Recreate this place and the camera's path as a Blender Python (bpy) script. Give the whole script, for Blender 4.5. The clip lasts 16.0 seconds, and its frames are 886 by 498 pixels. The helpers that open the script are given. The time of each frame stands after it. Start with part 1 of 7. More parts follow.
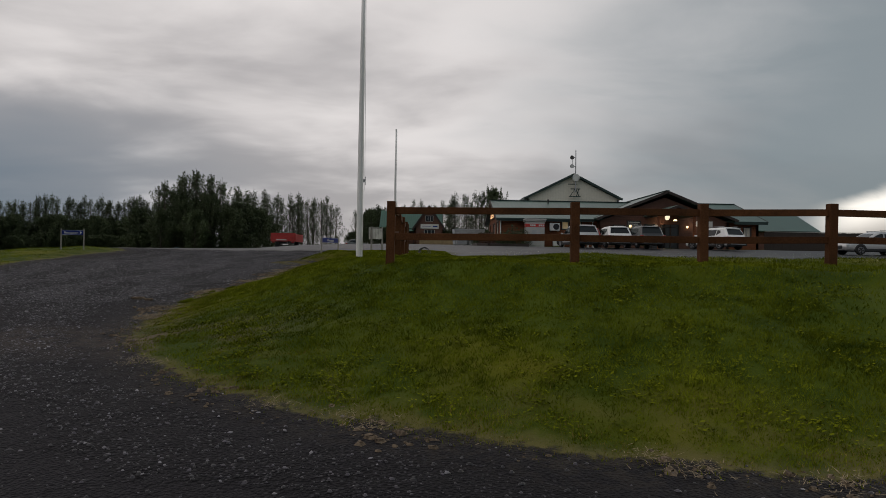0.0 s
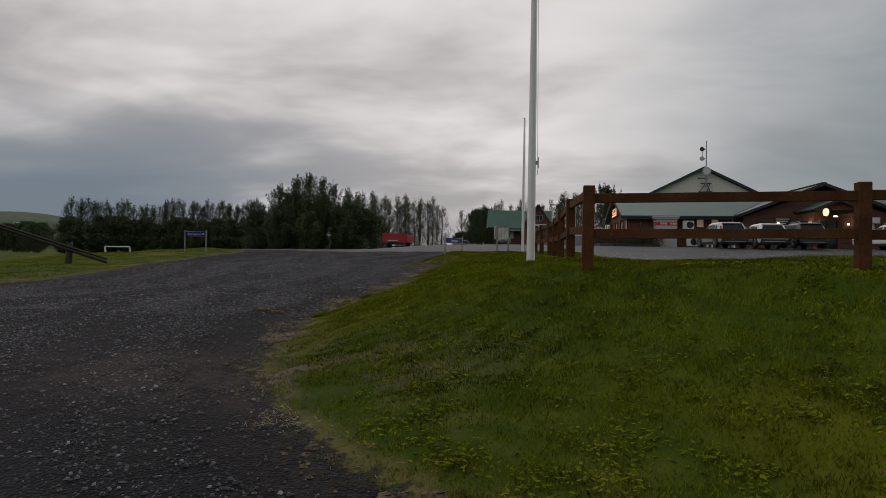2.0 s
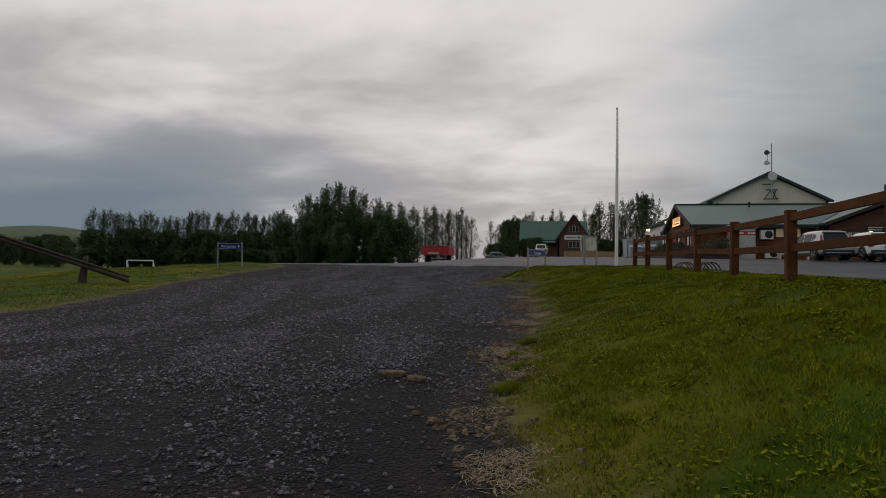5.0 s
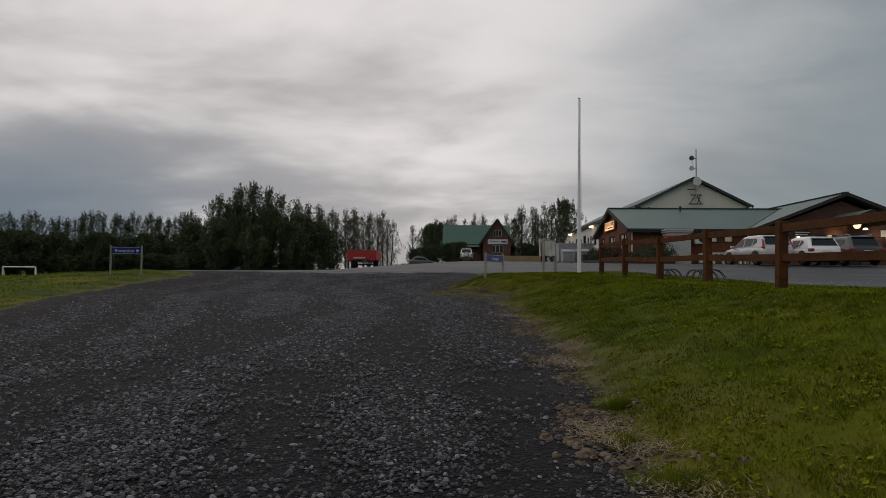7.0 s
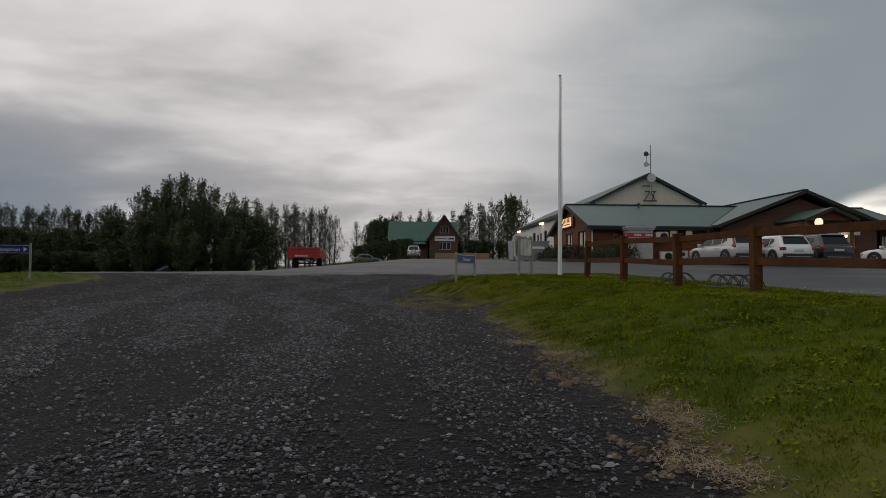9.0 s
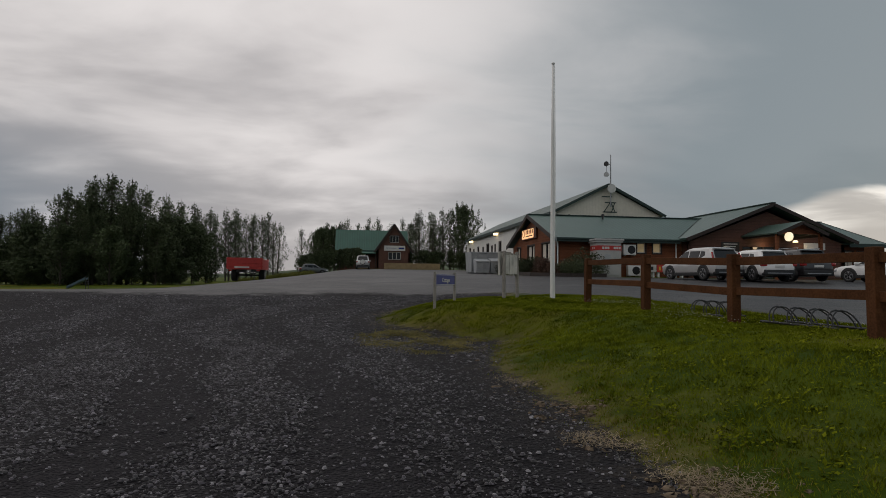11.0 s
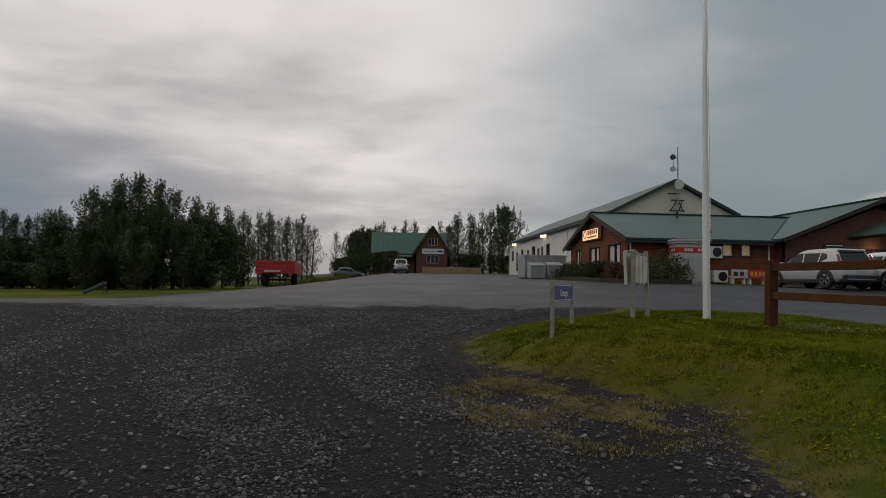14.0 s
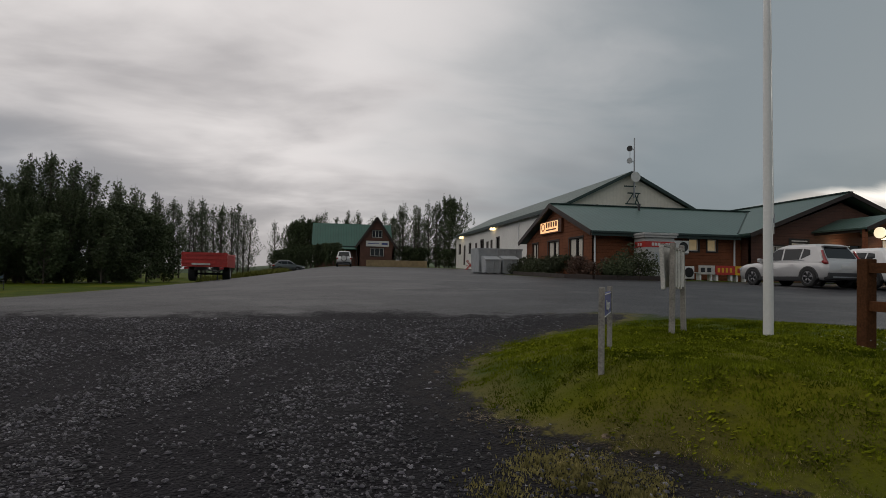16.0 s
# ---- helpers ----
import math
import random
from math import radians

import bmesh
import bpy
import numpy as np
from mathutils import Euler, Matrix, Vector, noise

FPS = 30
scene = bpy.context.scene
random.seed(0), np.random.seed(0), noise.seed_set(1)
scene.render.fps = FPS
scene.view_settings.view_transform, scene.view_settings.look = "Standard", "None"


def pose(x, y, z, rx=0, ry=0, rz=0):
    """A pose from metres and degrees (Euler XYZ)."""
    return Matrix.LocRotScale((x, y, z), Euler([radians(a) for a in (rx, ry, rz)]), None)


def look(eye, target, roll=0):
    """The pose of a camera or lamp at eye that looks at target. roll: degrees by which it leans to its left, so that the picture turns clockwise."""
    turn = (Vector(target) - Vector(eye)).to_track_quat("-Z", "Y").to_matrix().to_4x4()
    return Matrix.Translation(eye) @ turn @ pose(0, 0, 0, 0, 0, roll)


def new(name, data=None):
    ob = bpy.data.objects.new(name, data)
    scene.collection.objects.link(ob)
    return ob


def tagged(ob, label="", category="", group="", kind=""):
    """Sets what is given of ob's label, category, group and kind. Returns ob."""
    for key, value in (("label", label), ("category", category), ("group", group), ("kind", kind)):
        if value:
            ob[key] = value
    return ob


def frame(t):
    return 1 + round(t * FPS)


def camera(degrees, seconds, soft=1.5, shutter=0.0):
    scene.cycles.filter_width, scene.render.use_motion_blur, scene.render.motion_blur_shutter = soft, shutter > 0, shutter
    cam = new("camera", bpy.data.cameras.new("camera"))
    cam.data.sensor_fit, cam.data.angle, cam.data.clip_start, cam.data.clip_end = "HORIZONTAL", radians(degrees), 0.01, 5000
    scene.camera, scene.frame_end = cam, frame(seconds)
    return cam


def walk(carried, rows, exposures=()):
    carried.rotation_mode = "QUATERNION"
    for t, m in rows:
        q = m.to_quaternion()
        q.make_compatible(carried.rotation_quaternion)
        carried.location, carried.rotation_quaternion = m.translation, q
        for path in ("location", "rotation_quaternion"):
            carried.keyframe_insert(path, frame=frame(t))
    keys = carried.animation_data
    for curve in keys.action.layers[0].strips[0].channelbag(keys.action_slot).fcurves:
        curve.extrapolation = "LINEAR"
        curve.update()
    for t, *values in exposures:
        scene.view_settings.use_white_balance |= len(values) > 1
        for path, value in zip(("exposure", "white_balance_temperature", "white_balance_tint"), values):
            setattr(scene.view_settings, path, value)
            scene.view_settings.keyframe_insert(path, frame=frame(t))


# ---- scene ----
cam = camera(71.0, 16.0, soft=0.6)
PATH = [
    (0, (-0.123, -0.284, 1.562), (-0.095, 1.716, 1.587), 0.9),
    (0.5, (-0.407, 0.417, 1.566), (-0.452, 2.416, 1.589), 1.0),
    (1, (-0.739, 1.115, 1.57), (-0.872, 3.111, 1.588), 0.9),
    (1.5, (-1.161, 1.81, 1.579), (-1.373, 3.798, 1.601), 1.0),
    (2, (-1.608, 2.488, 1.587), (-1.902, 4.466, 1.609), 0.9),
    (2.5, (-2.111, 3.166, 1.601), (-2.464, 5.134, 1.628), 0.9),
    (3, (-2.604, 3.84, 1.609), (-3.017, 5.796, 1.647), 0.8),
    (5.5, (-5.124, 7.286, 1.701), (-5.416, 9.264, 1.77), 0.6),
    (6, (-5.539, 8.023, 1.723), (-5.746, 10.01, 1.8), 0.3),
    (6.5, (-5.877, 8.794, 1.752), (-6.011, 10.789, 1.817), 0.4),
    (7, (-6.16, 9.585, 1.79), (-6.242, 11.582, 1.867), 0.5),
    (7.5, (-6.381, 10.376, 1.836), (-6.41, 12.374, 1.91), 0.4),
    (8, (-6.567, 11.178, 1.883), (-6.548, 13.177, 1.954), 0.3),
    (8.5, (-6.719, 11.987, 1.929), (-6.655, 13.985, 1.997), 0.4),
    (9, (-6.86, 12.81, 1.971), (-6.756, 14.807, 2.039), 0.4),
    (11.5, (-7.463, 16.944, 2.352), (-7.173, 18.92, 2.453), 0.7),
    (12, (-7.544, 17.79, 2.372), (-7.257, 19.767, 2.468), 0.7),
    (12.5, (-7.624, 18.641, 2.379), (-7.392, 20.625, 2.478), 0.8),
    (13, (-7.723, 19.49, 2.386), (-7.532, 21.479, 2.476), 0.8),
    (13.5, (-7.842, 20.339, 2.395), (-7.661, 22.329, 2.489), 0.8),
    (14, (-7.95, 21.174, 2.407), (-7.777, 23.163, 2.516), 0.9),
    (14.5, (-8.042, 21.993, 2.44), (-7.844, 23.981, 2.538), 1.1),
    (15, (-8.115, 22.791, 2.482), (-7.869, 24.773, 2.579), 1.0),
    (15.5, (-8.145, 23.567, 2.521), (-7.84, 25.542, 2.606), 1.1),
    (16, (-8.182, 24.353, 2.545), (-7.822, 26.318, 2.634), 1.1),
]
walk(cam, [(t, look(eye, target, roll)) for t, eye, target, roll in PATH])


# ---------- world, sun ----------
def build_world():
    w = bpy.data.worlds.new("overcast_sky")
    scene.world = w
    w.use_nodes = True
    nt = w.node_tree
    nt.nodes.clear()
    N, L = nt.nodes.new, nt.links.new

    def val(x):
        n = N("ShaderNodeValue")
        n.outputs[0].default_value = x
        return n.outputs[0]

    def m(op, a, b=0.0, c=0.0, clamp=False):
        n = N("ShaderNodeMath")
        n.operation, n.use_clamp = op, clamp
        for k, v in enumerate((a, b, c)):
            if isinstance(v, (int, float)):
                n.inputs[k].default_value = v
            else:
                L(v, n.inputs[k])
        return n.outputs[0]

    def mix(f, a, b):
        n = N("ShaderNodeMix")
        n.data_type = "RGBA"
        for k, v in ((0, f), (6, a), (7, b)):
            if isinstance(v, (int, float)):
                n.inputs[k].default_value = v
            elif isinstance(v, tuple):
                n.inputs[k].default_value = (*v, 1)
            else:
                L(v, n.inputs[k])
        return n.outputs[2]

    def ramp(x, a, b):
        n = N("ShaderNodeMapRange")
        n.interpolation_type = "SMOOTHSTEP"
        L(x, n.inputs[0])
        n.inputs[1].default_value, n.inputs[2].default_value = a, b
        return n.outputs[0]

    tc = N("ShaderNodeTexCoord")
    sep = N("ShaderNodeSeparateXYZ")
    L(tc.outputs["Generated"], sep.inputs[0])
    X, Y, Z = sep.outputs
    up = m("MAXIMUM", Z, 0.0)
    den = m("ADD", up, 0.20)
    comb = N("ShaderNodeCombineXYZ")
    L(m("DIVIDE", X, den), comb.inputs[0])
    L(m("DIVIDE", Y, den), comb.inputs[1])

    def cloud(scale, detail, off, stretch=(1, 1, 1), rot=0.0):
        mp = N("ShaderNodeMapping")
        mp.inputs["Location"].default_value = off
        mp.inputs["Scale"].default_value = stretch
        mp.inputs["Rotation"].default_value = (0, 0, rot)
        L(comb.outputs[0], mp.inputs[0])
        n = N("ShaderNodeTexNoise")
        n.inputs["Scale"].default_value, n.inputs["Detail"].default_value = scale, detail
        n.inputs["Roughness"].default_value = 0.52
        n.inputs["Distortion"].default_value = 0.35
        L(mp.outputs[0], n.inputs[0])
        return n.outputs[0]

    az = m("ARCTAN2", X, Y)  # bearing, 0 ahead, + to the east
    big = cloud(0.75, 4.0, (1.7, 0.4, 0), (0.8, 1.0, 1))
    fine = cloud(2.0, 6.0, (5.2, 3.1, 0), (0.7, 1.1, 1), 0.3)
    sky = N("ShaderNodeTexSky")
    sky.sky_type, sky.sun_disc = "NISHITA", False
    sky.sun_elevation, sky.sun_rotation = radians(14), radians(62)
    nish = N("ShaderNodeMix")
    nish.data_type, nish.blend_type = "RGBA", "MULTIPLY"
    nish.inputs[0].default_value = 1
    L(sky.outputs[0], nish.inputs[6])
    nish.inputs[7].default_value = (0.07, 0.07, 0.07, 1)

    light, mid, blue = (0.80, 0.758, 0.745), (0.40, 0.381, 0.386), (0.128, 0.176, 0.228)
    shape = m("ADD", m("MULTIPLY", big, 0.65), m("MULTIPLY", fine, 0.35))
    shape = m("ADD", shape, m("MULTIPLY", m("SUBTRACT", Z, 0.25), 0.75))
    shape = m("ADD", shape, m("SUBTRACT", m("MULTIPLY", ramp(az, -0.80, -0.35), 0.06), 0.02))
    base = mix(ramp(shape, 0.38, 0.60), mid, light)
    # bluish grey bank in the east, darker blue-grey bank low in the west
    east = ramp(m("ADD", az, m("MULTIPLY", m("SUBTRACT", fine, 0.5), 0.5)), -0.06, 0.62)
    base = mix(m("MULTIPLY", east, 0.90), base, (0.180, 0.226, 0.254))
    west = m("MULTIPLY", ramp(m("MULTIPLY", az, -1.0), 0.10, 0.70), m("SUBTRACT", 1.0, ramp(m("ADD", Z, m("MULTIPLY", m("SUBTRACT", big, 0.5), 0.30)), 0.07, 0.24)))
    base = mix(m("MULTIPLY", west, 0.85), base, blue)
    # pale horizon band, and the break in the cloud low in the east
    band = m("MULTIPLY", m("SUBTRACT", 1.0, ramp(m("ADD", Z, m("MULTIPLY", m("SUBTRACT", fine, 0.5), 0.05)), 0.01, 0.10)), ramp(az, -0.35, 0.2))
    base = mix(m("MULTIPLY", band, 0.25), base, (0.50, 0.47, 0.44))
    gap_az = m("MULTIPLY", ramp(az, 0.53, 0.61), m("SUBTRACT", 1.0, ramp(az, 1.3, 1.7)))
    rise = m("SUBTRACT", Z, m("MULTIPLY", m("SUBTRACT", m("MINIMUM", az, 0.74), 0.555), 0.30))
    gap_el = m("SUBTRACT", 1.0, ramp(m("ADD", rise, m("MULTIPLY", m("SUBTRACT", fine, 0.5), 0.05)), 0.064, 0.082))
    base = mix(m("MULTIPLY", m("MULTIPLY", gap_az, gap_el), 0.9), base, mix(m("MULTIPLY", ramp(fine, 0.34, 0.58), ramp(rise, 0.015, 0.055)), (0.50, 0.47, 0.44), (1.25, 1.18, 1.08)))
    allsky = mix(0.96, nish.outputs[2], base)
    bg = N("ShaderNodeBackground")
    L(allsky, bg.inputs[0])
    bg.inputs[1].default_value = SKY_STRENGTH
    out = N("ShaderNodeOutputWorld")
    L(bg.outputs[0], out.inputs[0])


SKY_STRENGTH = 1.0
build_world()
sun = new("sun", bpy.data.lights.new("sun", "SUN"))
sun.data.energy, sun.data.angle, sun.data.color = 0.5, radians(18), (1.0, 0.92, 0.82)
sun.matrix_world = look((40, 21, 14), (0, 0, 0))
scene.view_settings.exposure = 0.0


# ---------- materials ----------
def material(name, color, rough=0.7, metal=0.0, spread=0.25, scale=6.0, fine=60.0, bump=0.15, tint=None, spec=0.5, coat=0.0, per_object=0.0, emit=0.0, emit_color=None, bump_dist=0.01):
    mt = bpy.data.materials.new(name)
    mt.use_nodes = True
    nt = mt.node_tree
    N, L = nt.nodes.new, nt.links.new
    b = nt.nodes["Principled BSDF"]
    tc = N("ShaderNodeTexCoord")
    n1, n2 = N("ShaderNodeTexNoise"), N("ShaderNodeTexNoise")
    for n, s, d in ((n1, scale, 3), (n2, fine, 2)):
        n.inputs["Scale"].default_value, n.inputs["Detail"].default_value = s, d
        L(tc.outputs["Object"], n.inputs[0])
    add = N("ShaderNodeMath")
    add.operation = "ADD"
    L(n1.outputs[0], add.inputs[0])
    L(n2.outputs[0], add.inputs[1])
    rmp = N("ShaderNodeValToRGB")
    lo = tuple(c * (1 - spread) for c in color)
    hi = tint or tuple(min(1, c * (1 + spread)) for c in color)
    rmp.color_ramp.elements[0].position, rmp.color_ramp.elements[1].position = 0.32, 0.68
    rmp.color_ramp.elements[0].color, rmp.color_ramp.elements[1].color = (*lo, 1), (*hi, 1)
    half = N("ShaderNodeMath")
    half.operation = "MULTIPLY"
    half.inputs[1].default_value = 0.5
    L(add.outputs[0], half.inputs[0])
    L(half.outputs[0], rmp.inputs[0])
    col = rmp.outputs[0]
    if per_object:
        info = N("ShaderNodeObjectInfo")
        hsv = N("ShaderNodeHueSaturation")
        mr = N("ShaderNodeMapRange")
        mr.inputs[3].default_value, mr.inputs[4].default_value = 1 - per_object, 1 + per_object
        L(info.outputs["Random"], mr.inputs[0])
        L(mr.outputs[0], hsv.inputs["Value"])
        L(col, hsv.inputs["Color"])
        col = hsv.outputs[0]
    L(col, b.inputs["Base Color"])
    b.inputs["Roughness"].default_value, b.inputs["Metallic"].default_value = rough, metal
    b.inputs["Specular IOR Level"].default_value, b.inputs["Coat Weight"].default_value = spec, coat
    if bump:
        bp = N("ShaderNodeBump")
        bp.inputs["Strength"].default_value, bp.inputs["Distance"].default_value = bump, bump_dist
        L(n2.outputs[0], bp.inputs["Height"])
        L(bp.outputs[0], b.inputs["Normal"])
    if emit:
        b.inputs["Emission Color"].default_value = (*(emit_color or color), 1)
        b.inputs["Emission Strength"].default_value = emit
    return mt


def striped(mt, axis, pitch, depth, strength=0.6, dark=0.75, saw=False):
    """Adds boards or ribs of that pitch along an axis: grooves in the relief and a darker line in the joint."""
    nt = mt.node_tree
    N, L = nt.nodes.new, nt.links.new
    b = nt.nodes["Principled BSDF"]
    tc, sp = N("ShaderNodeTexCoord"), N("ShaderNodeSeparateXYZ")
    L(tc.outputs["Object"], sp.inputs[0])
    dv, fr, mr = N("ShaderNodeMath"), N("ShaderNodeMath"), N("ShaderNodeMapRange")
    dv.operation, fr.operation = "DIVIDE", "FRACT"
    dv.inputs[1].default_value = pitch
    L(sp.outputs[axis], dv.inputs[0])
    L(dv.outputs[0], fr.inputs[0])
    if saw:
        mr.inputs[1].default_value, mr.inputs[2].default_value = 0.0, 0.14
    else:
        pg = N("ShaderNodeMath")
        pg.operation = "PINGPONG"
        pg.inputs[1].default_value = 0.5
        L(fr.outputs[0], pg.inputs[0])
        mr.inputs[1].default_value, mr.inputs[2].default_value = 0.05, 0.22
    L((fr if saw else pg).outputs[0], mr.inputs[0])
    bp = N("ShaderNodeBump")
    bp.inputs["Strength"].default_value, bp.inputs["Distance"].default_value = strength, depth
    L(mr.outputs[0], bp.inputs["Height"])
    if b.inputs["Normal"].is_linked:
        L(b.inputs["Normal"].links[0].from_socket, bp.inputs["Normal"])
    L(bp.outputs[0], b.inputs["Normal"])
    mx = N("ShaderNodeMix")
    mx.data_type, mx.blend_type = "RGBA", "MULTIPLY"
    mx.inputs[0].default_value = 1
    src = b.inputs["Base Color"].links[0].from_socket
    L(src, mx.inputs[6])
    m2 = N("ShaderNodeMapRange")
    m2.inputs[3].default_value, m2.inputs[4].default_value = dark, 1
    L(mr.outputs[0], m2.inputs[0])
    L(m2.outputs[0], mx.inputs[7])
    L(mx.outputs[2], b.inputs["Base Color"])
    return mt


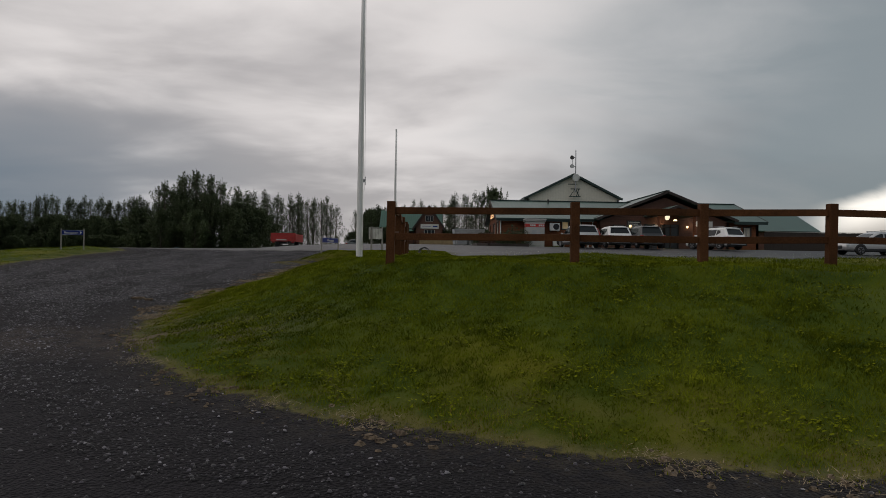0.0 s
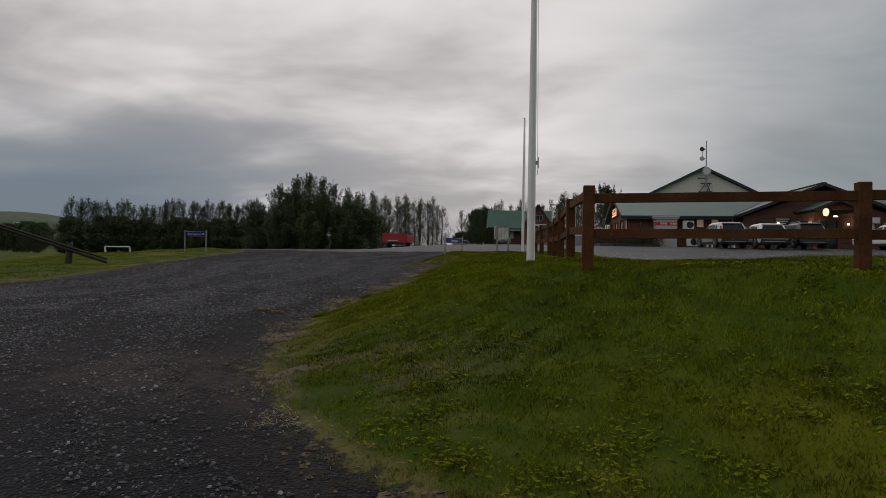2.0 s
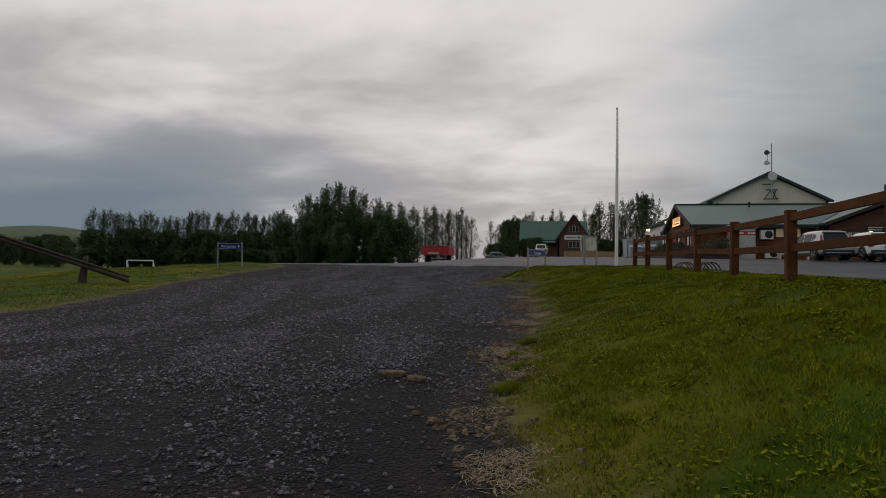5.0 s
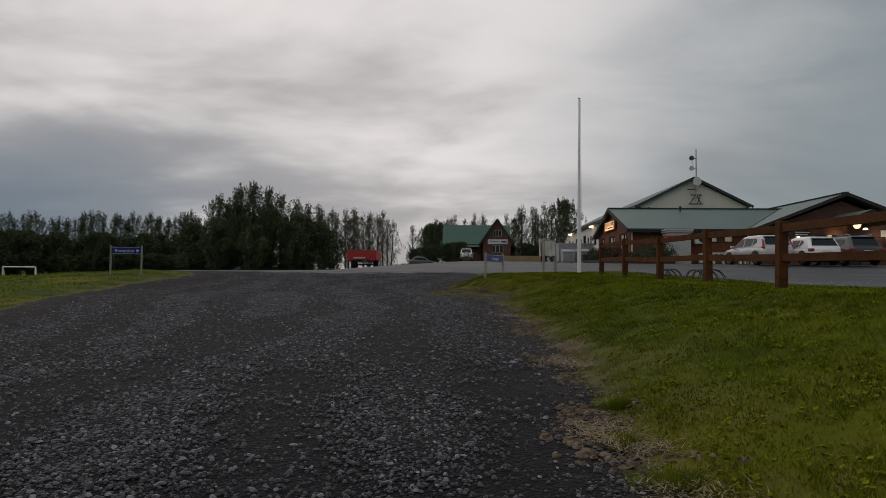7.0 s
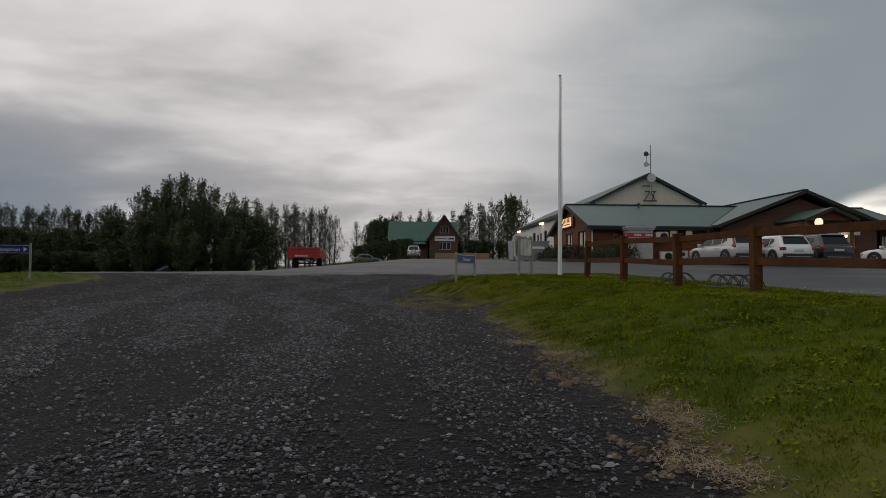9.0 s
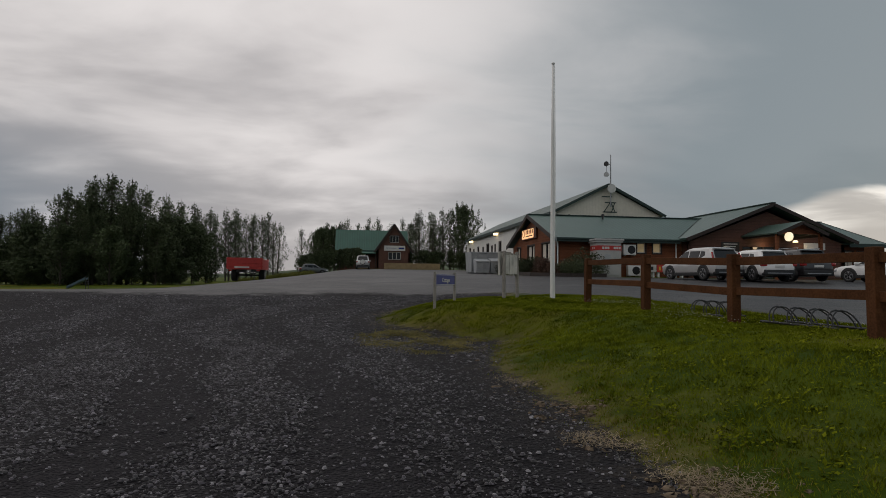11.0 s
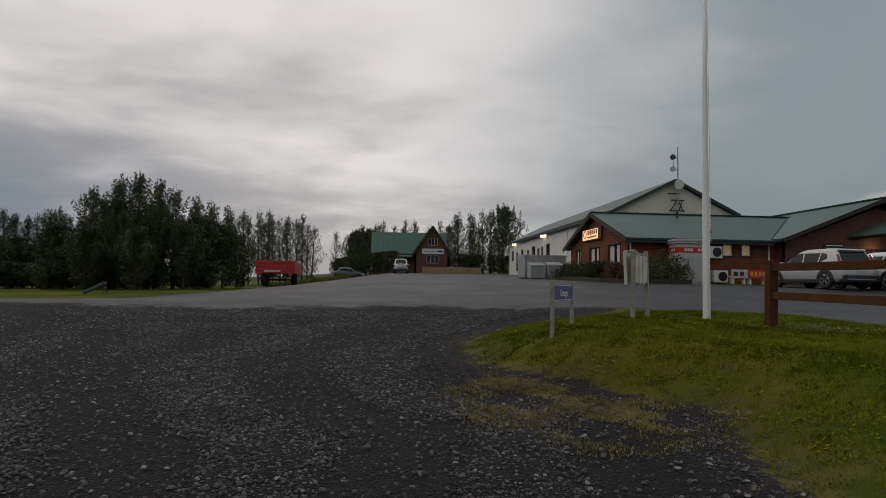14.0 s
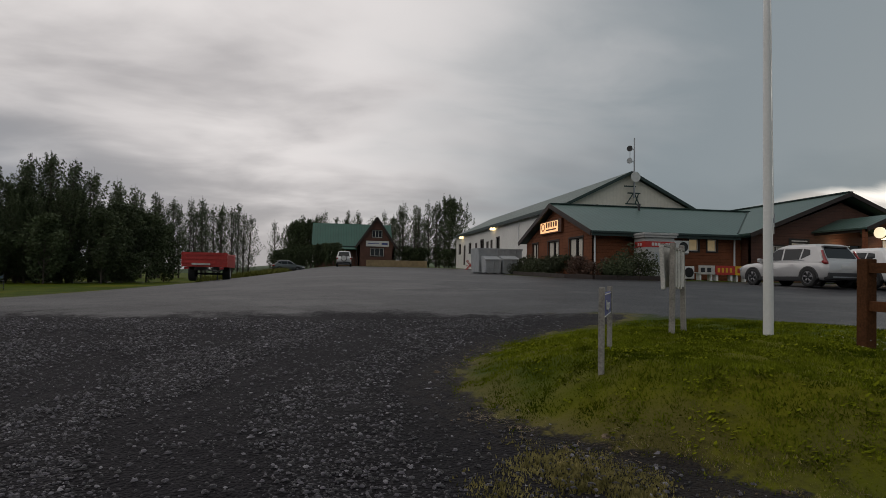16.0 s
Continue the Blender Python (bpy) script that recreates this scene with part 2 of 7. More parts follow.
M = {
    "fence": material("brown_stained_wood", (0.082, 0.034, 0.014), 0.85, spec=0.12, spread=0.4, scale=3, fine=35, bump=0.3, per_object=0.15),
    "white_paint": material("white_paint", (0.72, 0.72, 0.70), 0.45, spread=0.07, scale=1.5, fine=30, bump=0.08),
    "cladding": striped(material("brown_cladding", (0.182, 0.066, 0.031), 0.78, spec=0.2, spread=0.3, scale=1.2, fine=18, bump=0.2), 2, 0.19, 0.02, 0.7, 0.55, True),
    "dark_cladding": striped(material("dark_brown_cladding", (0.100, 0.042, 0.027), 0.7, spread=0.3, scale=1.2, fine=18, bump=0.2), 2, 0.19, 0.02, 0.7, 0.55, True),
    "dark_wood": material("dark_trim_wood", (0.030, 0.020, 0.016), 0.65, spread=0.3, bump=0.15),
    "green_roof": striped(material("green_sheet_roof_east_west", (0.060, 0.108, 0.090), 0.40, spread=0.18, scale=0.5, fine=6, bump=0.05), 0, 0.33, 0.012, 0.35, 0.9),
    "green_roof_ns": striped(material("green_sheet_roof_north_south", (0.060, 0.108, 0.090), 0.40, spread=0.18, scale=0.5, fine=6, bump=0.05), 1, 0.33, 0.012, 0.35, 0.9),
    "house_roof": striped(material("green_sheet_roof_house", (0.026, 0.098, 0.070), 0.5, spread=0.15, scale=0.5, fine=6, bump=0.05), 0, 0.4, 0.02, 0.5, 0.8),
    "green_fascia": material("green_fascia_paint", (0.016, 0.036, 0.031), 0.5, spread=0.15, bump=0.05),
    "barn_wall": striped(material("white_barn_sheet", (0.74, 0.73, 0.69), 0.55, spread=0.08, scale=0.4, fine=5, bump=0.05), 1, 0.30, 0.008, 0.25, 0.95),
    "barn_gable": striped(material("white_barn_sheet_gable", (0.60, 0.57, 0.49), 0.55, spread=0.08, scale=0.4, fine=5, bump=0.05), 0, 0.30, 0.008, 0.25, 0.96),
    "barn_roof": striped(material("grey_green_barn_roof", (0.10, 0.135, 0.122), 0.6, spread=0.12, scale=0.4, fine=5, bump=0.05), 1, 0.33, 0.02, 0.5, 0.85),
    "glass": material("dark_window_glass", (0.010, 0.012, 0.014), 0.06, spread=0.1, bump=0, spec=0.4),
    "frame": material("white_window_frame", (0.58, 0.56, 0.52), 0.5, spread=0.08, bump=0.05),
    "curtain": material("pale_curtain", (0.62, 0.58, 0.50), 0.9, spread=0.15, scale=8, bump=0.1),
    "lit_blind": material("lit_window_blind", (0.75, 0.62, 0.38), 0.8, spread=0.1, bump=0, emit=0.09, emit_color=(1.0, 0.72, 0.38)),
    "concrete": material("weathered_concrete", (0.30, 0.29, 0.27), 0.85, spread=0.25, scale=2, fine=40, bump=0.3),
    "tan_wood": material("weathered_tan_wood", (0.26, 0.19, 0.105), 0.85, spread=0.3, scale=2, fine=30, bump=0.3),
    "grey_post": material("weathered_grey_post", (0.24, 0.225, 0.20), 0.85, spread=0.4, scale=5, fine=50, bump=0.5),
    "old_board": material("weathered_pale_board", (0.48, 0.465, 0.43), 0.85, spread=0.35, scale=4, fine=40, bump=0.4),
    "slide_blue": material("faded_blue_plastic", (0.06, 0.10, 0.13), 0.5, spread=0.2, bump=0.05),
    "old_line": material("worn_white_line", (0.15, 0.15, 0.15), 0.8, spread=0.6, scale=4, fine=30, bump=0.1),
    "sign_blue": material("blue_sign_sheet", (0.010, 0.026, 0.175), 0.55, spread=0.1, bump=0.02, spec=0.25),
    "sign_white": material("white_sign_sheet", (0.56, 0.56, 0.54), 0.5, spread=0.1, scale=3, bump=0.05),
    "kiosk_grey": material("pale_grey_kiosk_sheet", (0.40, 0.40, 0.385), 0.5, spread=0.12, scale=2, fine=20, bump=0.05),
    "sign_red": material("red_sign_sheet", (0.42, 0.028, 0.022), 0.45, spread=0.12, bump=0.02),
    "sign_yellow": material("yellow_sign_sheet", (0.62, 0.36, 0.02), 0.45, spread=0.12, bump=0.02),
    "trailer_red": material("red_trailer_paint", (0.36, 0.022, 0.016), 0.5, spread=0.3, scale=3, fine=25, bump=0.1),
    "rubber": material("black_rubber", (0.014, 0.014, 0.014), 0.8, spread=0.25, bump=0.2),
    "black": material("black_metal", (0.016, 0.016, 0.017), 0.5, spread=0.2, bump=0.1),
    "steel": material("dull_steel", (0.32, 0.33, 0.34), 0.42, 0.8, spread=0.2, bump=0.1),
    "alloy": material("grey_alloy", (0.22, 0.22, 0.23), 0.35, 0.8, spread=0.1, bump=0),
    "bin_grey": material("grey_container_sheet", (0.36, 0.38, 0.39), 0.55, 0.2, spread=0.2, scale=2, fine=20, bump=0.15),
    "lamp_glow": material("warm_lamp_glow", (1.0, 0.8, 0.5), 0.5, spread=0.02, bump=0, emit=2.6, emit_color=(1.0, 0.74, 0.38)),
    "disc_glow": material("cream_disc_glow", (1.0, 0.9, 0.7), 0.5, spread=0.02, bump=0, emit=0.95, emit_color=(1.0, 0.84, 0.55)),
    "sign_glow": material("orange_sign_glow", (1.0, 0.7, 0.4), 0.5, spread=0.05, bump=0, emit=0.95, emit_color=(1.0, 0.50, 0.22)),
    "sign_ink": material("brown_sign_ink", (0.10, 0.035, 0.015), 0.6, spread=0.1, bump=0),
    "leaf": material("poplar_leaf", (0.058, 0.078, 0.034), 0.65, spread=0.45, scale=1.2, fine=9, bump=0, per_object=0.25, spec=0.3),
    "leaf_dark": material("dark_hedge_leaf", (0.062, 0.080, 0.038), 0.75, spread=0.5, scale=0.7, fine=7, bump=0, per_object=0.2, spec=0.2),
    "leaf_bush": material("garden_shrub_leaf", (0.050, 0.062, 0.028), 0.7, spread=0.5, scale=2, fine=15, bump=0, per_object=0.3, spec=0.3),
    "leaf_red": material("russet_shrub_leaf", (0.075, 0.040, 0.026), 0.7, spread=0.5, scale=2, fine=15, bump=0, spec=0.3),
    "bark": material("grey_bark", (0.075, 0.062, 0.050), 0.9, spread=0.35, scale=6, fine=40, bump=0.5),
    "paint_silver": material("silver_car_paint", (0.50, 0.495, 0.49), 0.30, 0.35, spread=0.05, scale=2, bump=0, coat=0.6),
    "paint_white": material("white_car_paint", (0.74, 0.74, 0.73), 0.3, spread=0.04, scale=2, bump=0, coat=0.7),
    "paint_dark": material("dark_car_paint", (0.022, 0.020, 0.022), 0.28, spread=0.15, scale=2, bump=0, coat=0.7),
    "paint_grey": material("grey_car_paint", (0.09, 0.10, 0.10), 0.3, 0.3, spread=0.1, scale=2, bump=0, coat=0.6),
    "tail_red": material("red_tail_lamp", (0.27, 0.012, 0.012), 0.2, spread=0.1, bump=0, coat=0.5),
    "head_clear": material("clear_head_lamp", (0.55, 0.56, 0.57), 0.12, 0.3, spread=0.1, bump=0, coat=0.6),
    "petal": material("white_petal", (0.70, 0.70, 0.62), 0.7, spread=0.1, bump=0),
    "straw": material("dry_straw", (0.27, 0.21, 0.13), 0.9, spread=0.35, scale=3, bump=0),
    "hill": material("far_green_hill", (0.060, 0.085, 0.040), 0.95, spread=0.35, scale=0.006, fine=0.05, bump=0),
}


def stone_material():
    mt = material("gravel_stone", (0.028, 0.026, 0.030), 0.42, spread=0.35, scale=20, fine=90, bump=0.5, spec=0.45)
    nt = mt.node_tree
    N, L = nt.nodes.new, nt.links.new
    b = nt.nodes["Principled BSDF"]
    geo, rmp, mx = N("ShaderNodeNewGeometry"), N("ShaderNodeValToRGB"), N("ShaderNodeMix")
    cr = rmp.color_ramp
    cr.elements[0].color, cr.elements[1].color = (0.008, 0.0070, 0.0095, 1), (0.30, 0.29, 0.31, 1)
    for p, c in ((0.35, 0.020), (0.65, 0.046), (0.90, 0.100)):
        e = cr.elements.new(p)
        e.color = (c, c * 0.91, c * 1.12, 1)
    L(geo.outputs["Random Per Island"], rmp.inputs[0])
    mx.data_type = "RGBA"
    mx.inputs[0].default_value = 0.85
    L(b.inputs["Base Color"].links[0].from_socket, mx.inputs[6])
    L(rmp.outputs[0], mx.inputs[7])
    L(mx.outputs[2], b.inputs["Base Color"])
    return mt


M["stone"] = stone_material()


def ground_material():
    mt = bpy.data.materials.new("ground_cover")
    mt.use_nodes = True
    nt = mt.node_tree
    N, L = nt.nodes.new, nt.links.new
    b = nt.nodes["Principled BSDF"]
    tc = N("ShaderNodeTexCoord")

    def noise_(scale, detail=3, rough=0.55, stretch=None):
        n = N("ShaderNodeTexNoise")
        n.inputs["Scale"].default_value, n.inputs["Detail"].default_value, n.inputs["Roughness"].default_value = scale, detail, rough
        if stretch:
            mp = N("ShaderNodeMapping")
            mp.inputs["Scale"].default_value = stretch
            L(tc.outputs["Object"], mp.inputs[0])
            L(mp.outputs[0], n.inputs[0])
        else:
            L(tc.outputs["Object"], n.inputs[0])
        return n.outputs[0]

    def m(op, a, c=0.0, clamp=False):
        n = N("ShaderNodeMath")
        n.operation, n.use_clamp = op, clamp
        for k, v in enumerate((a, c)):
            if isinstance(v, (int, float)):
                n.inputs[k].default_value = v
            else:
                L(v, n.inputs[k])
        return n.outputs[0]

    def ramp(x, a, c, lo=0.0, hi=1.0):
        n = N("ShaderNodeMapRange")
        n.interpolation_type = "SMOOTHSTEP"
        L(x, n.inputs[0])
        for k, v in ((1, a), (2, c), (3, lo), (4, hi)):
            n.inputs[k].default_value = v
        return n.outputs[0]

    def mix(f, a, c):
        n = N("ShaderNodeMix")
        n.data_type = "RGBA"
        for k, v in ((0, f), (6, a), (7, c)):
            if isinstance(v, (int, float)):
                n.inputs[k].default_value = v
            elif isinstance(v, tuple):
                n.inputs[k].default_value = (*v, 1)
            else:
                L(v, n.inputs[k])
        return n.outputs[2]

    def attr(name):
        n = N("ShaderNodeAttribute")
        n.attribute_name = name
        return n.outputs["Fac"]

    wide, mid, small, tiny, streak = noise_(0.22, 3), noise_(1.3, 4), noise_(7, 4, 0.65), noise_(42, 3, 0.7), noise_(0.9, 6, 0.68, (0.28, 0.42, 1.0))
    wob = m("ADD", m("MULTIPLY", m("SUBTRACT", mid, 0.5), 0.9), m("MULTIPLY", m("SUBTRACT", small, 0.5), 0.7))
    # turf
    turf = mix(ramp(mid, 0.35, 0.65), (0.034, 0.056, 0.004), (0.062, 0.086, 0.006))
    turf = mix(ramp(wide, 0.48, 0.66), turf, (0.112, 0.110, 0.007))
    turf = mix(m("MULTIPLY", ramp(small, 0.55, 0.75), 0.5), turf, (0.024, 0.040, 0.003))
    turf = mix(m("MULTIPLY", ramp(tiny, 0.5, 0.75), 0.35), turf, (0.086, 0.096, 0.008))
    # loose dark gravel: cells of stones, almost black towards the cell borders
    def stones(scale):
        v = N("ShaderNodeTexVoronoi")
        v.inputs["Scale"].default_value = scale
        L(tc.outputs["Object"], v.inputs[0])
        return v
    v1, v2 = stones(34), stones(75)

    def shade(v):
        sp, rp = N("ShaderNodeSeparateColor"), N("ShaderNodeValToRGB")
        L(v.outputs["Color"], sp.inputs[0])
        L(sp.outputs[0], rp.inputs[0])
        cr = rp.color_ramp
        cr.elements[0].color, cr.elements[1].color = (0.009, 0.008, 0.010, 1), (0.38, 0.37, 0.38, 1)
        for p, c in ((0.42, 0.027), (0.70, 0.084), (0.88, 0.18)):
            e = cr.elements.new(p)
            e.color = (c, c * 0.92, c * 1.12, 1)
        return rp.outputs[0]
    grit = mix(ramp(v1.outputs["Distance"], 0.30, 0.55), shade(v1), (0.005, 0.0045, 0.0055))
    fines = mix(ramp(v2.outputs["Distance"], 0.30, 0.55), shade(v2), (0.005, 0.0045, 0.0055))
    grit = mix(ramp(small, 0.42, 0.58), grit, fines)
    # wheel tracks with finer, damper grit run along the drive
    packed = ramp(m("ADD", attr("rut"), m("MULTIPLY", wob, 1.1)), 0.40, 0.85)
    grit = mix(m("MULTIPLY", packed, 0.65), grit, mix(ramp(tiny, 0.42, 0.62), (0.014, 0.0125, 0.0155), (0.058, 0.053, 0.062)))
    grit = mix(m("MULTIPLY", ramp(wide, 0.40, 0.68), 0.30), grit, (0.016, 0.0145, 0.017))
    grit = mix(m("MULTIPLY", ramp(mid, 0.55, 0.75), 0.4), grit, (0.034, 0.031, 0.033))
    # darker gravel colour beside the bank, fading away from it
    bank_dark = m("MULTIPLY", m("SUBTRACT", 1.0, ramp(m("ADD", attr("gravel"), wob), 0.6, 2.7)), 0.45)
    grit = mix(bank_dark, grit, (0.010, 0.009, 0.011))
    # worn paving
    tar = mix(ramp(mid, 0.35, 0.7), (0.025, 0.025, 0.027), (0.046, 0.045, 0.048))
    tar = mix(m("MULTIPLY", ramp(tiny, 0.45, 0.7), 0.4), tar, (0.074, 0.073, 0.075))
    tar = mix(m("MULTIPLY", ramp(wide, 0.5, 0.7), 0.5), tar, (0.031, 0.031, 0.033))
    tar = mix(m("MULTIPLY", ramp(streak, 0.50, 0.62), 0.6), tar, (0.088, 0.086, 0.088))
    tar = mix(m("MULTIPLY", m("SUBTRACT", 1.0, ramp(streak, 0.33, 0.45)), 0.6), tar, (0.022, 0.021, 0.023))
    g_edge = m("ADD", attr("gravel"), m("MULTIPLY", wob, 0.8))
    t_edge = m("ADD", attr("paved"), m("ADD", m("MULTIPLY", wob, 1.6), m("MULTIPLY", m("SUBTRACT", streak, 0.5), 2.2)))
    straw = mix(ramp(small, 0.4, 0.65), (0.17, 0.135, 0.070), (0.085, 0.078, 0.030))
    fringe = m("MULTIPLY", m("MULTIPLY", ramp(g_edge, -0.42, -0.02), 0.6), m("SUBTRACT", 1.0, attr("soil")))
    col = mix(fringe, turf, straw)
    col = mix(m("MULTIPLY", m("MULTIPLY", ramp(g_edge, -1.9, -0.3), ramp(mid, 0.42, 0.60)), 0.5), col, (0.115, 0.098, 0.030))
    isg = ramp(g_edge, -0.06, 0.10)
    col = mix(isg, col, grit)
    # dirt and straw washed on to the gravel beside the turf
    dirt = m("MULTIPLY", m("SUBTRACT", 1.0, ramp(g_edge, 0.1, 0.85)), isg)
    col = mix(m("MULTIPLY", dirt, m("MULTIPLY", ramp(small, 0.42, 0.62), 0.6)), col, (0.12, 0.098, 0.072))
    mud = m("MULTIPLY", attr("mud"), ramp(m("ADD", mid, m("MULTIPLY", m("SUBTRACT", small, 0.5), 0.5)), 0.38, 0.58))
    col = mix(m("MULTIPLY", mud, 0.92), col, (0.135, 0.104, 0.085))
    soil = m("MULTIPLY", attr("soil"), ramp(m("ADD", mid, m("MULTIPLY", m("SUBTRACT", small, 0.5), 0.7)), 0.30, 0.55))
    col = mix(m("MULTIPLY", soil, 0.75), col, mix(ramp(tiny, 0.4, 0.65), (0.016, 0.012, 0.010), (0.060, 0.046, 0.028)))
    col = mix(m("MULTIPLY", isg, 0.62), col, (0.0055, 0.0047, 0.0066))
    ist = ramp(t_edge, -0.35, 0.55)
    col = mix(ist, col, tar)
    L(col, b.inputs["Base Color"])
    rough = N("ShaderNodeMix")
    L(m("MULTIPLY", ist, 1.0), rough.inputs[0])
    rough.inputs[2].default_value, rough.inputs[3].default_value = 0.75, 0.50
    L(rough.outputs[0], b.inputs["Roughness"])
    L(m("ADD", m("MULTIPLY", m("MAXIMUM", isg, ist), 0.09), 0.04), b.inputs["Specular IOR Level"])
    hgt = m("ADD", m("MULTIPLY", m("SUBTRACT", 1.0, v1.outputs["Distance"]), m("MULTIPLY", isg, m("SUBTRACT", 1.0, ist))), m("MULTIPLY", tiny, 0.25))
    bp = N("ShaderNodeBump")
    bp.inputs["Strength"].default_value, bp.inputs["Distance"].default_value = 0.9, 0.03
    L(hgt, bp.inputs["Height"])
    L(bp.outputs[0], b.inputs["Normal"])
    return mt


# ---------- mesh helpers ----------
def box(bm, x0, x1, y0, y1, z0, z1, bevel=0.0, m=None):
    r = bmesh.ops.create_cube(bm, size=1.0)
    vs = r["verts"]
    for v in vs:
        v.co = Vector((x0 + (v.co.x + 0.5) * (x1 - x0), y0 + (v.co.y + 0.5) * (y1 - y0), z0 + (v.co.z + 0.5) * (z1 - z0)))
    if bevel:
        es = list({e for v in vs for e in v.link_edges})
        r = bmesh.ops.bevel(bm, geom=es, offset=bevel, segments=2, affect="EDGES", profile=0.6)
        vs = list({v for f in r["faces"] for v in f.verts} | {v for v in vs if v.is_valid})
    if m is not None:
        bmesh.ops.transform(bm, matrix=m, verts=vs)
    return vs


def tube(bm, p0, p1, r0, r1=None, n=10, cap=True):
    r1 = r0 if r1 is None else r1
    p0, p1 = Vector(p0), Vector(p1)
    q = (p1 - p0).to_track_quat("Z", "Y")
    rings = []
    for p, r in ((p0, r0), (p1, r1)):
        rings.append([bm.verts.new(p + q @ Vector((r * math.cos(2 * math.pi * k / n), r * math.sin(2 * math.pi * k / n), 0))) for k in range(n)])
    for k in range(n):
        bm.faces.new((rings[0][k], rings[0][(k + 1) % n], rings[1][(k + 1) % n], rings[1][k]))
    if cap:
        bm.faces.new(rings[0][::-1])
        bm.faces.new(rings[1])
    return rings[0] + rings[1]


def prism(bm, pts, shift):
    """A solid from a flat polygon (3D points) and the vector through its thickness."""
    shift = Vector(shift)
    a = [bm.verts.new(Vector(p)) for p in pts]
    c = [bm.verts.new(Vector(p) + shift) for p in pts]
    n = len(pts)
    bm.faces.new(a[::-1])
    bm.faces.new(c)
    for k in range(n):
        bm.faces.new((a[k], a[(k + 1) % n], c[(k + 1) % n], c[k]))
    return a + c


def loft(bm, rings, cap=True):
    vr = [[bm.verts.new(Vector(p)) for p in r] for r in rings]
    n = len(vr[0])
    for a, c in zip(vr, vr[1:]):
        for k in range(n):
            bm.faces.new((a[k], a[(k + 1) % n], c[(k + 1) % n], c[k]))
    if cap:
        bm.faces.new(vr[0][::-1])
        bm.faces.new(vr[-1])
    return vr


def to_mesh(name, bm, mat, smooth=False):
    bmesh.ops.recalc_face_normals(bm, faces=bm.faces)
    me = bpy.data.meshes.new(name)
    bm.to_mesh(me)
    bm.free()
    me.materials.append(mat)
    if smooth:
        for p in me.polygons:
            p.use_smooth = True
    return me


def thing(name, at, label, category, group="", kind=""):
    """An Empty at the base of a thing; its parts are modelled in world coordinates."""
    ob = new(name)
    ob.empty_display_size = 0.2
    ob.matrix_basis = at if isinstance(at, Matrix) else Matrix.Translation(at)
    return tagged(ob, label, category, group, kind)


def part(name, bm, mat, parent, label="", smooth=False):
    """One mesh object under a thing or a part. The bmesh is in world coordinates where the thing was first built."""
    ob = new(name, to_mesh(name, bm, mat, smooth))
    ob.parent = parent
    m = parent.matrix_basis.copy()
    up = parent
    while up.parent:
        m = up.parent.matrix_basis @ up.matrix_parent_inverse @ m if up.parent else m
        up = up.parent
    ob.matrix_parent_inverse = (parent.matrix_basis if parent.parent is None else Matrix.Identity(4)).inverted()
    if label:
        ob["label"] = label
    return ob


def solid(name, bm, mat, label, category, group="", kind="", smooth=False):
    """A thing of one piece: one mesh object in world coordinates."""
    return tagged(new(name, to_mesh(name, bm, mat, smooth)), label, category, group, kind)


def soup(name, verts, faces, mat):
    me = bpy.data.meshes.new(name)
    verts = np.asarray(verts, dtype=np.float32)
    faces = np.asarray(faces, dtype=np.int32)
    k = faces.shape[1]
    me.vertices.add(len(verts))
    me.vertices.foreach_set("co", verts.ravel())
    me.loops.add(faces.size)
    me.loops.foreach_set("vertex_index", faces.ravel())
    me.polygons.add(len(faces))
    me.polygons.foreach_set("loop_start", np.arange(0, faces.size, k, dtype=np.int32))
    me.update(calc_edges=True)
    me.validate()
    me.materials.append(mat)
    return me


# ---------- the lie of the land ----------
MOUND_EDGE = [(2.8, 3.9), (0.8, 4.4), (-1.0, 5.2), (-2.9, 6.5), (-4.2, 8.2), (-4.9, 10.0), (-5.1, 12.3), (-5.0, 14.5), (-4.9, 17.5), (-5.2, 21.0), (-5.4, 24.5), (-5.0, 26.2), (-4.7, 27.2), (-5.1, 28.0), (-5.9, 28.6), (-6.6, 29.6), (-6.8, 31.0), (-6.3, 32.4), (-5.6, 33.4)]
GRAVEL = [(90, 3.6)] + MOUND_EDGE + [(-4.4, 34.3), (-3.0, 34.9), (-2.3, 35.8), (-7.5, 38.4), (-11.0, 38.2), (-20.5, 38.2), (-18.2, 35.2), (-16.8, 33.4), (-16.9, 29.0), (-16.4, 24.5), (-14.8, 20.5), (-14.0, 16.5), (-16.5, 12.0), (-40, 6.0), (-90, 0), (-90, -60), (90, -60)]
PAVED = [(-2.3, 35.8), (-2.6, 35.0), (-1.2, 34.4), (0.5, 33.2), (0.55, 13.4), (60, 13.4), (60, 53), (30, 54), (6.8, 52.6), (3.6, 54.2), (3.4, 66.5), (9.8, 70.5), (9.9, 115), (-12, 114), (-12.6, 100), (-14.5, 80), (-17, 63), (-20.5, 50), (-32, 46.5), (-90, 45), (-90, 38.5), (-30, 38.5), (-19, 36.6), (-11, 36.3), (-7.5, 36.8)]


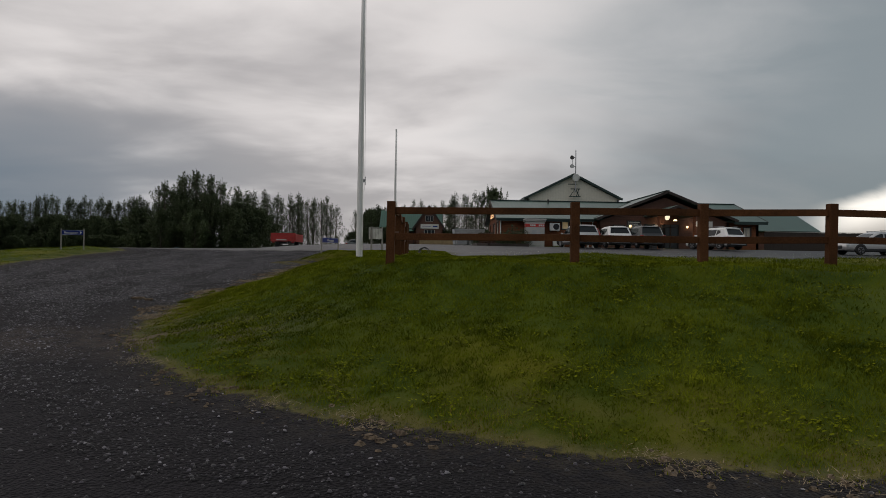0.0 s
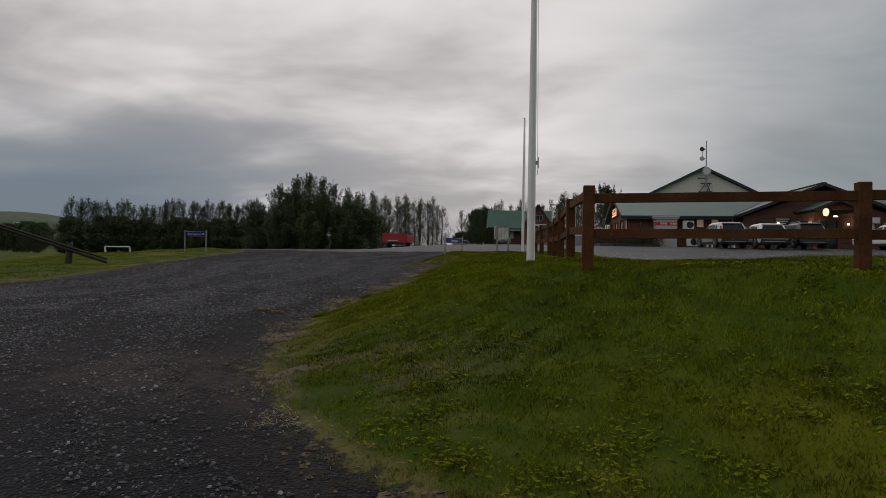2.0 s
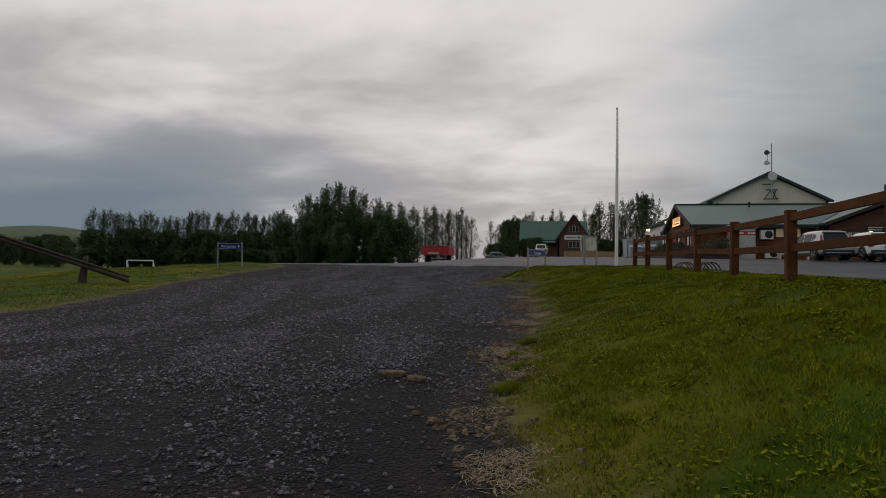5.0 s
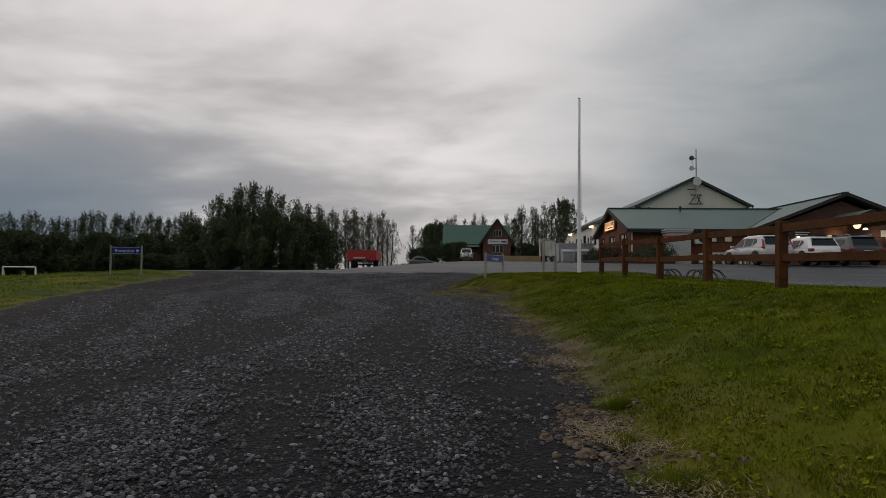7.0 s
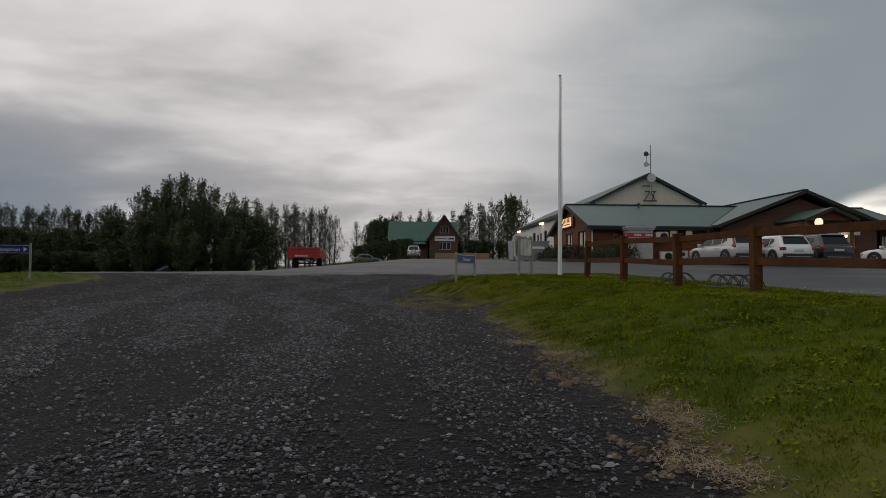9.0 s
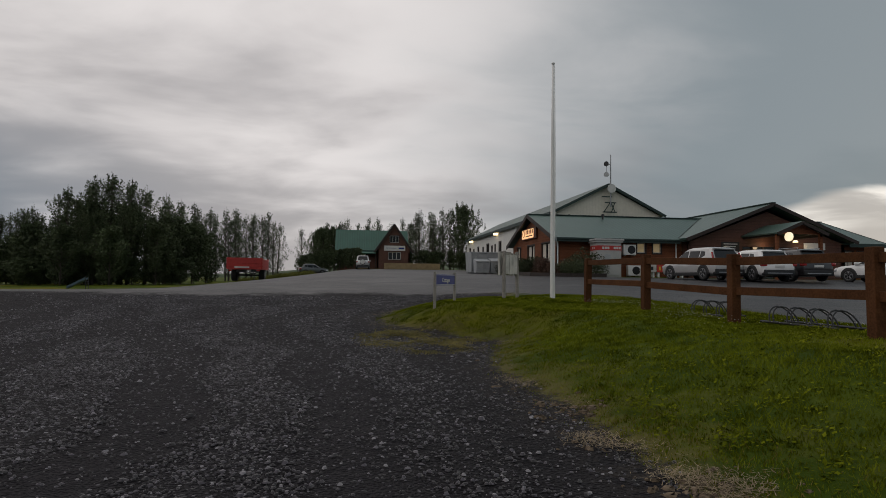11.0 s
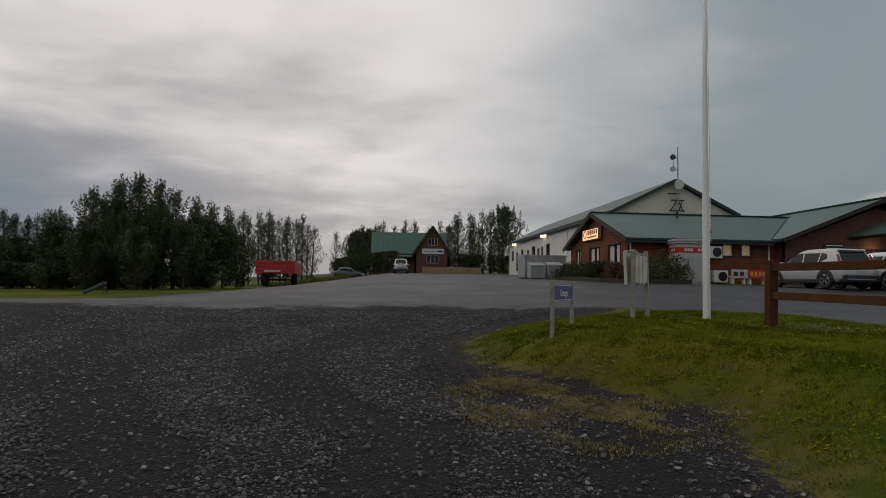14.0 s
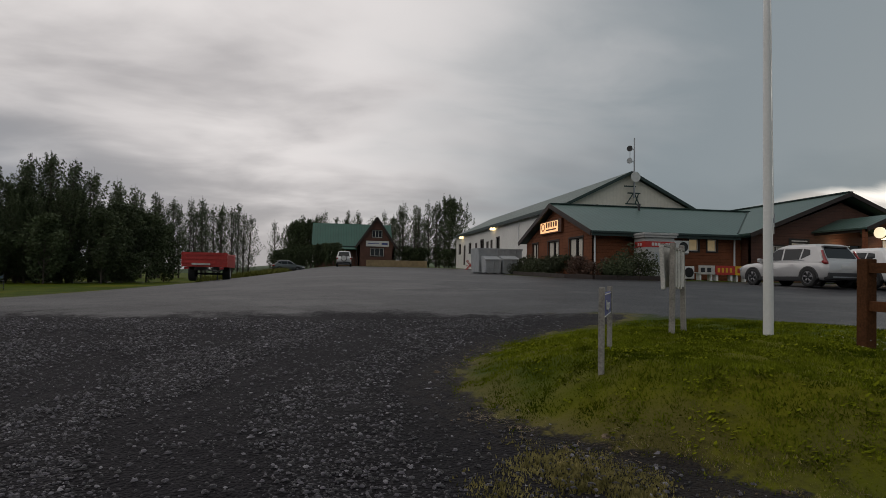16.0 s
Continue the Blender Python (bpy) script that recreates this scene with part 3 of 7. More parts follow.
def signed(poly, x, y):
    """Distance to the outline of a polygon, positive inside."""
    x, y = np.asarray(x, float), np.asarray(y, float)
    d, inside = np.full(x.shape, 1e9), np.zeros(x.shape, bool)
    for (ax, ay), (bx, by) in zip(poly, poly[1:] + poly[:1]):
        ex, ey = bx - ax, by - ay
        t = np.clip(((x - ax) * ex + (y - ay) * ey) / (ex * ex + ey * ey), 0, 1)
        d = np.minimum(d, np.hypot(x - ax - t * ex, y - ay - t * ey))
        if ay != by:
            inside ^= ((ay > y) != (by > y)) & (x < ex * (y - ay) / ey + ax)
    return np.where(inside, d, -d)


def smooth01(t):
    t = np.clip(t, 0, 1)
    return t * t * (3 - 2 * t)


LOW_Y = [-60, -5, 0, 5, 10, 13, 17, 20, 24, 28, 32, 38, 46, 54, 62, 75, 92, 118, 135, 200, 500, 3000]
LOW_Z = [-0.6, -0.05, 0.0, 0.12, 0.42, 0.62, 0.84, 0.97, 1.10, 1.20, 1.42, 1.88, 2.40, 2.58, 2.72, 3.02, 3.36, 3.90, 4.15, 4.2, 0, -60]
HIGH_Y = [-60, 3, 11, 23, 32, 38, 46]
HIGH_Z = [1.40, 1.42, 1.49, 1.61, 1.80, 2.02, 2.40]


def land(x, y):
    """Height of the ground."""
    x, y = np.asarray(x, float), np.asarray(y, float)
    low = np.interp(y, LOW_Y, LOW_Z)
    high = np.where(y > 46, low, np.interp(y, HIGH_Y, HIGH_Z))
    d = np.maximum(-signed(GRAVEL, x, y), 0) * (x > -7.5) * (y < 38)
    width = np.interp(y, [8.5, 11, 12.6, 20, 25, 29], [5.4, 4.1, 3.3, 3.0, 2.4, 1.4])
    t = np.clip(d / width, 0, 1) ** np.interp(y, [9.5, 12.6], [1.45, 1.0])
    t = np.where(t < 0.8, t, 0.8 + 0.2 * smooth01((t - 0.8) / 0.2))
    north = smooth01((x + 7) / 7)
    k = smooth01((y - 32) / 4)
    t = t * (1 - k) + north * k
    z = low + (high - low) * t
    # the west side lies lower beyond the lawn, which is a low bank of its own
    flat = np.minimum(z, 1.45 - 0.014 * np.clip(-15 - x, 0, 40) + 0.004 * (np.clip(y, 0, 300) - 40))
    z = z + (flat - z) * smooth01((-6 - x) / 16) * smooth01((y - 36) / 8)
    # crest behind the front fence, and gentle humps in the turf
    z = z + 0.12 * np.exp(-((y - 12.5) / 0.75) ** 2) * smooth01((x + 0.5) / 2.0)
    turf = np.clip(-signed(GRAVEL, x, y) / 1.5, 0, 1) * np.clip(-signed(PAVED, x, y) / 0.6, 0, 1) * (np.abs(x) < 30) * (y > -10) * (y < 60)
    z = z + 0.045 * np.sin(x * 1.7 + 0.6 * np.sin(y * 0.9)) * np.sin(y * 1.3 + x * 0.4) * turf
    z = z + 0.24 * smooth01((-15.4 - x) / 3.0) * smooth01((37 - y) / 4) * smooth01((y - 22) / 9) * (1 - smooth01((-19.5 - x) / 8))
    z = z - 0.42 * smooth01((-19 - x) / 12) * smooth01((y - 14) / 12) * smooth01((70 - y) / 25)
    return z


def track(x, y):
    """0 to 1: how far the gravel is packed by wheels, in bands that follow the edge of the mound."""
    x, y = np.asarray(x, float), np.asarray(y, float)
    d = signed(GRAVEL, x, y) + 0.35 * np.sin(0.5 * y + 0.3 * x) + 0.12 * np.sin(1.9 * y - 1.1 * x)
    return np.clip(0.5 + 0.9 * np.sin(d * 3.3) * (0.6 + 0.4 * np.sin(0.8 * d + 0.21 * y)) + 0.25 * np.sin(3.1 * x + 1.3 * y), 0, 1)


def gz(x, y):
    return float(land(x, y))


def build_ground():
    def axis(lo, hi, step, far, grow=1.22):
        mid = list(np.arange(lo, hi + 1e-6, step))
        a, s = [lo], step
        while a[-1] > -far:
            s *= grow
            a.append(a[-1] - s)
        c, s = [hi], step
        while c[-1] < far:
            s *= grow
            c.append(c[-1] + s)
        return np.array(a[:0:-1] + mid + c[1:])
    xs, ys = axis(-22, 14, 0.16, 2500), axis(0, 48, 0.16, 2500)
    X, Y = np.meshgrid(xs, ys)
    Z = land(X, Y)
    rng = np.random.default_rng(3)
    near = (np.abs(X) < 30) & (Y > -10) & (Y < 60)
    grav = signed(GRAVEL, X, Y)
    pav = signed(PAVED, X, Y)
    Z = Z + np.where(near, rng.normal(0, 1, Z.shape) * np.where(grav > 0, 0.006, np.where(pav > 0, 0.0015, 0.007)), 0)
    rut = track(X, Y)
    Z = Z - np.where(near & (pav < 0), 0.018 * rut * np.clip(grav / 0.8, 0, 1), 0)
    ny, nx = X.shape
    idx = np.arange(ny * nx).reshape(ny, nx)
    faces = np.stack([idx[:-1, :-1], idx[:-1, 1:], idx[1:, 1:], idx[1:, :-1]], -1).reshape(-1, 4)
    me = soup("ground", np.stack([X, Y, Z], -1).reshape(-1, 3), faces, ground_material())
    mud = np.clip(1.2 - np.hypot((X + 5.0) / 3.2, (Y - 8.6) / 1.3), 0, 1)
    soil = np.clip(1.5 - np.hypot((X + 5.7) / 1.3, (Y - 27.2) / 1.6), 0, 1)
    for name, v in (("soil", soil), ("rut", rut), ("gravel", np.clip(grav, -3, 3)), ("paved", np.clip(pav, -3, 3)), ("mud", np.clip(mud, 0, 1))):
        at = me.attributes.new(name, "FLOAT", "POINT")
        at.data.foreach_set("value", v.astype(np.float32).ravel())
    for p in me.polygons:
        p.use_smooth = True
    return tagged(new("ground", me), "green turf mound beside dark gravel track and grey paved yard", "ground", kind="structure")


build_ground()


# ---------- fence, flagpoles, signs ----------
def fence(name, posts, label, rails, first=True):
    x, y = posts[0]
    f = thing(name, (x, y, gz(x, y)), label, "fence", "brown timber fences")
    tops = []
    for k, (x, y) in enumerate(posts):
        z = gz(x, y)
        tops.append(Vector((x, y, z + 1.09)))
        if k == 0 and not first:
            continue
        bm = bmesh.new()
        box(bm, -0.075, 0.075, -0.075, 0.075, -0.3, 1.11, 0.012, pose(x, y, z, random.uniform(-1, 1), random.uniform(-1, 1), random.uniform(-4, 4)))
        part("post", bm, M["fence"], f)
    for a, c in zip(tops, tops[1:]):
        d = (c - a).normalized()
        for low in rails:
            bm = bmesh.new()
            p0, p1 = a + Vector((0, 0, -low)) + d * 0.06, c + Vector((0, 0, -low)) - d * 0.06
            ln = (p1 - p0).length
            q = (p1 - p0).to_track_quat("X", "Z").to_matrix().to_4x4()
            box(bm, 0, ln, -0.03, 0.03, -0.062, 0.062, 0.006, Matrix.Translation(p0 + Vector((0, 0, random.uniform(-0.012, 0.012)))) @ q)
            part("rail", bm, M["fence"], f)
    return f


fence("timber_fence", [(-0.92, 10.97)] + [(x, 10.85) for x in (2.40, 4.72, 7.05, 9.4, 11.7, 14.0, 16.3, 18.6)], "brown stained timber post and rail fence on the turf bank", (0.15, 0.63))
fence("timber_fence", [(-0.93, 11.0), (-0.97, 14.1), (-1.03, 17.0), (-1.08, 19.9), (-1.15, 22.8), (-1.38, 25.3), (-1.60, 27.9), (-1.62, 31.0)], "brown stained timber post and rail fence along the paved yard", (0.10, 0.57), False)


def flagpole(x, y, label):
    z = gz(x, y)
    f = thing("flagpole", (x, y, z), label, "flagpole", "flagpoles")
    bm = bmesh.new()
    prev = 0.0
    zs, rs = (-0.4, 0.0, 2.2, 4.4, 6.30), (0.068, 0.068, 0.060, 0.048, 0.034)
    loft(bm, [[(x + r * math.cos(k * math.pi / 8), y + r * math.sin(k * math.pi / 8), z + h) for k in range(16)] for h, r in zip(zs, rs)])
    part("pole", bm, M["white_paint"], f, smooth=True)
    bm = bmesh.new()
    bmesh.ops.create_uvsphere(bm, u_segments=12, v_segments=8, radius=0.05, matrix=Matrix.Translation((x, y, z + 6.33)) @ Matrix.Diagonal((1, 1, 0.7, 1)))
    part("cap", bm, M["white_paint"], f, smooth=True)
    bm = bmesh.new()
    box(bm, x + 0.048, x + 0.10, y - 0.01, y + 0.01, z + 1.58, z + 1.64, 0.004)
    tube(bm, (x + 0.10, y, z + 1.52), (x + 0.10, y, z + 1.70), 0.009, n=8)
    part("cleat", bm, M["steel"], f)
    bm = bmesh.new()
    tube(bm, (x + 0.092, y, z + 1.42), (x + 0.045, y, z + 6.28), 0.005, n=6)
    part("halyard", bm, M["white_paint"], f)
    return f


flagpole(-1.68, 12.63, "tall white painted flagpole with no flag on turf bank")
flagpole(-2.20, 32.0, "tall white painted flagpole with no flag beside the yard")


def words(text, size, m, mat, name, parent):
    cu = bpy.data.curves.new(name, "FONT")
    cu.body, cu.size, cu.align_x, cu.align_y, cu.extrude = text, size, "CENTER", "CENTER", 0.003
    tmp = bpy.data.objects.new(name, cu)
    scene.collection.objects.link(tmp)
    me = bpy.data.meshes.new_from_object(tmp.evaluated_get(bpy.context.evaluated_depsgraph_get()))
    bpy.data.objects.remove(tmp)
    bm = bmesh.new()
    bm.from_mesh(me)
    bmesh.ops.transform(bm, matrix=m, verts=bm.verts)
    return part(name, bm, mat, parent)


def facing(p, out, up=(0, 0, 1)):
    """Pose whose z points along out (horizontal) and whose y is up, for writing on an upright face."""
    o = Vector(out).normalized()
    u = Vector(up)
    r = u.cross(o).normalized()
    m = Matrix((r, u, o)).transposed().to_4x4()
    m.translation = Vector(p)
    return m


def two_post_sign(a, c, height, board_h, label, text="", arrow=False, group=""):
    (ax, ay), (cx, cy) = a, c
    za, zc = gz(ax, ay), gz(cx, cy)
    top = max(za, zc) + height
    mid = Vector(((ax + cx) / 2, (ay + cy) / 2, (za + zc) / 2))
    s = thing("direction_sign", mid, label, "sign", group)
    for x, y, z in ((ax, ay, za), (cx, cy, zc)):
        bm = bmesh.new()
        box(bm, -0.028, 0.028, -0.028, 0.028, -0.3, top - z, 0.01, pose(x, y, z, 0, 0, math.degrees(math.atan2(cy - ay, cx - ax))))
        part("post", bm, M["grey_post"], s)
    d = Vector((cx - ax, cy - ay, 0))
    ln, d = d.length, d.normalized()
    out = Vector((d.y, -d.x, 0))
    if out.y > 0:
        out = -out
    q = Matrix((d, -out, Vector((0, 0, 1)))).transposed().to_4x4()
    q.translation = Vector((ax, ay, 0))
    bm = bmesh.new()
    box(bm, 0.03, ln - 0.03, -0.012, 0.010, top - 0.06 - board_h, top - 0.06, 0.004, q)
    brd = part("board", bm, M["sign_blue"], s, "blue board with white border")
    ctr = Vector(((ax + cx) / 2, (ay + cy) / 2, top - 0.06 - board_h / 2))
    face = ctr + out * 0.0155
    fm = facing(face, out)
    bm = bmesh.new()
    for v0 in (-board_h / 2 + 0.010, board_h / 2 - 0.018):
        box(bm, -ln / 2 + 0.05, ln / 2 - 0.05, v0, v0 + 0.008, -0.002, 0.003, 0, fm)
    part("border", bm, M["sign_white"], brd)
    if text:
        words(text, board_h * (0.62 if arrow else 0.58), fm @ pose(-0.06 if arrow else 0.02, -0.01, 0.003), M["sign_white"], "lettering", brd)
    if arrow:
        bm = bmesh.new()
        prism(bm, [fm @ Vector((ln / 2 - 0.17, board_h * 0.25, 0)), fm @ Vector((ln / 2 - 0.17, -board_h * 0.25, 0)), fm @ Vector((ln / 2 - 0.08, 0, 0))], out * 0.004)
        part("arrow", bm, M["sign_white"], brd)
    return s


two_post_sign((-5.60, 29.95), (-4.97, 31.1), 0.72, 0.25, "blue cottages sign between weathered grey posts on the turf", text="Cottages", group="direction signs")
two_post_sign((-18.95, 31.3), (-17.98, 31.6), 1.04, 0.25, "long blue reception sign between grey posts on lawn", text="Reception", arrow=True, group="direction signs")


def notice_board(cx, cy):
    z = gz(cx, cy)
    s = thing("notice_board", (cx, cy, z), "pale weathered notice board on two grey posts", "notice board")
    d = Vector((0.687, 0.727, 0))
    out = Vector((0.727, -0.687, 0))
    q = Matrix((d, -out, Vector((0, 0, 1)))).transposed().to_4x4()
    q.translation = Vector((cx, cy, z))
    for u, lean in ((-0.378, 0.6), (0.378, -1.4)):
        bm = bmesh.new()
        box(bm, u - 0.037, u + 0.037, -0.037, 0.037, -0.3, 1.28, 0.012, q @ pose(0, 0, 0, lean, 0, 0))
        part("post", bm, M["grey_post"], s)
    for v0, tilt, top in ((-0.015, 0.0, 1.20), (0.065, -2.5, 1.25)):
        bm = bmesh.new()
        box(bm, -0.40 if tilt else -0.335, 0.24 if tilt else 0.335, v0, v0 + 0.028, 0.65, top - 0.02, 0.008, q @ pose(0, 0, 0, tilt, 0, 0))
        bd = part("board", bm, M["old_board"], s, "weathered pale board")
        for u in ((-0.445, 0.225) if tilt else (-0.12, 0.08)):
            bm = bmesh.new()
            box(bm, u, u + 0.055, v0 - 0.016, v0 + 0.044, 0.62, top, 0.012, q @ pose(0, 0, 0, tilt, 0, 0))
            part("edge_strip", bm, M["old_board"], bd)
        bm = bmesh.new()
        box(bm, -0.39 if tilt else -0.33, 0.225 if tilt else 0.33, v0 - 0.012, v0 + 0.040, top - 0.018, top + 0.022, 0.008, q @ pose(0, 0, 0, tilt, 0, 0))
        part("top_rail", bm, M["grey_post"], bd)


notice_board(-3.17, 32.65)


def barrier():
    x, y = -18.7, 23.2
    z = gz(x, y)
    s = thing("barrier", (x, y, z), "dark wooden boom barrier resting aslant on a post", "barrier")
    bm = bmesh.new()
    loft(bm, [[Vector((x + dx + wx * r, y + wy * r, z + h)) for wx, wy in ((1, 0.4), (0.3, 1), (-0.7, 0.9), (-1, -0.3), (-0.2, -1), (0.8, -0.7))] for h, r, dx in ((-0.3, 0.13, -0.03), (0.2, 0.12, 0.0), (0.5, 0.10, 0.05), (0.74, 0.07, 0.10), (0.82, 0.03, 0.12))])
    part("post", bm, M["dark_wood"], s)
    q, back = Vector((0.768, 0.64, 0)), Vector((-0.64, 0.768, 0))
    e0, e1 = Vector((x, y, z + 0.06)) + q * 1.25, Vector((x, y, z + 1.72)) - q * 3.35
    for o, r in ((-0.16, 0.06), (-0.17, 0.045)):
        bm = bmesh.new()
        lift = Vector((0, 0, 0.13 if r < 0.05 else 0))
        tube(bm, e0 + back * o + lift, e1 + back * o + lift * 0.6, r, r * 0.8, 10)
        part("boom", bm, M["dark_wood"], s)
    bm = bmesh.new()
    tube(bm, e1 + q * 0.35 + Vector((0, 0, -0.1)), e1 + q * 0.37 + Vector((0, 0, -1.0)), 0.022, n=6)
    part("hanging_rope", bm, M["sign_white"], s)


barrier()


def goal():
    x, y = -40.9, 54.6
    z = gz(x, y)
    s = thing("football_goal", (x, y, z), "small white football goal on lawn before the trees", "goal")
    d = Vector((0.91, 0.40, 0))
    a, c = Vector((x, y, z)), Vector((x, y, z)) + d * 2.1
    back = Vector((-0.4, 0.91, 0)) * 0.9
    for nm, p0, p1 in (("post", a, a + Vector((0, 0, 1.1))), ("post", c, c + Vector((0, 0, 1.1))), ("crossbar", a + Vector((0, 0, 1.1)), c + Vector((0, 0, 1.1))),
                       ("stay", a + Vector((0, 0, 1.1)), a + back), ("stay", c + Vector((0, 0, 1.1)), c + back), ("ground_bar", a + back, c + back)):
        bm = bmesh.new()
        tube(bm, p0, p1, 0.05, n=8)
        part(nm, bm, M["white_paint"], s)


goal()


def bike_rack(x, y, n, label):
    s = thing("bicycle_rack", (x, y, gz(x, y)), label, "bicycle rack", "bicycle racks")
    z = gz(x, y) + 0.01
    for k in range(2):
        bm = bmesh.new()
        tube(bm, (x - 0.22 + 0.44 * k, y, z + 0.02), (x - 0.22 + 0.44 * k, y + n * 0.42, z + 0.02), 0.02, n=8)
        part("rail", bm, M["black"], s)
    for k in range(n):
        yy = y + 0.1 + k * 0.42
        for o in (0, 0.09):
            bm = bmesh.new()
            pts = [Vector((x + 0.22 * math.cos(a), yy + o + 0.12 * math.sin(a), z + 0.02 + 0.25 * math.sin(a))) for a in [math.pi * t / 8 for t in range(9)]]
            loft(bm, [[p + Vector((0.013 * math.cos(b_) * math.cos(math.pi * t / 8), 0.013 * math.sin(b_), 0.013 * math.cos(b_) * math.sin(math.pi * t / 8))) for b_ in [math.pi * j / 3 for j in range(6)]] for t, p in enumerate(pts)])
            part("hoop", bm, M["black"], s)


bike_rack(-0.50, 23.9, 4, "low black metal bicycle rack on the yard edge")
bike_rack(-0.60, 26.5, 3, "low black metal bicycle rack near the fence end")


# ---------- buildings ----------
class Wall:
    """An upright wall from p0 to p1, base z0; u runs along, v up, w outwards (to the right of the way from p0 to p1)."""

    def __init__(self, p0, p1, z0):
        d = Vector((p1[0] - p0[0], p1[1] - p0[1], 0))
        self.length, d = d.length, d.normalized()
        self.d, self.out = d, Vector((d.y, -d.x, 0))
        self.m = Matrix((d, self.out, Vector((0, 0, 1)))).transposed().to_4x4()
        self.m.translation = Vector((p0[0], p0[1], z0))

    def sheet(self, height, holes, thick=0.22, gable=0.0, peak=0.5):
        bm = bmesh.new()
        us = sorted({0, self.length, *[h[0] for h in holes], *[h[1] for h in holes]})
        vs = sorted({-0.4, height, *[h[2] for h in holes], *[h[3] for h in holes]})
        for u0, u1 in zip(us, us[1:]):
            run = None
            for v0, v1 in zip(vs, vs[1:]):
                open_ = any(h[0] <= u0 and u1 <= h[1] and h[2] <= v0 and v1 <= h[3] for h in holes)
                if not open_:
                    prism(bm, [self.m @ Vector(p) for p in ((u0, 0, v0), (u1, 0, v0), (u1, 0, v1), (u0, 0, v1))], -self.out * thick)
        if gable:
            prism(bm, [self.m @ Vector(p) for p in ((0, 0, height), (self.length, 0, height), (self.length * peak, 0, height + gable))], -self.out * thick)
        bmesh.ops.remove_doubles(bm, verts=bm.verts, dist=0.0005)
        return bm

    def slab(self, u0, u1, v0, v1, w0, w1, bevel=0.0):
        bm = bmesh.new()
        box(bm, u0, u1, w0, w1, v0, v1, bevel, self.m)
        return bm


def window(wall, hole, parent, inside="curtain", bars=1, trim="dark_wood", frame_mat="frame"):
    u0, u1, v0, v1 = hole
    bm = wall.slab(u0, u1, v0, v1, -0.13, -0.11)
    w = part("window", bm, M["glass"], parent)
    bm = bmesh.new()
    t = 0.05
    for a in ((u0, u1, v0, v0 + t), (u0, u1, v1 - t, v1), (u0, u0 + t, v0 + t, v1 - t), (u1 - t, u1, v0 + t, v1 - t)):
        box(bm, a[0], a[1], -0.12, -0.04, a[2], a[3], 0, wall.m)
    for k in range(1, bars + 1):
        uc = u0 + (u1 - u0) * k / (bars + 1)
        box(bm, uc - 0.025, uc + 0.025, -0.12, -0.05, v0 + t, v1 - t, 0, wall.m)
    part("frame", bm, M[frame_mat], w)
    bm = bmesh.new()
    b = 0.09
    for a in ((u0 - b, u1 + b, v0 - b, v0), (u0 - b, u1 + b, v1, v1 + b), (u0 - b, u0, v0, v1), (u1, u1 + b, v0, v1)):
        box(bm, a[0], a[1], 0.003, 0.03, a[2], a[3], 0, wall.m)
    part("casing", bm, M[trim], w)
    part("sill", wall.slab(u0 - 0.05, u1 + 0.05, v0 - 0.045, v0 - 0.005, -0.02, 0.07), M[trim], w)
    if inside == "curtain":
        for a0, a1 in ((u0 + 0.06, u0 + (u1 - u0) * 0.38), (u0 + (u1 - u0) * 0.60, u1 - 0.06)):
            part("curtain", wall.slab(a0, a1, v0 + 0.05, v1 - 0.05, -0.108, -0.100), M["curtain"], w)
    elif inside == "lit":
        part("lit_blind", wall.slab(u0 + 0.05, u1 - 0.05, v0 + 0.05, v1 - 0.05, -0.108, -0.100), M["lit_blind"], w)
    return w


def roof_slab(parent, quad, thick, mat, label=""):
    """A roof plane from four corners (eave, eave, ridge, ridge)."""
    bm = bmesh.new()
    a, c, e = Vector(quad[0]), Vector(quad[1]), Vector(quad[2])
    n = (c - a).cross(e - a).normalized()
    if n.z < 0:
        n = -n
    prism(bm, quad, -n * thick)
    return part("roof", bm, M[mat], parent, label)


def beam(parent, name, p0, p1, w, h, mat):
    bm = bmesh.new()
    p0, p1 = Vector(p0), Vector(p1)
    q = (p1 - p0).to_track_quat("X", "Z").to_matrix().to_4x4()
    box(bm, 0, (p1 - p0).length, -w / 2, w / 2, -h / 2, h / 2, 0, Matrix.Translation(p0) @ q)
    return part(name, bm, M[mat], parent)


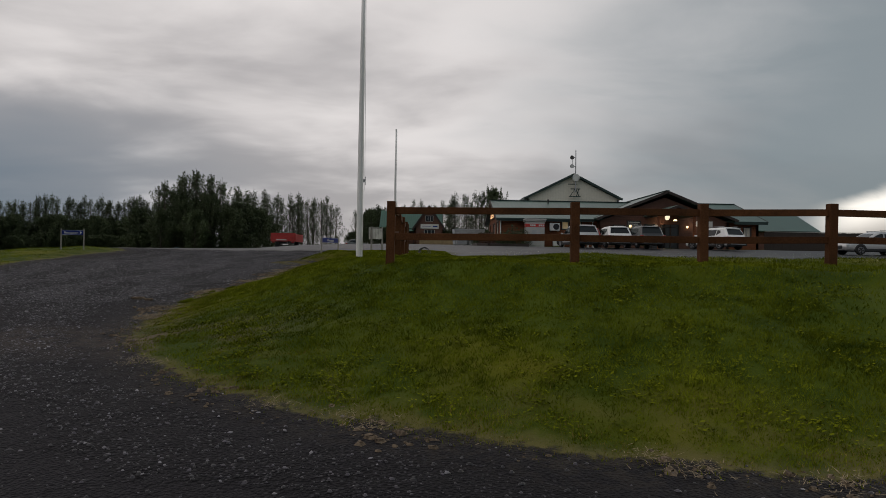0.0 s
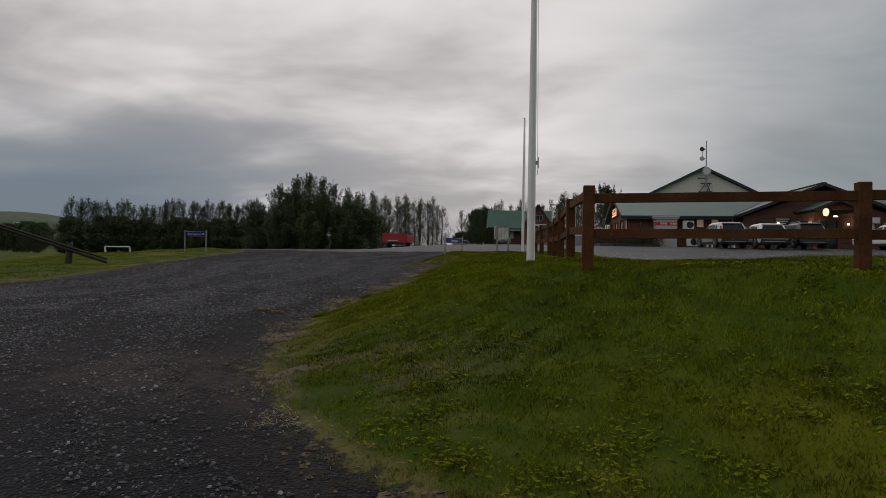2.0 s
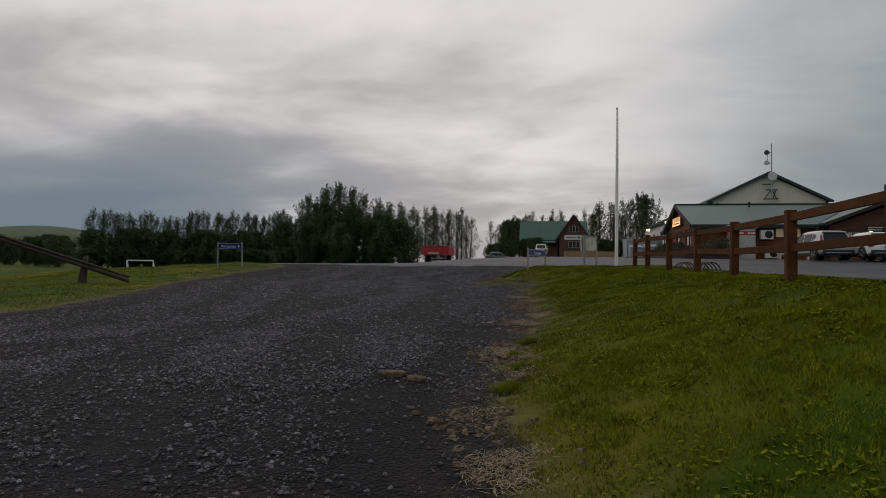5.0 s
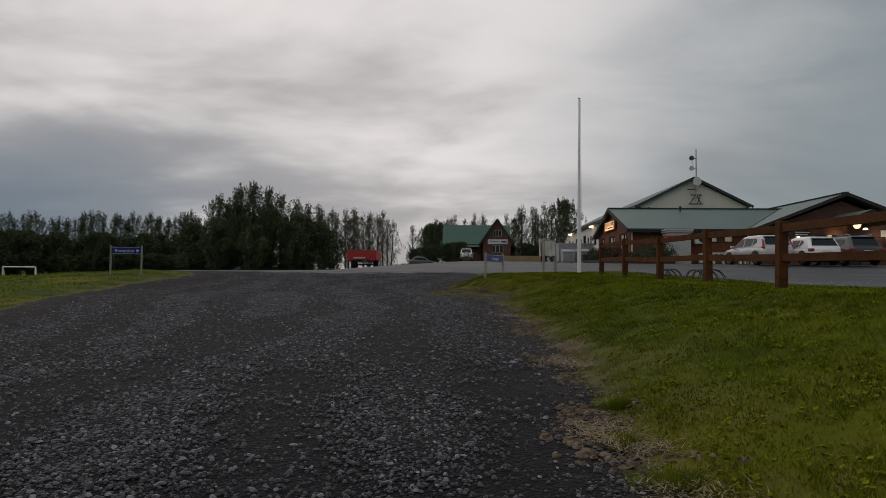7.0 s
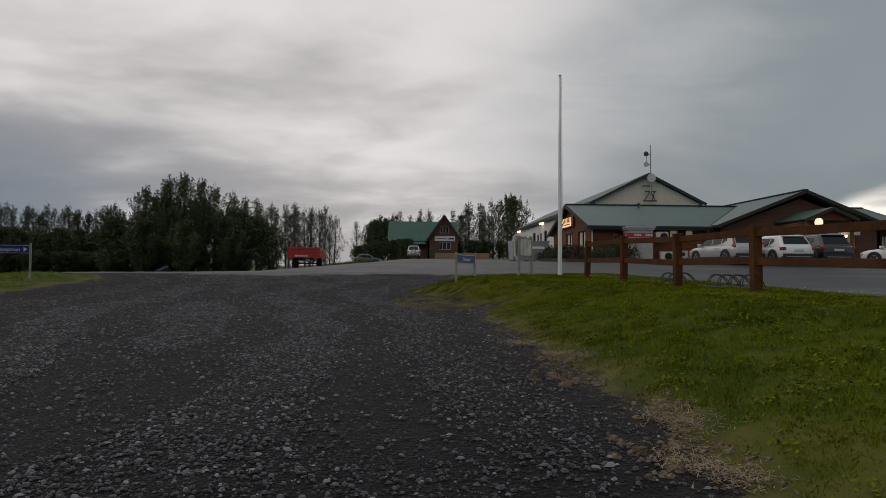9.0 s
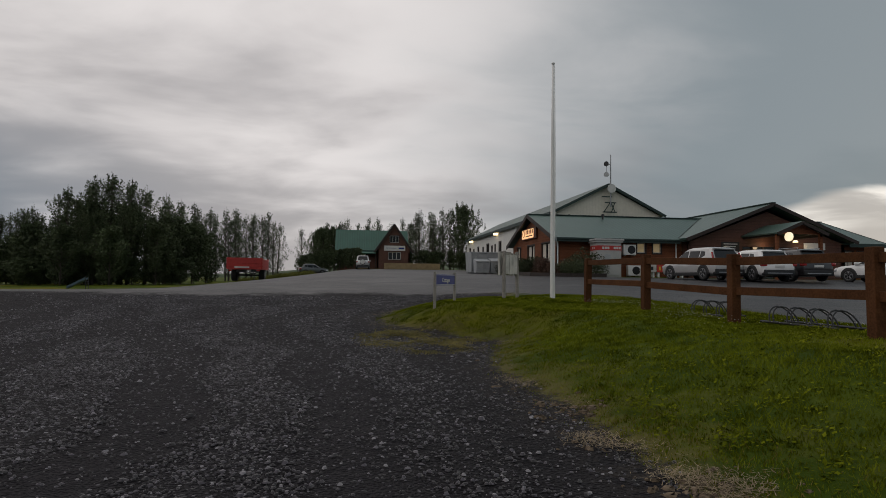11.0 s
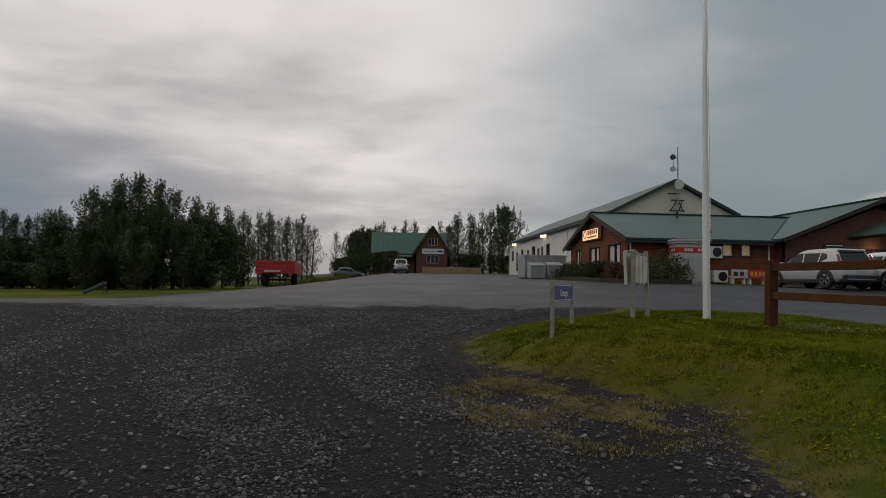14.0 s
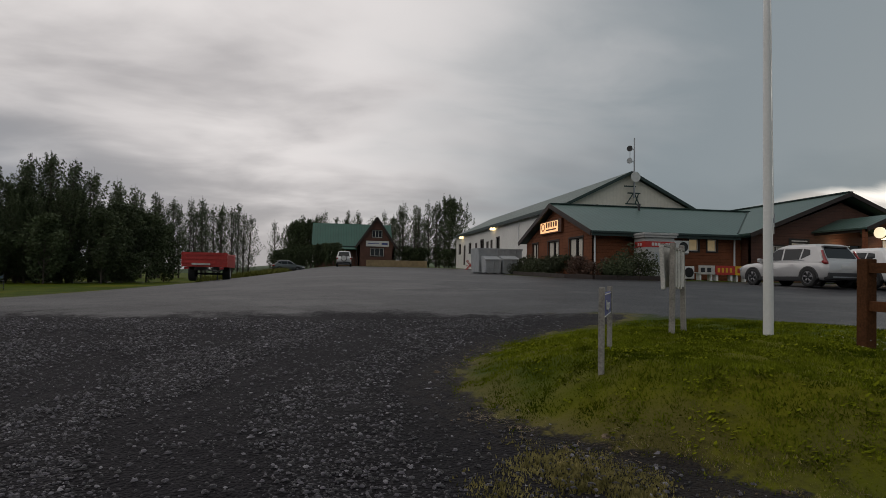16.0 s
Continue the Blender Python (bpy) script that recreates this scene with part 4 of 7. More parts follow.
def lodge():
    z0 = 2.50
    b = thing("lodge", (18, 56, z0), "long brown timber lodge with green sheet roof and cross gable", "building")
    X0, X1, Y0, Y1 = 5.8, 29.3, 55.7, 67.2
    H, RZ, YM = 5.02 - z0, 7.25, 61.45
    # west gable wall with three windows
    w = Wall((X0, Y1), (X0, Y0), z0)
    holes = [(Y1 - 65.9, Y1 - 64.75, 1.12, 2.42), (Y1 - 62.75, Y1 - 60.85, 1.12, 2.42), (Y1 - 59.15, Y1 - 57.15, 1.12, 2.42)]
    part("wall", w.sheet(H, holes, gable=1.95), M["cladding"], b)
    for h in holes:
        window(w, h, b, frame_mat="dark_wood")
    # lit sign on the gable
    u0, u1, v0, v1 = Y1 - 63.9, Y1 - 60.1, 2.92, 3.76
    sg = part("lit_sign", w.slab(u0, u1, v0, v1, 0.01, 0.16, 0.02), M["sign_ink"], b, "lit orange sign with dark lettering")
    part("face", w.slab(u0 + 0.08, u1 - 0.55, v0 + 0.08, v1 - 0.08, 0.163, 0.17), M["sign_glow"], sg)
    bm = bmesh.new()
    for k in range(5):
        uu = u0 + 1.15 + 0.42 * k
        box(bm, uu, uu + 0.26, 0.173, 0.178, v0 + 0.40, v0 + 0.72, 0, w.m)
    box(bm, u0 + 1.15, u0 + 3.0, 0.173, 0.178, v0 + 0.20, v0 + 0.29, 0, w.m)
    for k in range(10):
        a, c = 2 * math.pi * k / 10, 2 * math.pi * (k + 1) / 10
        tube(bm, w.m @ Vector((u0 + 0.62 + 0.30 * math.cos(a), 0.175, v0 + 0.47 + 0.24 * math.sin(a))), w.m @ Vector((u0 + 0.62 + 0.30 * math.cos(c), 0.175, v0 + 0.47 + 0.24 * math.sin(c))), 0.03, n=6)
    part("lettering", bm, M["sign_ink"], sg)
    # south wall west of the cross gable
    w = Wall((X0, Y0), (14.6, Y0), z0)
    holes = [(5.60, 6.18, 1.74, 2.40), (6.73, 7.30, 1.74, 2.40)]
    part("wall", w.sheet(H, holes), M["cladding"], b)
    for h in holes:
        window(w, h, b, "lit", 0)
    for u in (0.02, 8.35):
        bm = bmesh.new()
        tube(bm, w.m @ Vector((u, 0.09, 0.05)), w.m @ Vector((u, 0.09, H + 0.05)), 0.05, n=10)
        part("downpipe", bm, M["white_paint"], b)
    # cross gable block
    GX0, GX1, GY = 14.65, 26.2, 54.9
    w = Wall((GX0, GY), (GX1, GY), z0)
    holes = [(3.9, 7.1, 0.0, 2.25), (8.8, 9.7, 1.0, 2.1), (1.2, 2.1, 1.0, 2.1)]
    part("wall", w.sheet(H, holes, gable=2.15), M["dark_cladding"], b)
    for h in holes[1:]:
        window(w, h, b)
    d = part("entrance", w.slab(3.9, 7.1, 0.0, 2.25, -0.16, -0.13), M["glass"], b)
    bm = bmesh.new()
    for u in (3.9, 4.65, 5.45, 6.3, 7.02):
        box(bm, u, u + 0.08, -0.13, -0.06, 0, 2.25, 0, w.m)
    box(bm, 3.9, 7.1, -0.13, -0.06, 2.0, 2.08, 0, w.m)
    part("door_frame", bm, M["dark_wood"], d)
    w2 = Wall((GX0, Y0 + 0.01), (GX0, GY), z0)
    part("wall", w2.sheet(H, []), M["dark_cladding"], b)
    w2 = Wall((GX1, GY), (GX1, Y0 + 0.01), z0)
    part("wall", w2.sheet(H, []), M["dark_cladding"], b)
    # south wall east of it, east gable, north wall
    w = Wall((GX1, Y0), (X1, Y0), z0)
    holes = [(0.75, 1.35, 1.0, 2.1), (1.75, 2.35, 1.0, 2.1)]
    part("wall", w.sheet(H, holes), M["cladding"], b)
    for h in holes:
        window(w, h, b)
    part("wall", Wall((X1, Y0), (X1, Y1), z0).sheet(H, [], gable=1.95), M["cladding"], b)
    part("wall", Wall((X1, Y1), (X0, Y1), z0).sheet(H, []), M["cladding"], b)
    # roofs
    ex0, ex1, ey0, ey1, ez = X0 - 0.42, X1 + 0.5, Y0 - 0.62, Y1 + 0.62, 5.14
    roof_slab(b, [(ex0, ey0, ez), (ex1, ey0, ez), (ex1, YM, RZ), (ex0, YM, RZ)], 0.12, "green_roof", "green profiled sheet roof")
    roof_slab(b, [(ex0, ey1, ez), (ex1, ey1, ez), (ex1, YM, RZ), (ex0, YM, RZ)], 0.12, "green_roof")
    gx0, gx1, gxm, gy, gzr, gez = 14.15, 26.75, 20.45, 54.25, 7.70, 5.22
    roof_slab(b, [(gx0, gy, gez), (gx0, Y1 + 0.6, gez), (gxm, Y1 + 0.6, gzr), (gxm, gy, gzr)], 0.12, "green_roof_ns")
    roof_slab(b, [(gx1, gy, gez), (gx1, Y1 + 0.6, gez), (gxm, Y1 + 0.6, gzr), (gxm, gy, gzr)], 0.12, "green_roof_ns")
    # fascias, gutters and verge boards
    beam(b, "fascia", (ex0, ey0 - 0.04, ez - 0.14), (gx0, ey0 - 0.04, ez - 0.14), 0.05, 0.26, "green_fascia")
    beam(b, "fascia", (gx1, ey0 - 0.04, ez - 0.14), (ex1, ey0 - 0.04, ez - 0.14), 0.05, 0.26, "green_fascia")
    beam(b, "gutter", (ex0, ey0 - 0.12, ez - 0.06), (gx0, ey0 - 0.12, ez - 0.06), 0.11, 0.10, "green_fascia")
    for e in (ey0, ey1):
        beam(b, "verge_board", (ex0 - 0.03, e, ez - 0.12), (ex0 - 0.03, YM, RZ - 0.12), 0.05, 0.28, "dark_wood")
        beam(b, "verge_board", (ex1 + 0.03, e, ez - 0.12), (ex1 + 0.03, YM, RZ - 0.12), 0.05, 0.28, "dark_wood")
    for e in (gx0, gx1):
        beam(b, "verge_board", (e, gy - 0.03, gez - 0.12), (gxm, gy - 0.03, gzr - 0.10), 0.05, 0.22, "dark_wood")
    beam(b, "ridge_cap", (ex0, YM, RZ + 0.03), (ex1, YM, RZ + 0.03), 0.3, 0.06, "green_fascia")
    beam(b, "ridge_cap", (gxm, gy, gzr + 0.03), (gxm, Y1 + 0.6, gzr + 0.03), 0.3, 0.06, "green_fascia")
    beam(b, "valley_flashing", (14.15, 55.32, 5.26), (19.3, 61.45, 7.29), 0.06, 0.02, "green_fascia")
    # roof vents
    for x, y, z in ((11.0, 60.6, 6.90), (9.0, 62.4, 7.0)):
        bm = bmesh.new()
        tube(bm, (x, y, z - 0.2), (x, y, z + 0.34), 0.07, n=10)
        tube(bm, (x, y, z + 0.34), (x, y, z + 0.46), 0.13, 0.09, n=10)
        part("roof_vent", bm, M["black"], b)
    # porch
    px, py, hz = 20.2, 51.2, 6.20
    roof_slab(b, [(px - 1.75, py, 5.45), (px - 1.75, GY, 5.45), (px, GY, hz), (px, py, hz)], 0.09, "green_roof_ns")
    roof_slab(b, [(px + 1.75, py, 5.45), (px + 1.75, GY, 5.45), (px, GY, hz), (px, py, hz)], 0.09, "green_roof_ns")
    bm = bmesh.new()
    prism(bm, [(px - 1.6, py + 0.35, 5.4), (px + 1.6, py + 0.35, 5.4), (px, py + 0.35, hz - 0.1)], (0, 0.1, 0))
    part("porch_gable", bm, M["cladding"], b)
    for s in (-1, 1):
        beam(b, "verge_board", (px + 1.75 * s, py - 0.03, 5.36), (px, py - 0.03, hz - 0.10), 0.05, 0.2, "dark_wood")
        bm = bmesh.new()
        box(bm, px + 1.5 * s - 0.09, px + 1.5 * s + 0.09, py + 0.3, py + 0.48, z0 - 0.3, 5.40, 0.01)
        part("porch_post", bm, M["cladding"], b)
        beam(b, "porch_beam", (px + 1.5 * s, py + 0.3, 5.33), (px + 1.5 * s, GY, 5.33), 0.14, 0.16, "dark_wood")
    bm = bmesh.new()
    tube(bm, (px, py + 0.7, 4.9), (px, py + 0.7, 5.02), 0.16, 0.10, n=14)
    part("porch_lamp", bm, M["lamp_glow"], b, "warm lit porch lamp")
    # round lit sign
    bm = bmesh.new()
    tube(bm, (19.23, 51.28, 5.20), (19.35, 51.30, 5.20), 0.28, n=28)
    dsc = part("round_sign", bm, M["disc_glow"], b, "round cream lit sign")
    bm = bmesh.new()
    tube(bm, (19.355, 51.301, 5.20), (19.40, 51.308, 5.20), 0.31, n=28)
    part("rim", bm, M["black"], dsc)
    # dark menu board with rows of pale writing beside the porch
    bm = bmesh.new()
    box(bm, 17.0, 18.3, GY - 0.06, GY - 0.01, 4.25, 5.05, 0.01)
    mb = part("menu_board", bm, M["black"], b)
    bm = bmesh.new()
    for k in range(4):
        box(bm, 17.15, 18.15 - 0.13 * (k % 3), GY - 0.066, GY - 0.062, 4.88 - 0.17 * k, 4.94 - 0.17 * k)
    part("lettering", bm, M["sign_white"], mb)
    # wall lamps by the entrance
    for x in (17.3, 22.4, 23.6):
        bm = bmesh.new()
        tube(bm, (x, GY - 0.16, 4.45), (x, GY - 0.16, 4.62), 0.07, 0.09, n=10)
        part("wall_lamp", bm, M["lamp_glow"], b, "small warm wall lamp")
    # white notice on the porch side
    bm = bmesh.new()
    box(bm, 23.1, 24.7, GY - 0.08, GY - 0.02, 4.62, 5.08, 0.01)
    nb = part("notice", bm, M["sign_white"], b)
    return b


lodge()
for px_, pw in ((20.0, 13), (23.0, 6)):
    lamp = new("porch_light", bpy.data.lights.new("porch_light", "POINT"))
    lamp.data.energy, lamp.data.color, lamp.data.shadow_soft_size = pw, (1.0, 0.72, 0.42), 0.15
    lamp.location = (px_, 52.0 if pw > 20 else 54.4, 4.75)


def barn():
    z0 = 3.0
    X0, X1, Y0, Y1 = 10.55, 21.15, 71.3, 115.5
    b = thing("barn", (16, 93, z0), "long white sheet-clad barn with shallow grey-green roof", "building")
    H = 8.50 - z0
    w = Wall((X0, Y1), (X0, Y0), z0)
    spots = [(113.5, 112.3, 5.9, 7.2), (106.9, 105.7, 5.8, 7.1), (100.4, 98.8, 5.7, 7.2), (92.9, 91.6, 5.7, 7.1)]
    holes = [(Y1 - a, Y1 - c, lo - z0, hi - z0) for a, c, lo, hi in spots]
    doors = [(Y1 - 110.2, Y1 - 109.2, 4.25 - z0, 7.0 - z0), (Y1 - 103.2, Y1 - 102.2, 4.0 - z0, 7.0 - z0), (Y1 - 97.4, Y1 - 96.4, 3.9 - z0, 6.9 - z0), (Y1 - 95.4, Y1 - 94.6, 3.8 - z0, 7.0 - z0)]
    part("wall", w.sheet(H, holes + doors), M["barn_wall"], b)
    for h in holes:
        window(w, h, b, "", 1, "dark_wood", "dark_wood")
    for h in doors:
        part("door", w.slab(h[0] + 0.02, h[1] - 0.02, h[2], h[3] - 0.02, -0.10, 0.03), M["dark_wood"], b)
    part("wall", Wall((X0, Y0), (X1, Y0), z0).sheet(H, [], gable=2.62), M["barn_gable"], b)
    part("wall", Wall((X1, Y0), (X1, Y1), z0).sheet(H, []), M["barn_wall"], b)
    part("wall", Wall((X1, Y1), (X0, Y1), z0).sheet(H, [], gable=2.62), M["barn_gable"], b)
    ex0, ex1, xm, ey0, ey1, ez, rz = X0 - 0.35, X1 + 0.35, 15.85, Y0 - 0.35, Y1 + 0.35, 8.60, 11.42
    roof_slab(b, [(ex0, ey0, ez), (ex0, ey1, ez), (xm, ey1, rz), (xm, ey0, rz)], 0.14, "barn_roof", "grey-green sheet roof")
    roof_slab(b, [(ex1, ey0, ez), (ex1, ey1, ez), (xm, ey1, rz), (xm, ey0, rz)], 0.14, "barn_roof")
    for e in (ex0, ex1):
        beam(b, "verge_board", (e, ey0 - 0.03, ez - 0.14), (xm, ey0 - 0.03, rz - 0.12), 0.06, 0.24, "green_fascia")
    beam(b, "fascia", (ex0 - 0.03, ey0, ez - 0.16), (ex0 - 0.03, ey1, ez - 0.16), 0.06, 0.36, "green_fascia")
    for y in (93.9, 111.1):
        bm = bmesh.new()
        box(bm, X0 - 0.42, X0 - 0.02, y - 0.45, y + 0.45, 8.05, 8.32, 0.03)
        part("wall_lamp", bm, M["lamp_glow"], b, "warm lit wall lamp under the eaves")
    bm = bmesh.new()
    tube(bm, (X0 - 0.1, 84.2, 3.2), (X0 - 0.1, 84.2, 8.4), 0.06, n=8)
    part("downpipe", bm, M["white_paint"], b)
    # aerial mast with its bracket on the gable
    mx, my = 16.0, Y0 - 0.45
    bm = bmesh.new()
    tube(bm, (mx, my, 9.2), (mx, my, 14.1), 0.075, 0.05, n=8)
    mast = part("aerial_mast", bm, M["steel"], b, "grey aerial mast with dishes")
    bm = bmesh.new()
    tube(bm, (mx, my - 0.25, 10.9), (mx, my - 0.18, 10.9), 0.42, 0.36, n=20)
    part("dish", bm, M["sign_white"], mast)
    for z in (12.2, 13.2):
        bm = bmesh.new()
        tube(bm, (mx - 0.50, my - 0.16, z), (mx - 0.28, my + 0.05, z), 0.24, 0.15, n=16)
        tube(bm, (mx - 0.3, my, z), (mx, my, z), 0.03, n=6)
        part("small_dish", bm, M["bin_grey"] if z < 13 else M["black"], mast)
    bm = bmesh.new()
    tube(bm, (mx - 0.38, my, 12.0), (mx - 0.38, my, 13.4), 0.03, n=6)
    part("side_rod", bm, M["steel"], mast)
    for z, u0, u1 in ((10.15, -0.85, 0.15), (9.60, -0.55, 0.55), (8.72, -0.75, 0.62)):
        beam(b, "bracket", (mx + u0, my + 0.02, z), (mx + u1, my + 0.02, z), 0.08, 0.10, "green_fascia")
    for u0, u1 in ((-0.62, -0.02), (0.45, 0.05), (0.12, 0.42)):
        beam(b, "bracket", (mx + u0, my + 0.06, 8.74), (mx + u1, my + 0.06, 9.62), 0.06, 0.07, "green_fascia")
    return b


barn()


def cottage():
    y0, z0 = 118.0, gz(-2, 118) - 0.05
    b = thing("house", (-5, 121, z0), "dark brown timber house with steep green roof and front gable", "house")
    gx0, gx1, gxm = -3.9, 1.4, -1.2
    eav, rid = 7.1, 11.2
    H = eav - z0
    w = Wall((gx0, y0), (gx1, y0), z0)
    holes = [(2.0, 3.5, 8.25 - z0, 9.35 - z0), (1.8, 3.8, 5.45 - z0, 6.65 - z0)]
    bm = w.sheet(H, holes[1:])
    # gable triangle in three pieces round its window
    g = [(0, H), (w.length, H)]
    prism(bm, [w.m @ Vector((u, 0, v)) for u, v in ((0, H), (2.0, H), (2.0, H + 3.15))], -w.out * 0.22)
    prism(bm, [w.m @ Vector((u, 0, v)) for u, v in ((3.5, H), (w.length, H), (3.5, H + 2.75))], -w.out * 0.22)
    prism(bm, [w.m @ Vector((u, 0, v)) for u, v in ((2.0, H), (3.5, H), (3.5, 8.25 - z0), (2.0, 8.25 - z0))], -w.out * 0.22)
    prism(bm, [w.m @ Vector((u, 0, v)) for u, v in ((2.0, 9.35 - z0), (3.5, 9.35 - z0), (3.5, H + 2.75), (2.7, H + 4.05), (2.0, H + 3.15))], -w.out * 0.22)
    part("wall", bm, M["dark_cladding"], b)
    for h in holes:
        window(w, h, b, "", 2, "dark_wood")
    s = part("sign", w.slab(1.1, 4.55, 6.88 - z0, 7.72 - z0, 0.02, 0.08, 0.01), M["sign_white"], b, "white sign with a blue mark")
    bm = bmesh.new()
    box(bm, 3.45, 4.35, 0.083, 0.09, 7.18 - z0, 7.42 - z0, 0, w.m)
    box(bm, 1.4, 3.1, 0.083, 0.09, 7.28 - z0, 7.36 - z0, 0, w.m)
    part("lettering", bm, M["sign_blue"], s)
    # main wing behind
    mx0, mx1, my0, my1, mym = -10.4, 1.0, 120.0, 127.0, 123.5
    w = Wall((mx0, my0), (gx0, my0), z0)
    holes = [(2.3, 4.6, 1.3, 2.4)]
    part("wall", w.sheet(2.75, holes), M["dark_cladding"], b)
    window(w, holes[0], b, "curtain", 1, "frame")
    part("wall", Wall((gx0, my0), (gx0, y0), z0).sheet(H, []), M["dark_cladding"], b)
    part("wall", Wall((gx1, y0), (gx1, my1), z0).sheet(2.75, [], gable=0), M["dark_cladding"], b)
    part("wall", Wall((mx0, my1), (mx0, my0), z0).sheet(2.75, [], gable=3.4), M["dark_cladding"], b)
    part("wall", Wall((mx1, my1), (mx0, my1), z0).sheet(2.75, []), M["dark_cladding"], b)
    roof_slab(b, [(mx0 - 0.4, my0 - 0.5, 6.95), (mx1 + 0.4, my0 - 0.5, 6.95), (mx1 + 0.4, mym, 10.6), (mx0 - 0.4, mym, 10.6)], 0.15, "house_roof", "green sheet roof")
    roof_slab(b, [(mx0 - 0.4, my1 + 0.5, 6.95), (mx1 + 0.4, my1 + 0.5, 6.95), (mx1 + 0.4, mym, 10.6), (mx0 - 0.4, mym, 10.6)], 0.15, "house_roof")
    for e in (gx0 - 0.5, gx1 + 0.5):
        roof_slab(b, [(e, y0 - 0.4, eav - 0.4), (e, mym, eav - 0.4), (gxm, mym, rid + 0.1), (gxm, y0 - 0.4, rid + 0.1)], 0.15, "house_roof")
        beam(b, "verge_board", (e, y0 - 0.44, eav - 0.5), (gxm, y0 - 0.44, rid), 0.06, 0.3, "dark_wood")
    beam(b, "fascia", (mx0 - 0.4, my0 - 0.52, 6.82), (gx0 - 0.5, my0 - 0.52, 6.82), 0.06, 0.25, "green_fascia")
    # lean-to roof edge and a white corner post by the door
    roof_slab(b, [(-7.5, 118.6, 6.45), (-4.1, 118.6, 6.45), (-4.1, 120.0, 6.95), (-7.5, 120.0, 6.95)], 0.12, "house_roof")
    for x in (-7.4, -4.15):
        bm = bmesh.new()
        box(bm, x - 0.07, x + 0.07, 118.7, 118.84, z0 - 0.2, 6.4, 0.01)
        part("porch_post", bm, M["dark_wood"], b)
    # pale low wall before the gable
    bm = bmesh.new()
    box(bm, -2.9, 6.0, 114.6, 114.85, gz(1, 114.7) - 0.4, gz(1, 114.7) + 0.95, 0.02)
    solid("garden_wall", bm, M["tan_wood"], "low tan timber garden wall before the house", "wall")


cottage()


def outbuilding():
    z0 = gz(40, 78) - 0.1
    b = thing("outbuilding", (44, 80, z0), "low building with green roof behind the lodge", "building")
    for p0, p1, g in (((38, 86), (38, 77), 0), ((38, 77), (47.5, 77), 0), ((47.5, 77), (47.5, 86), 0), ((47.5, 86), (38, 86), 0)):
        part("wall", Wall(p0, p1, z0).sheet(2.6, [], gable=2.0 if p0[0] == p1[0] else 0), M["dark_cladding"], b)
    for e in (76.4, 86.6):
        roof_slab(b, [(37.5, e, z0 + 2.45), (48.0, e, z0 + 2.45), (48.0, 81.5, z0 + 4.7), (37.5, 81.5, z0 + 4.7)], 0.12, "green_roof")
    # dark board fence joining the lodge
    f = thing("board_fence", (33, 56, gz(33, 56)), "dark brown close-boarded fence with pale capping beside the lodge", "fence")
    for k in range(22):
        x = 30.0 + 0.42 * k
        bm = bmesh.new()
        box(bm, x, x + 0.40, 56.0, 56.04, gz(x, 56) - 0.1, gz(x, 56) + 1.65 + 0.01 * (k % 2), 0)
        part("board", bm, M["dark_wood"], f)
    beam(f, "capping", (30.0, 56.0, gz(33, 56) + 1.70), (39.3, 56.0, gz(39, 56) + 1.70), 0.12, 0.06, "concrete")


outbuilding()


# ---------- things before the lodge ----------
def kiosk():
    x0, x1, y0, y1 = 7.88, 9.52, 54.0, 55.2
    z = gz(9, 54.6)
    k = thing("ice_kiosk", (9.1, 54.6, z), "white vending kiosk with red band and cornice", "kiosk")
    bm = bmesh.new()
    box(bm, x0, x1, y0, y1, z - 0.05, z + 2.22, 0.02)
    body = part("body", bm, M["kiosk_grey"], k)
    bm = bmesh.new()
    box(bm, x0 - 0.10, x1 + 0.10, y0 - 0.10, y1 + 0.1, z + 2.22, z + 2.34, 0.02)
    box(bm, x0 - 0.15, x1 + 0.15, y0 - 0.15, y1 + 0.15, z + 2.34, z + 2.46, 0.03)
    part("cornice", bm, M["kiosk_grey"], k)
    bm = bmesh.new()
    box(bm, x0 - 0.012, x1 + 0.012, y0 - 0.012, y1 - 0.1, z + 1.72, z + 2.02, 0)
    band = part("band", bm, M["sign_red"], k, "red band with white lettering")
    for a in (0.35, 0.52, 0.69, 1.12, 1.29, 1.46):
        bm = bmesh.new()
        box(bm, x0 + a, x0 + a + 0.14, y0 - 0.018, y0 - 0.013, z + 1.80, z + 1.95)
        part("letter_bar", bm, M["sign_white"], band)
    for a in (0.35, 0.62):
        bm = bmesh.new()
        box(bm, x0 - 0.018, x0 - 0.013, y0 + a, y0 + a + 0.16, z + 1.80, z + 1.95)
        part("letter_bar", bm, M["sign_white"], band)
    bm = bmesh.new()
    box(bm, x0 + 0.35, x1 - 0.15, y0 - 0.03, y0 - 0.003, z + 0.10, z + 1.62, 0.01)
    door = part("door", bm, M["kiosk_grey"], k)
    bm = bmesh.new()
    box(bm, x0 + 0.5, x0 + 0.95, y0 - 0.04, y0 - 0.031, z + 0.95, z + 1.45)
    box(bm, x0 + 1.1, x0 + 1.28, y0 - 0.045, y0 - 0.031, z + 1.05, z + 1.30)
    part("panel", bm, M["bin_grey"], door)


kiosk()


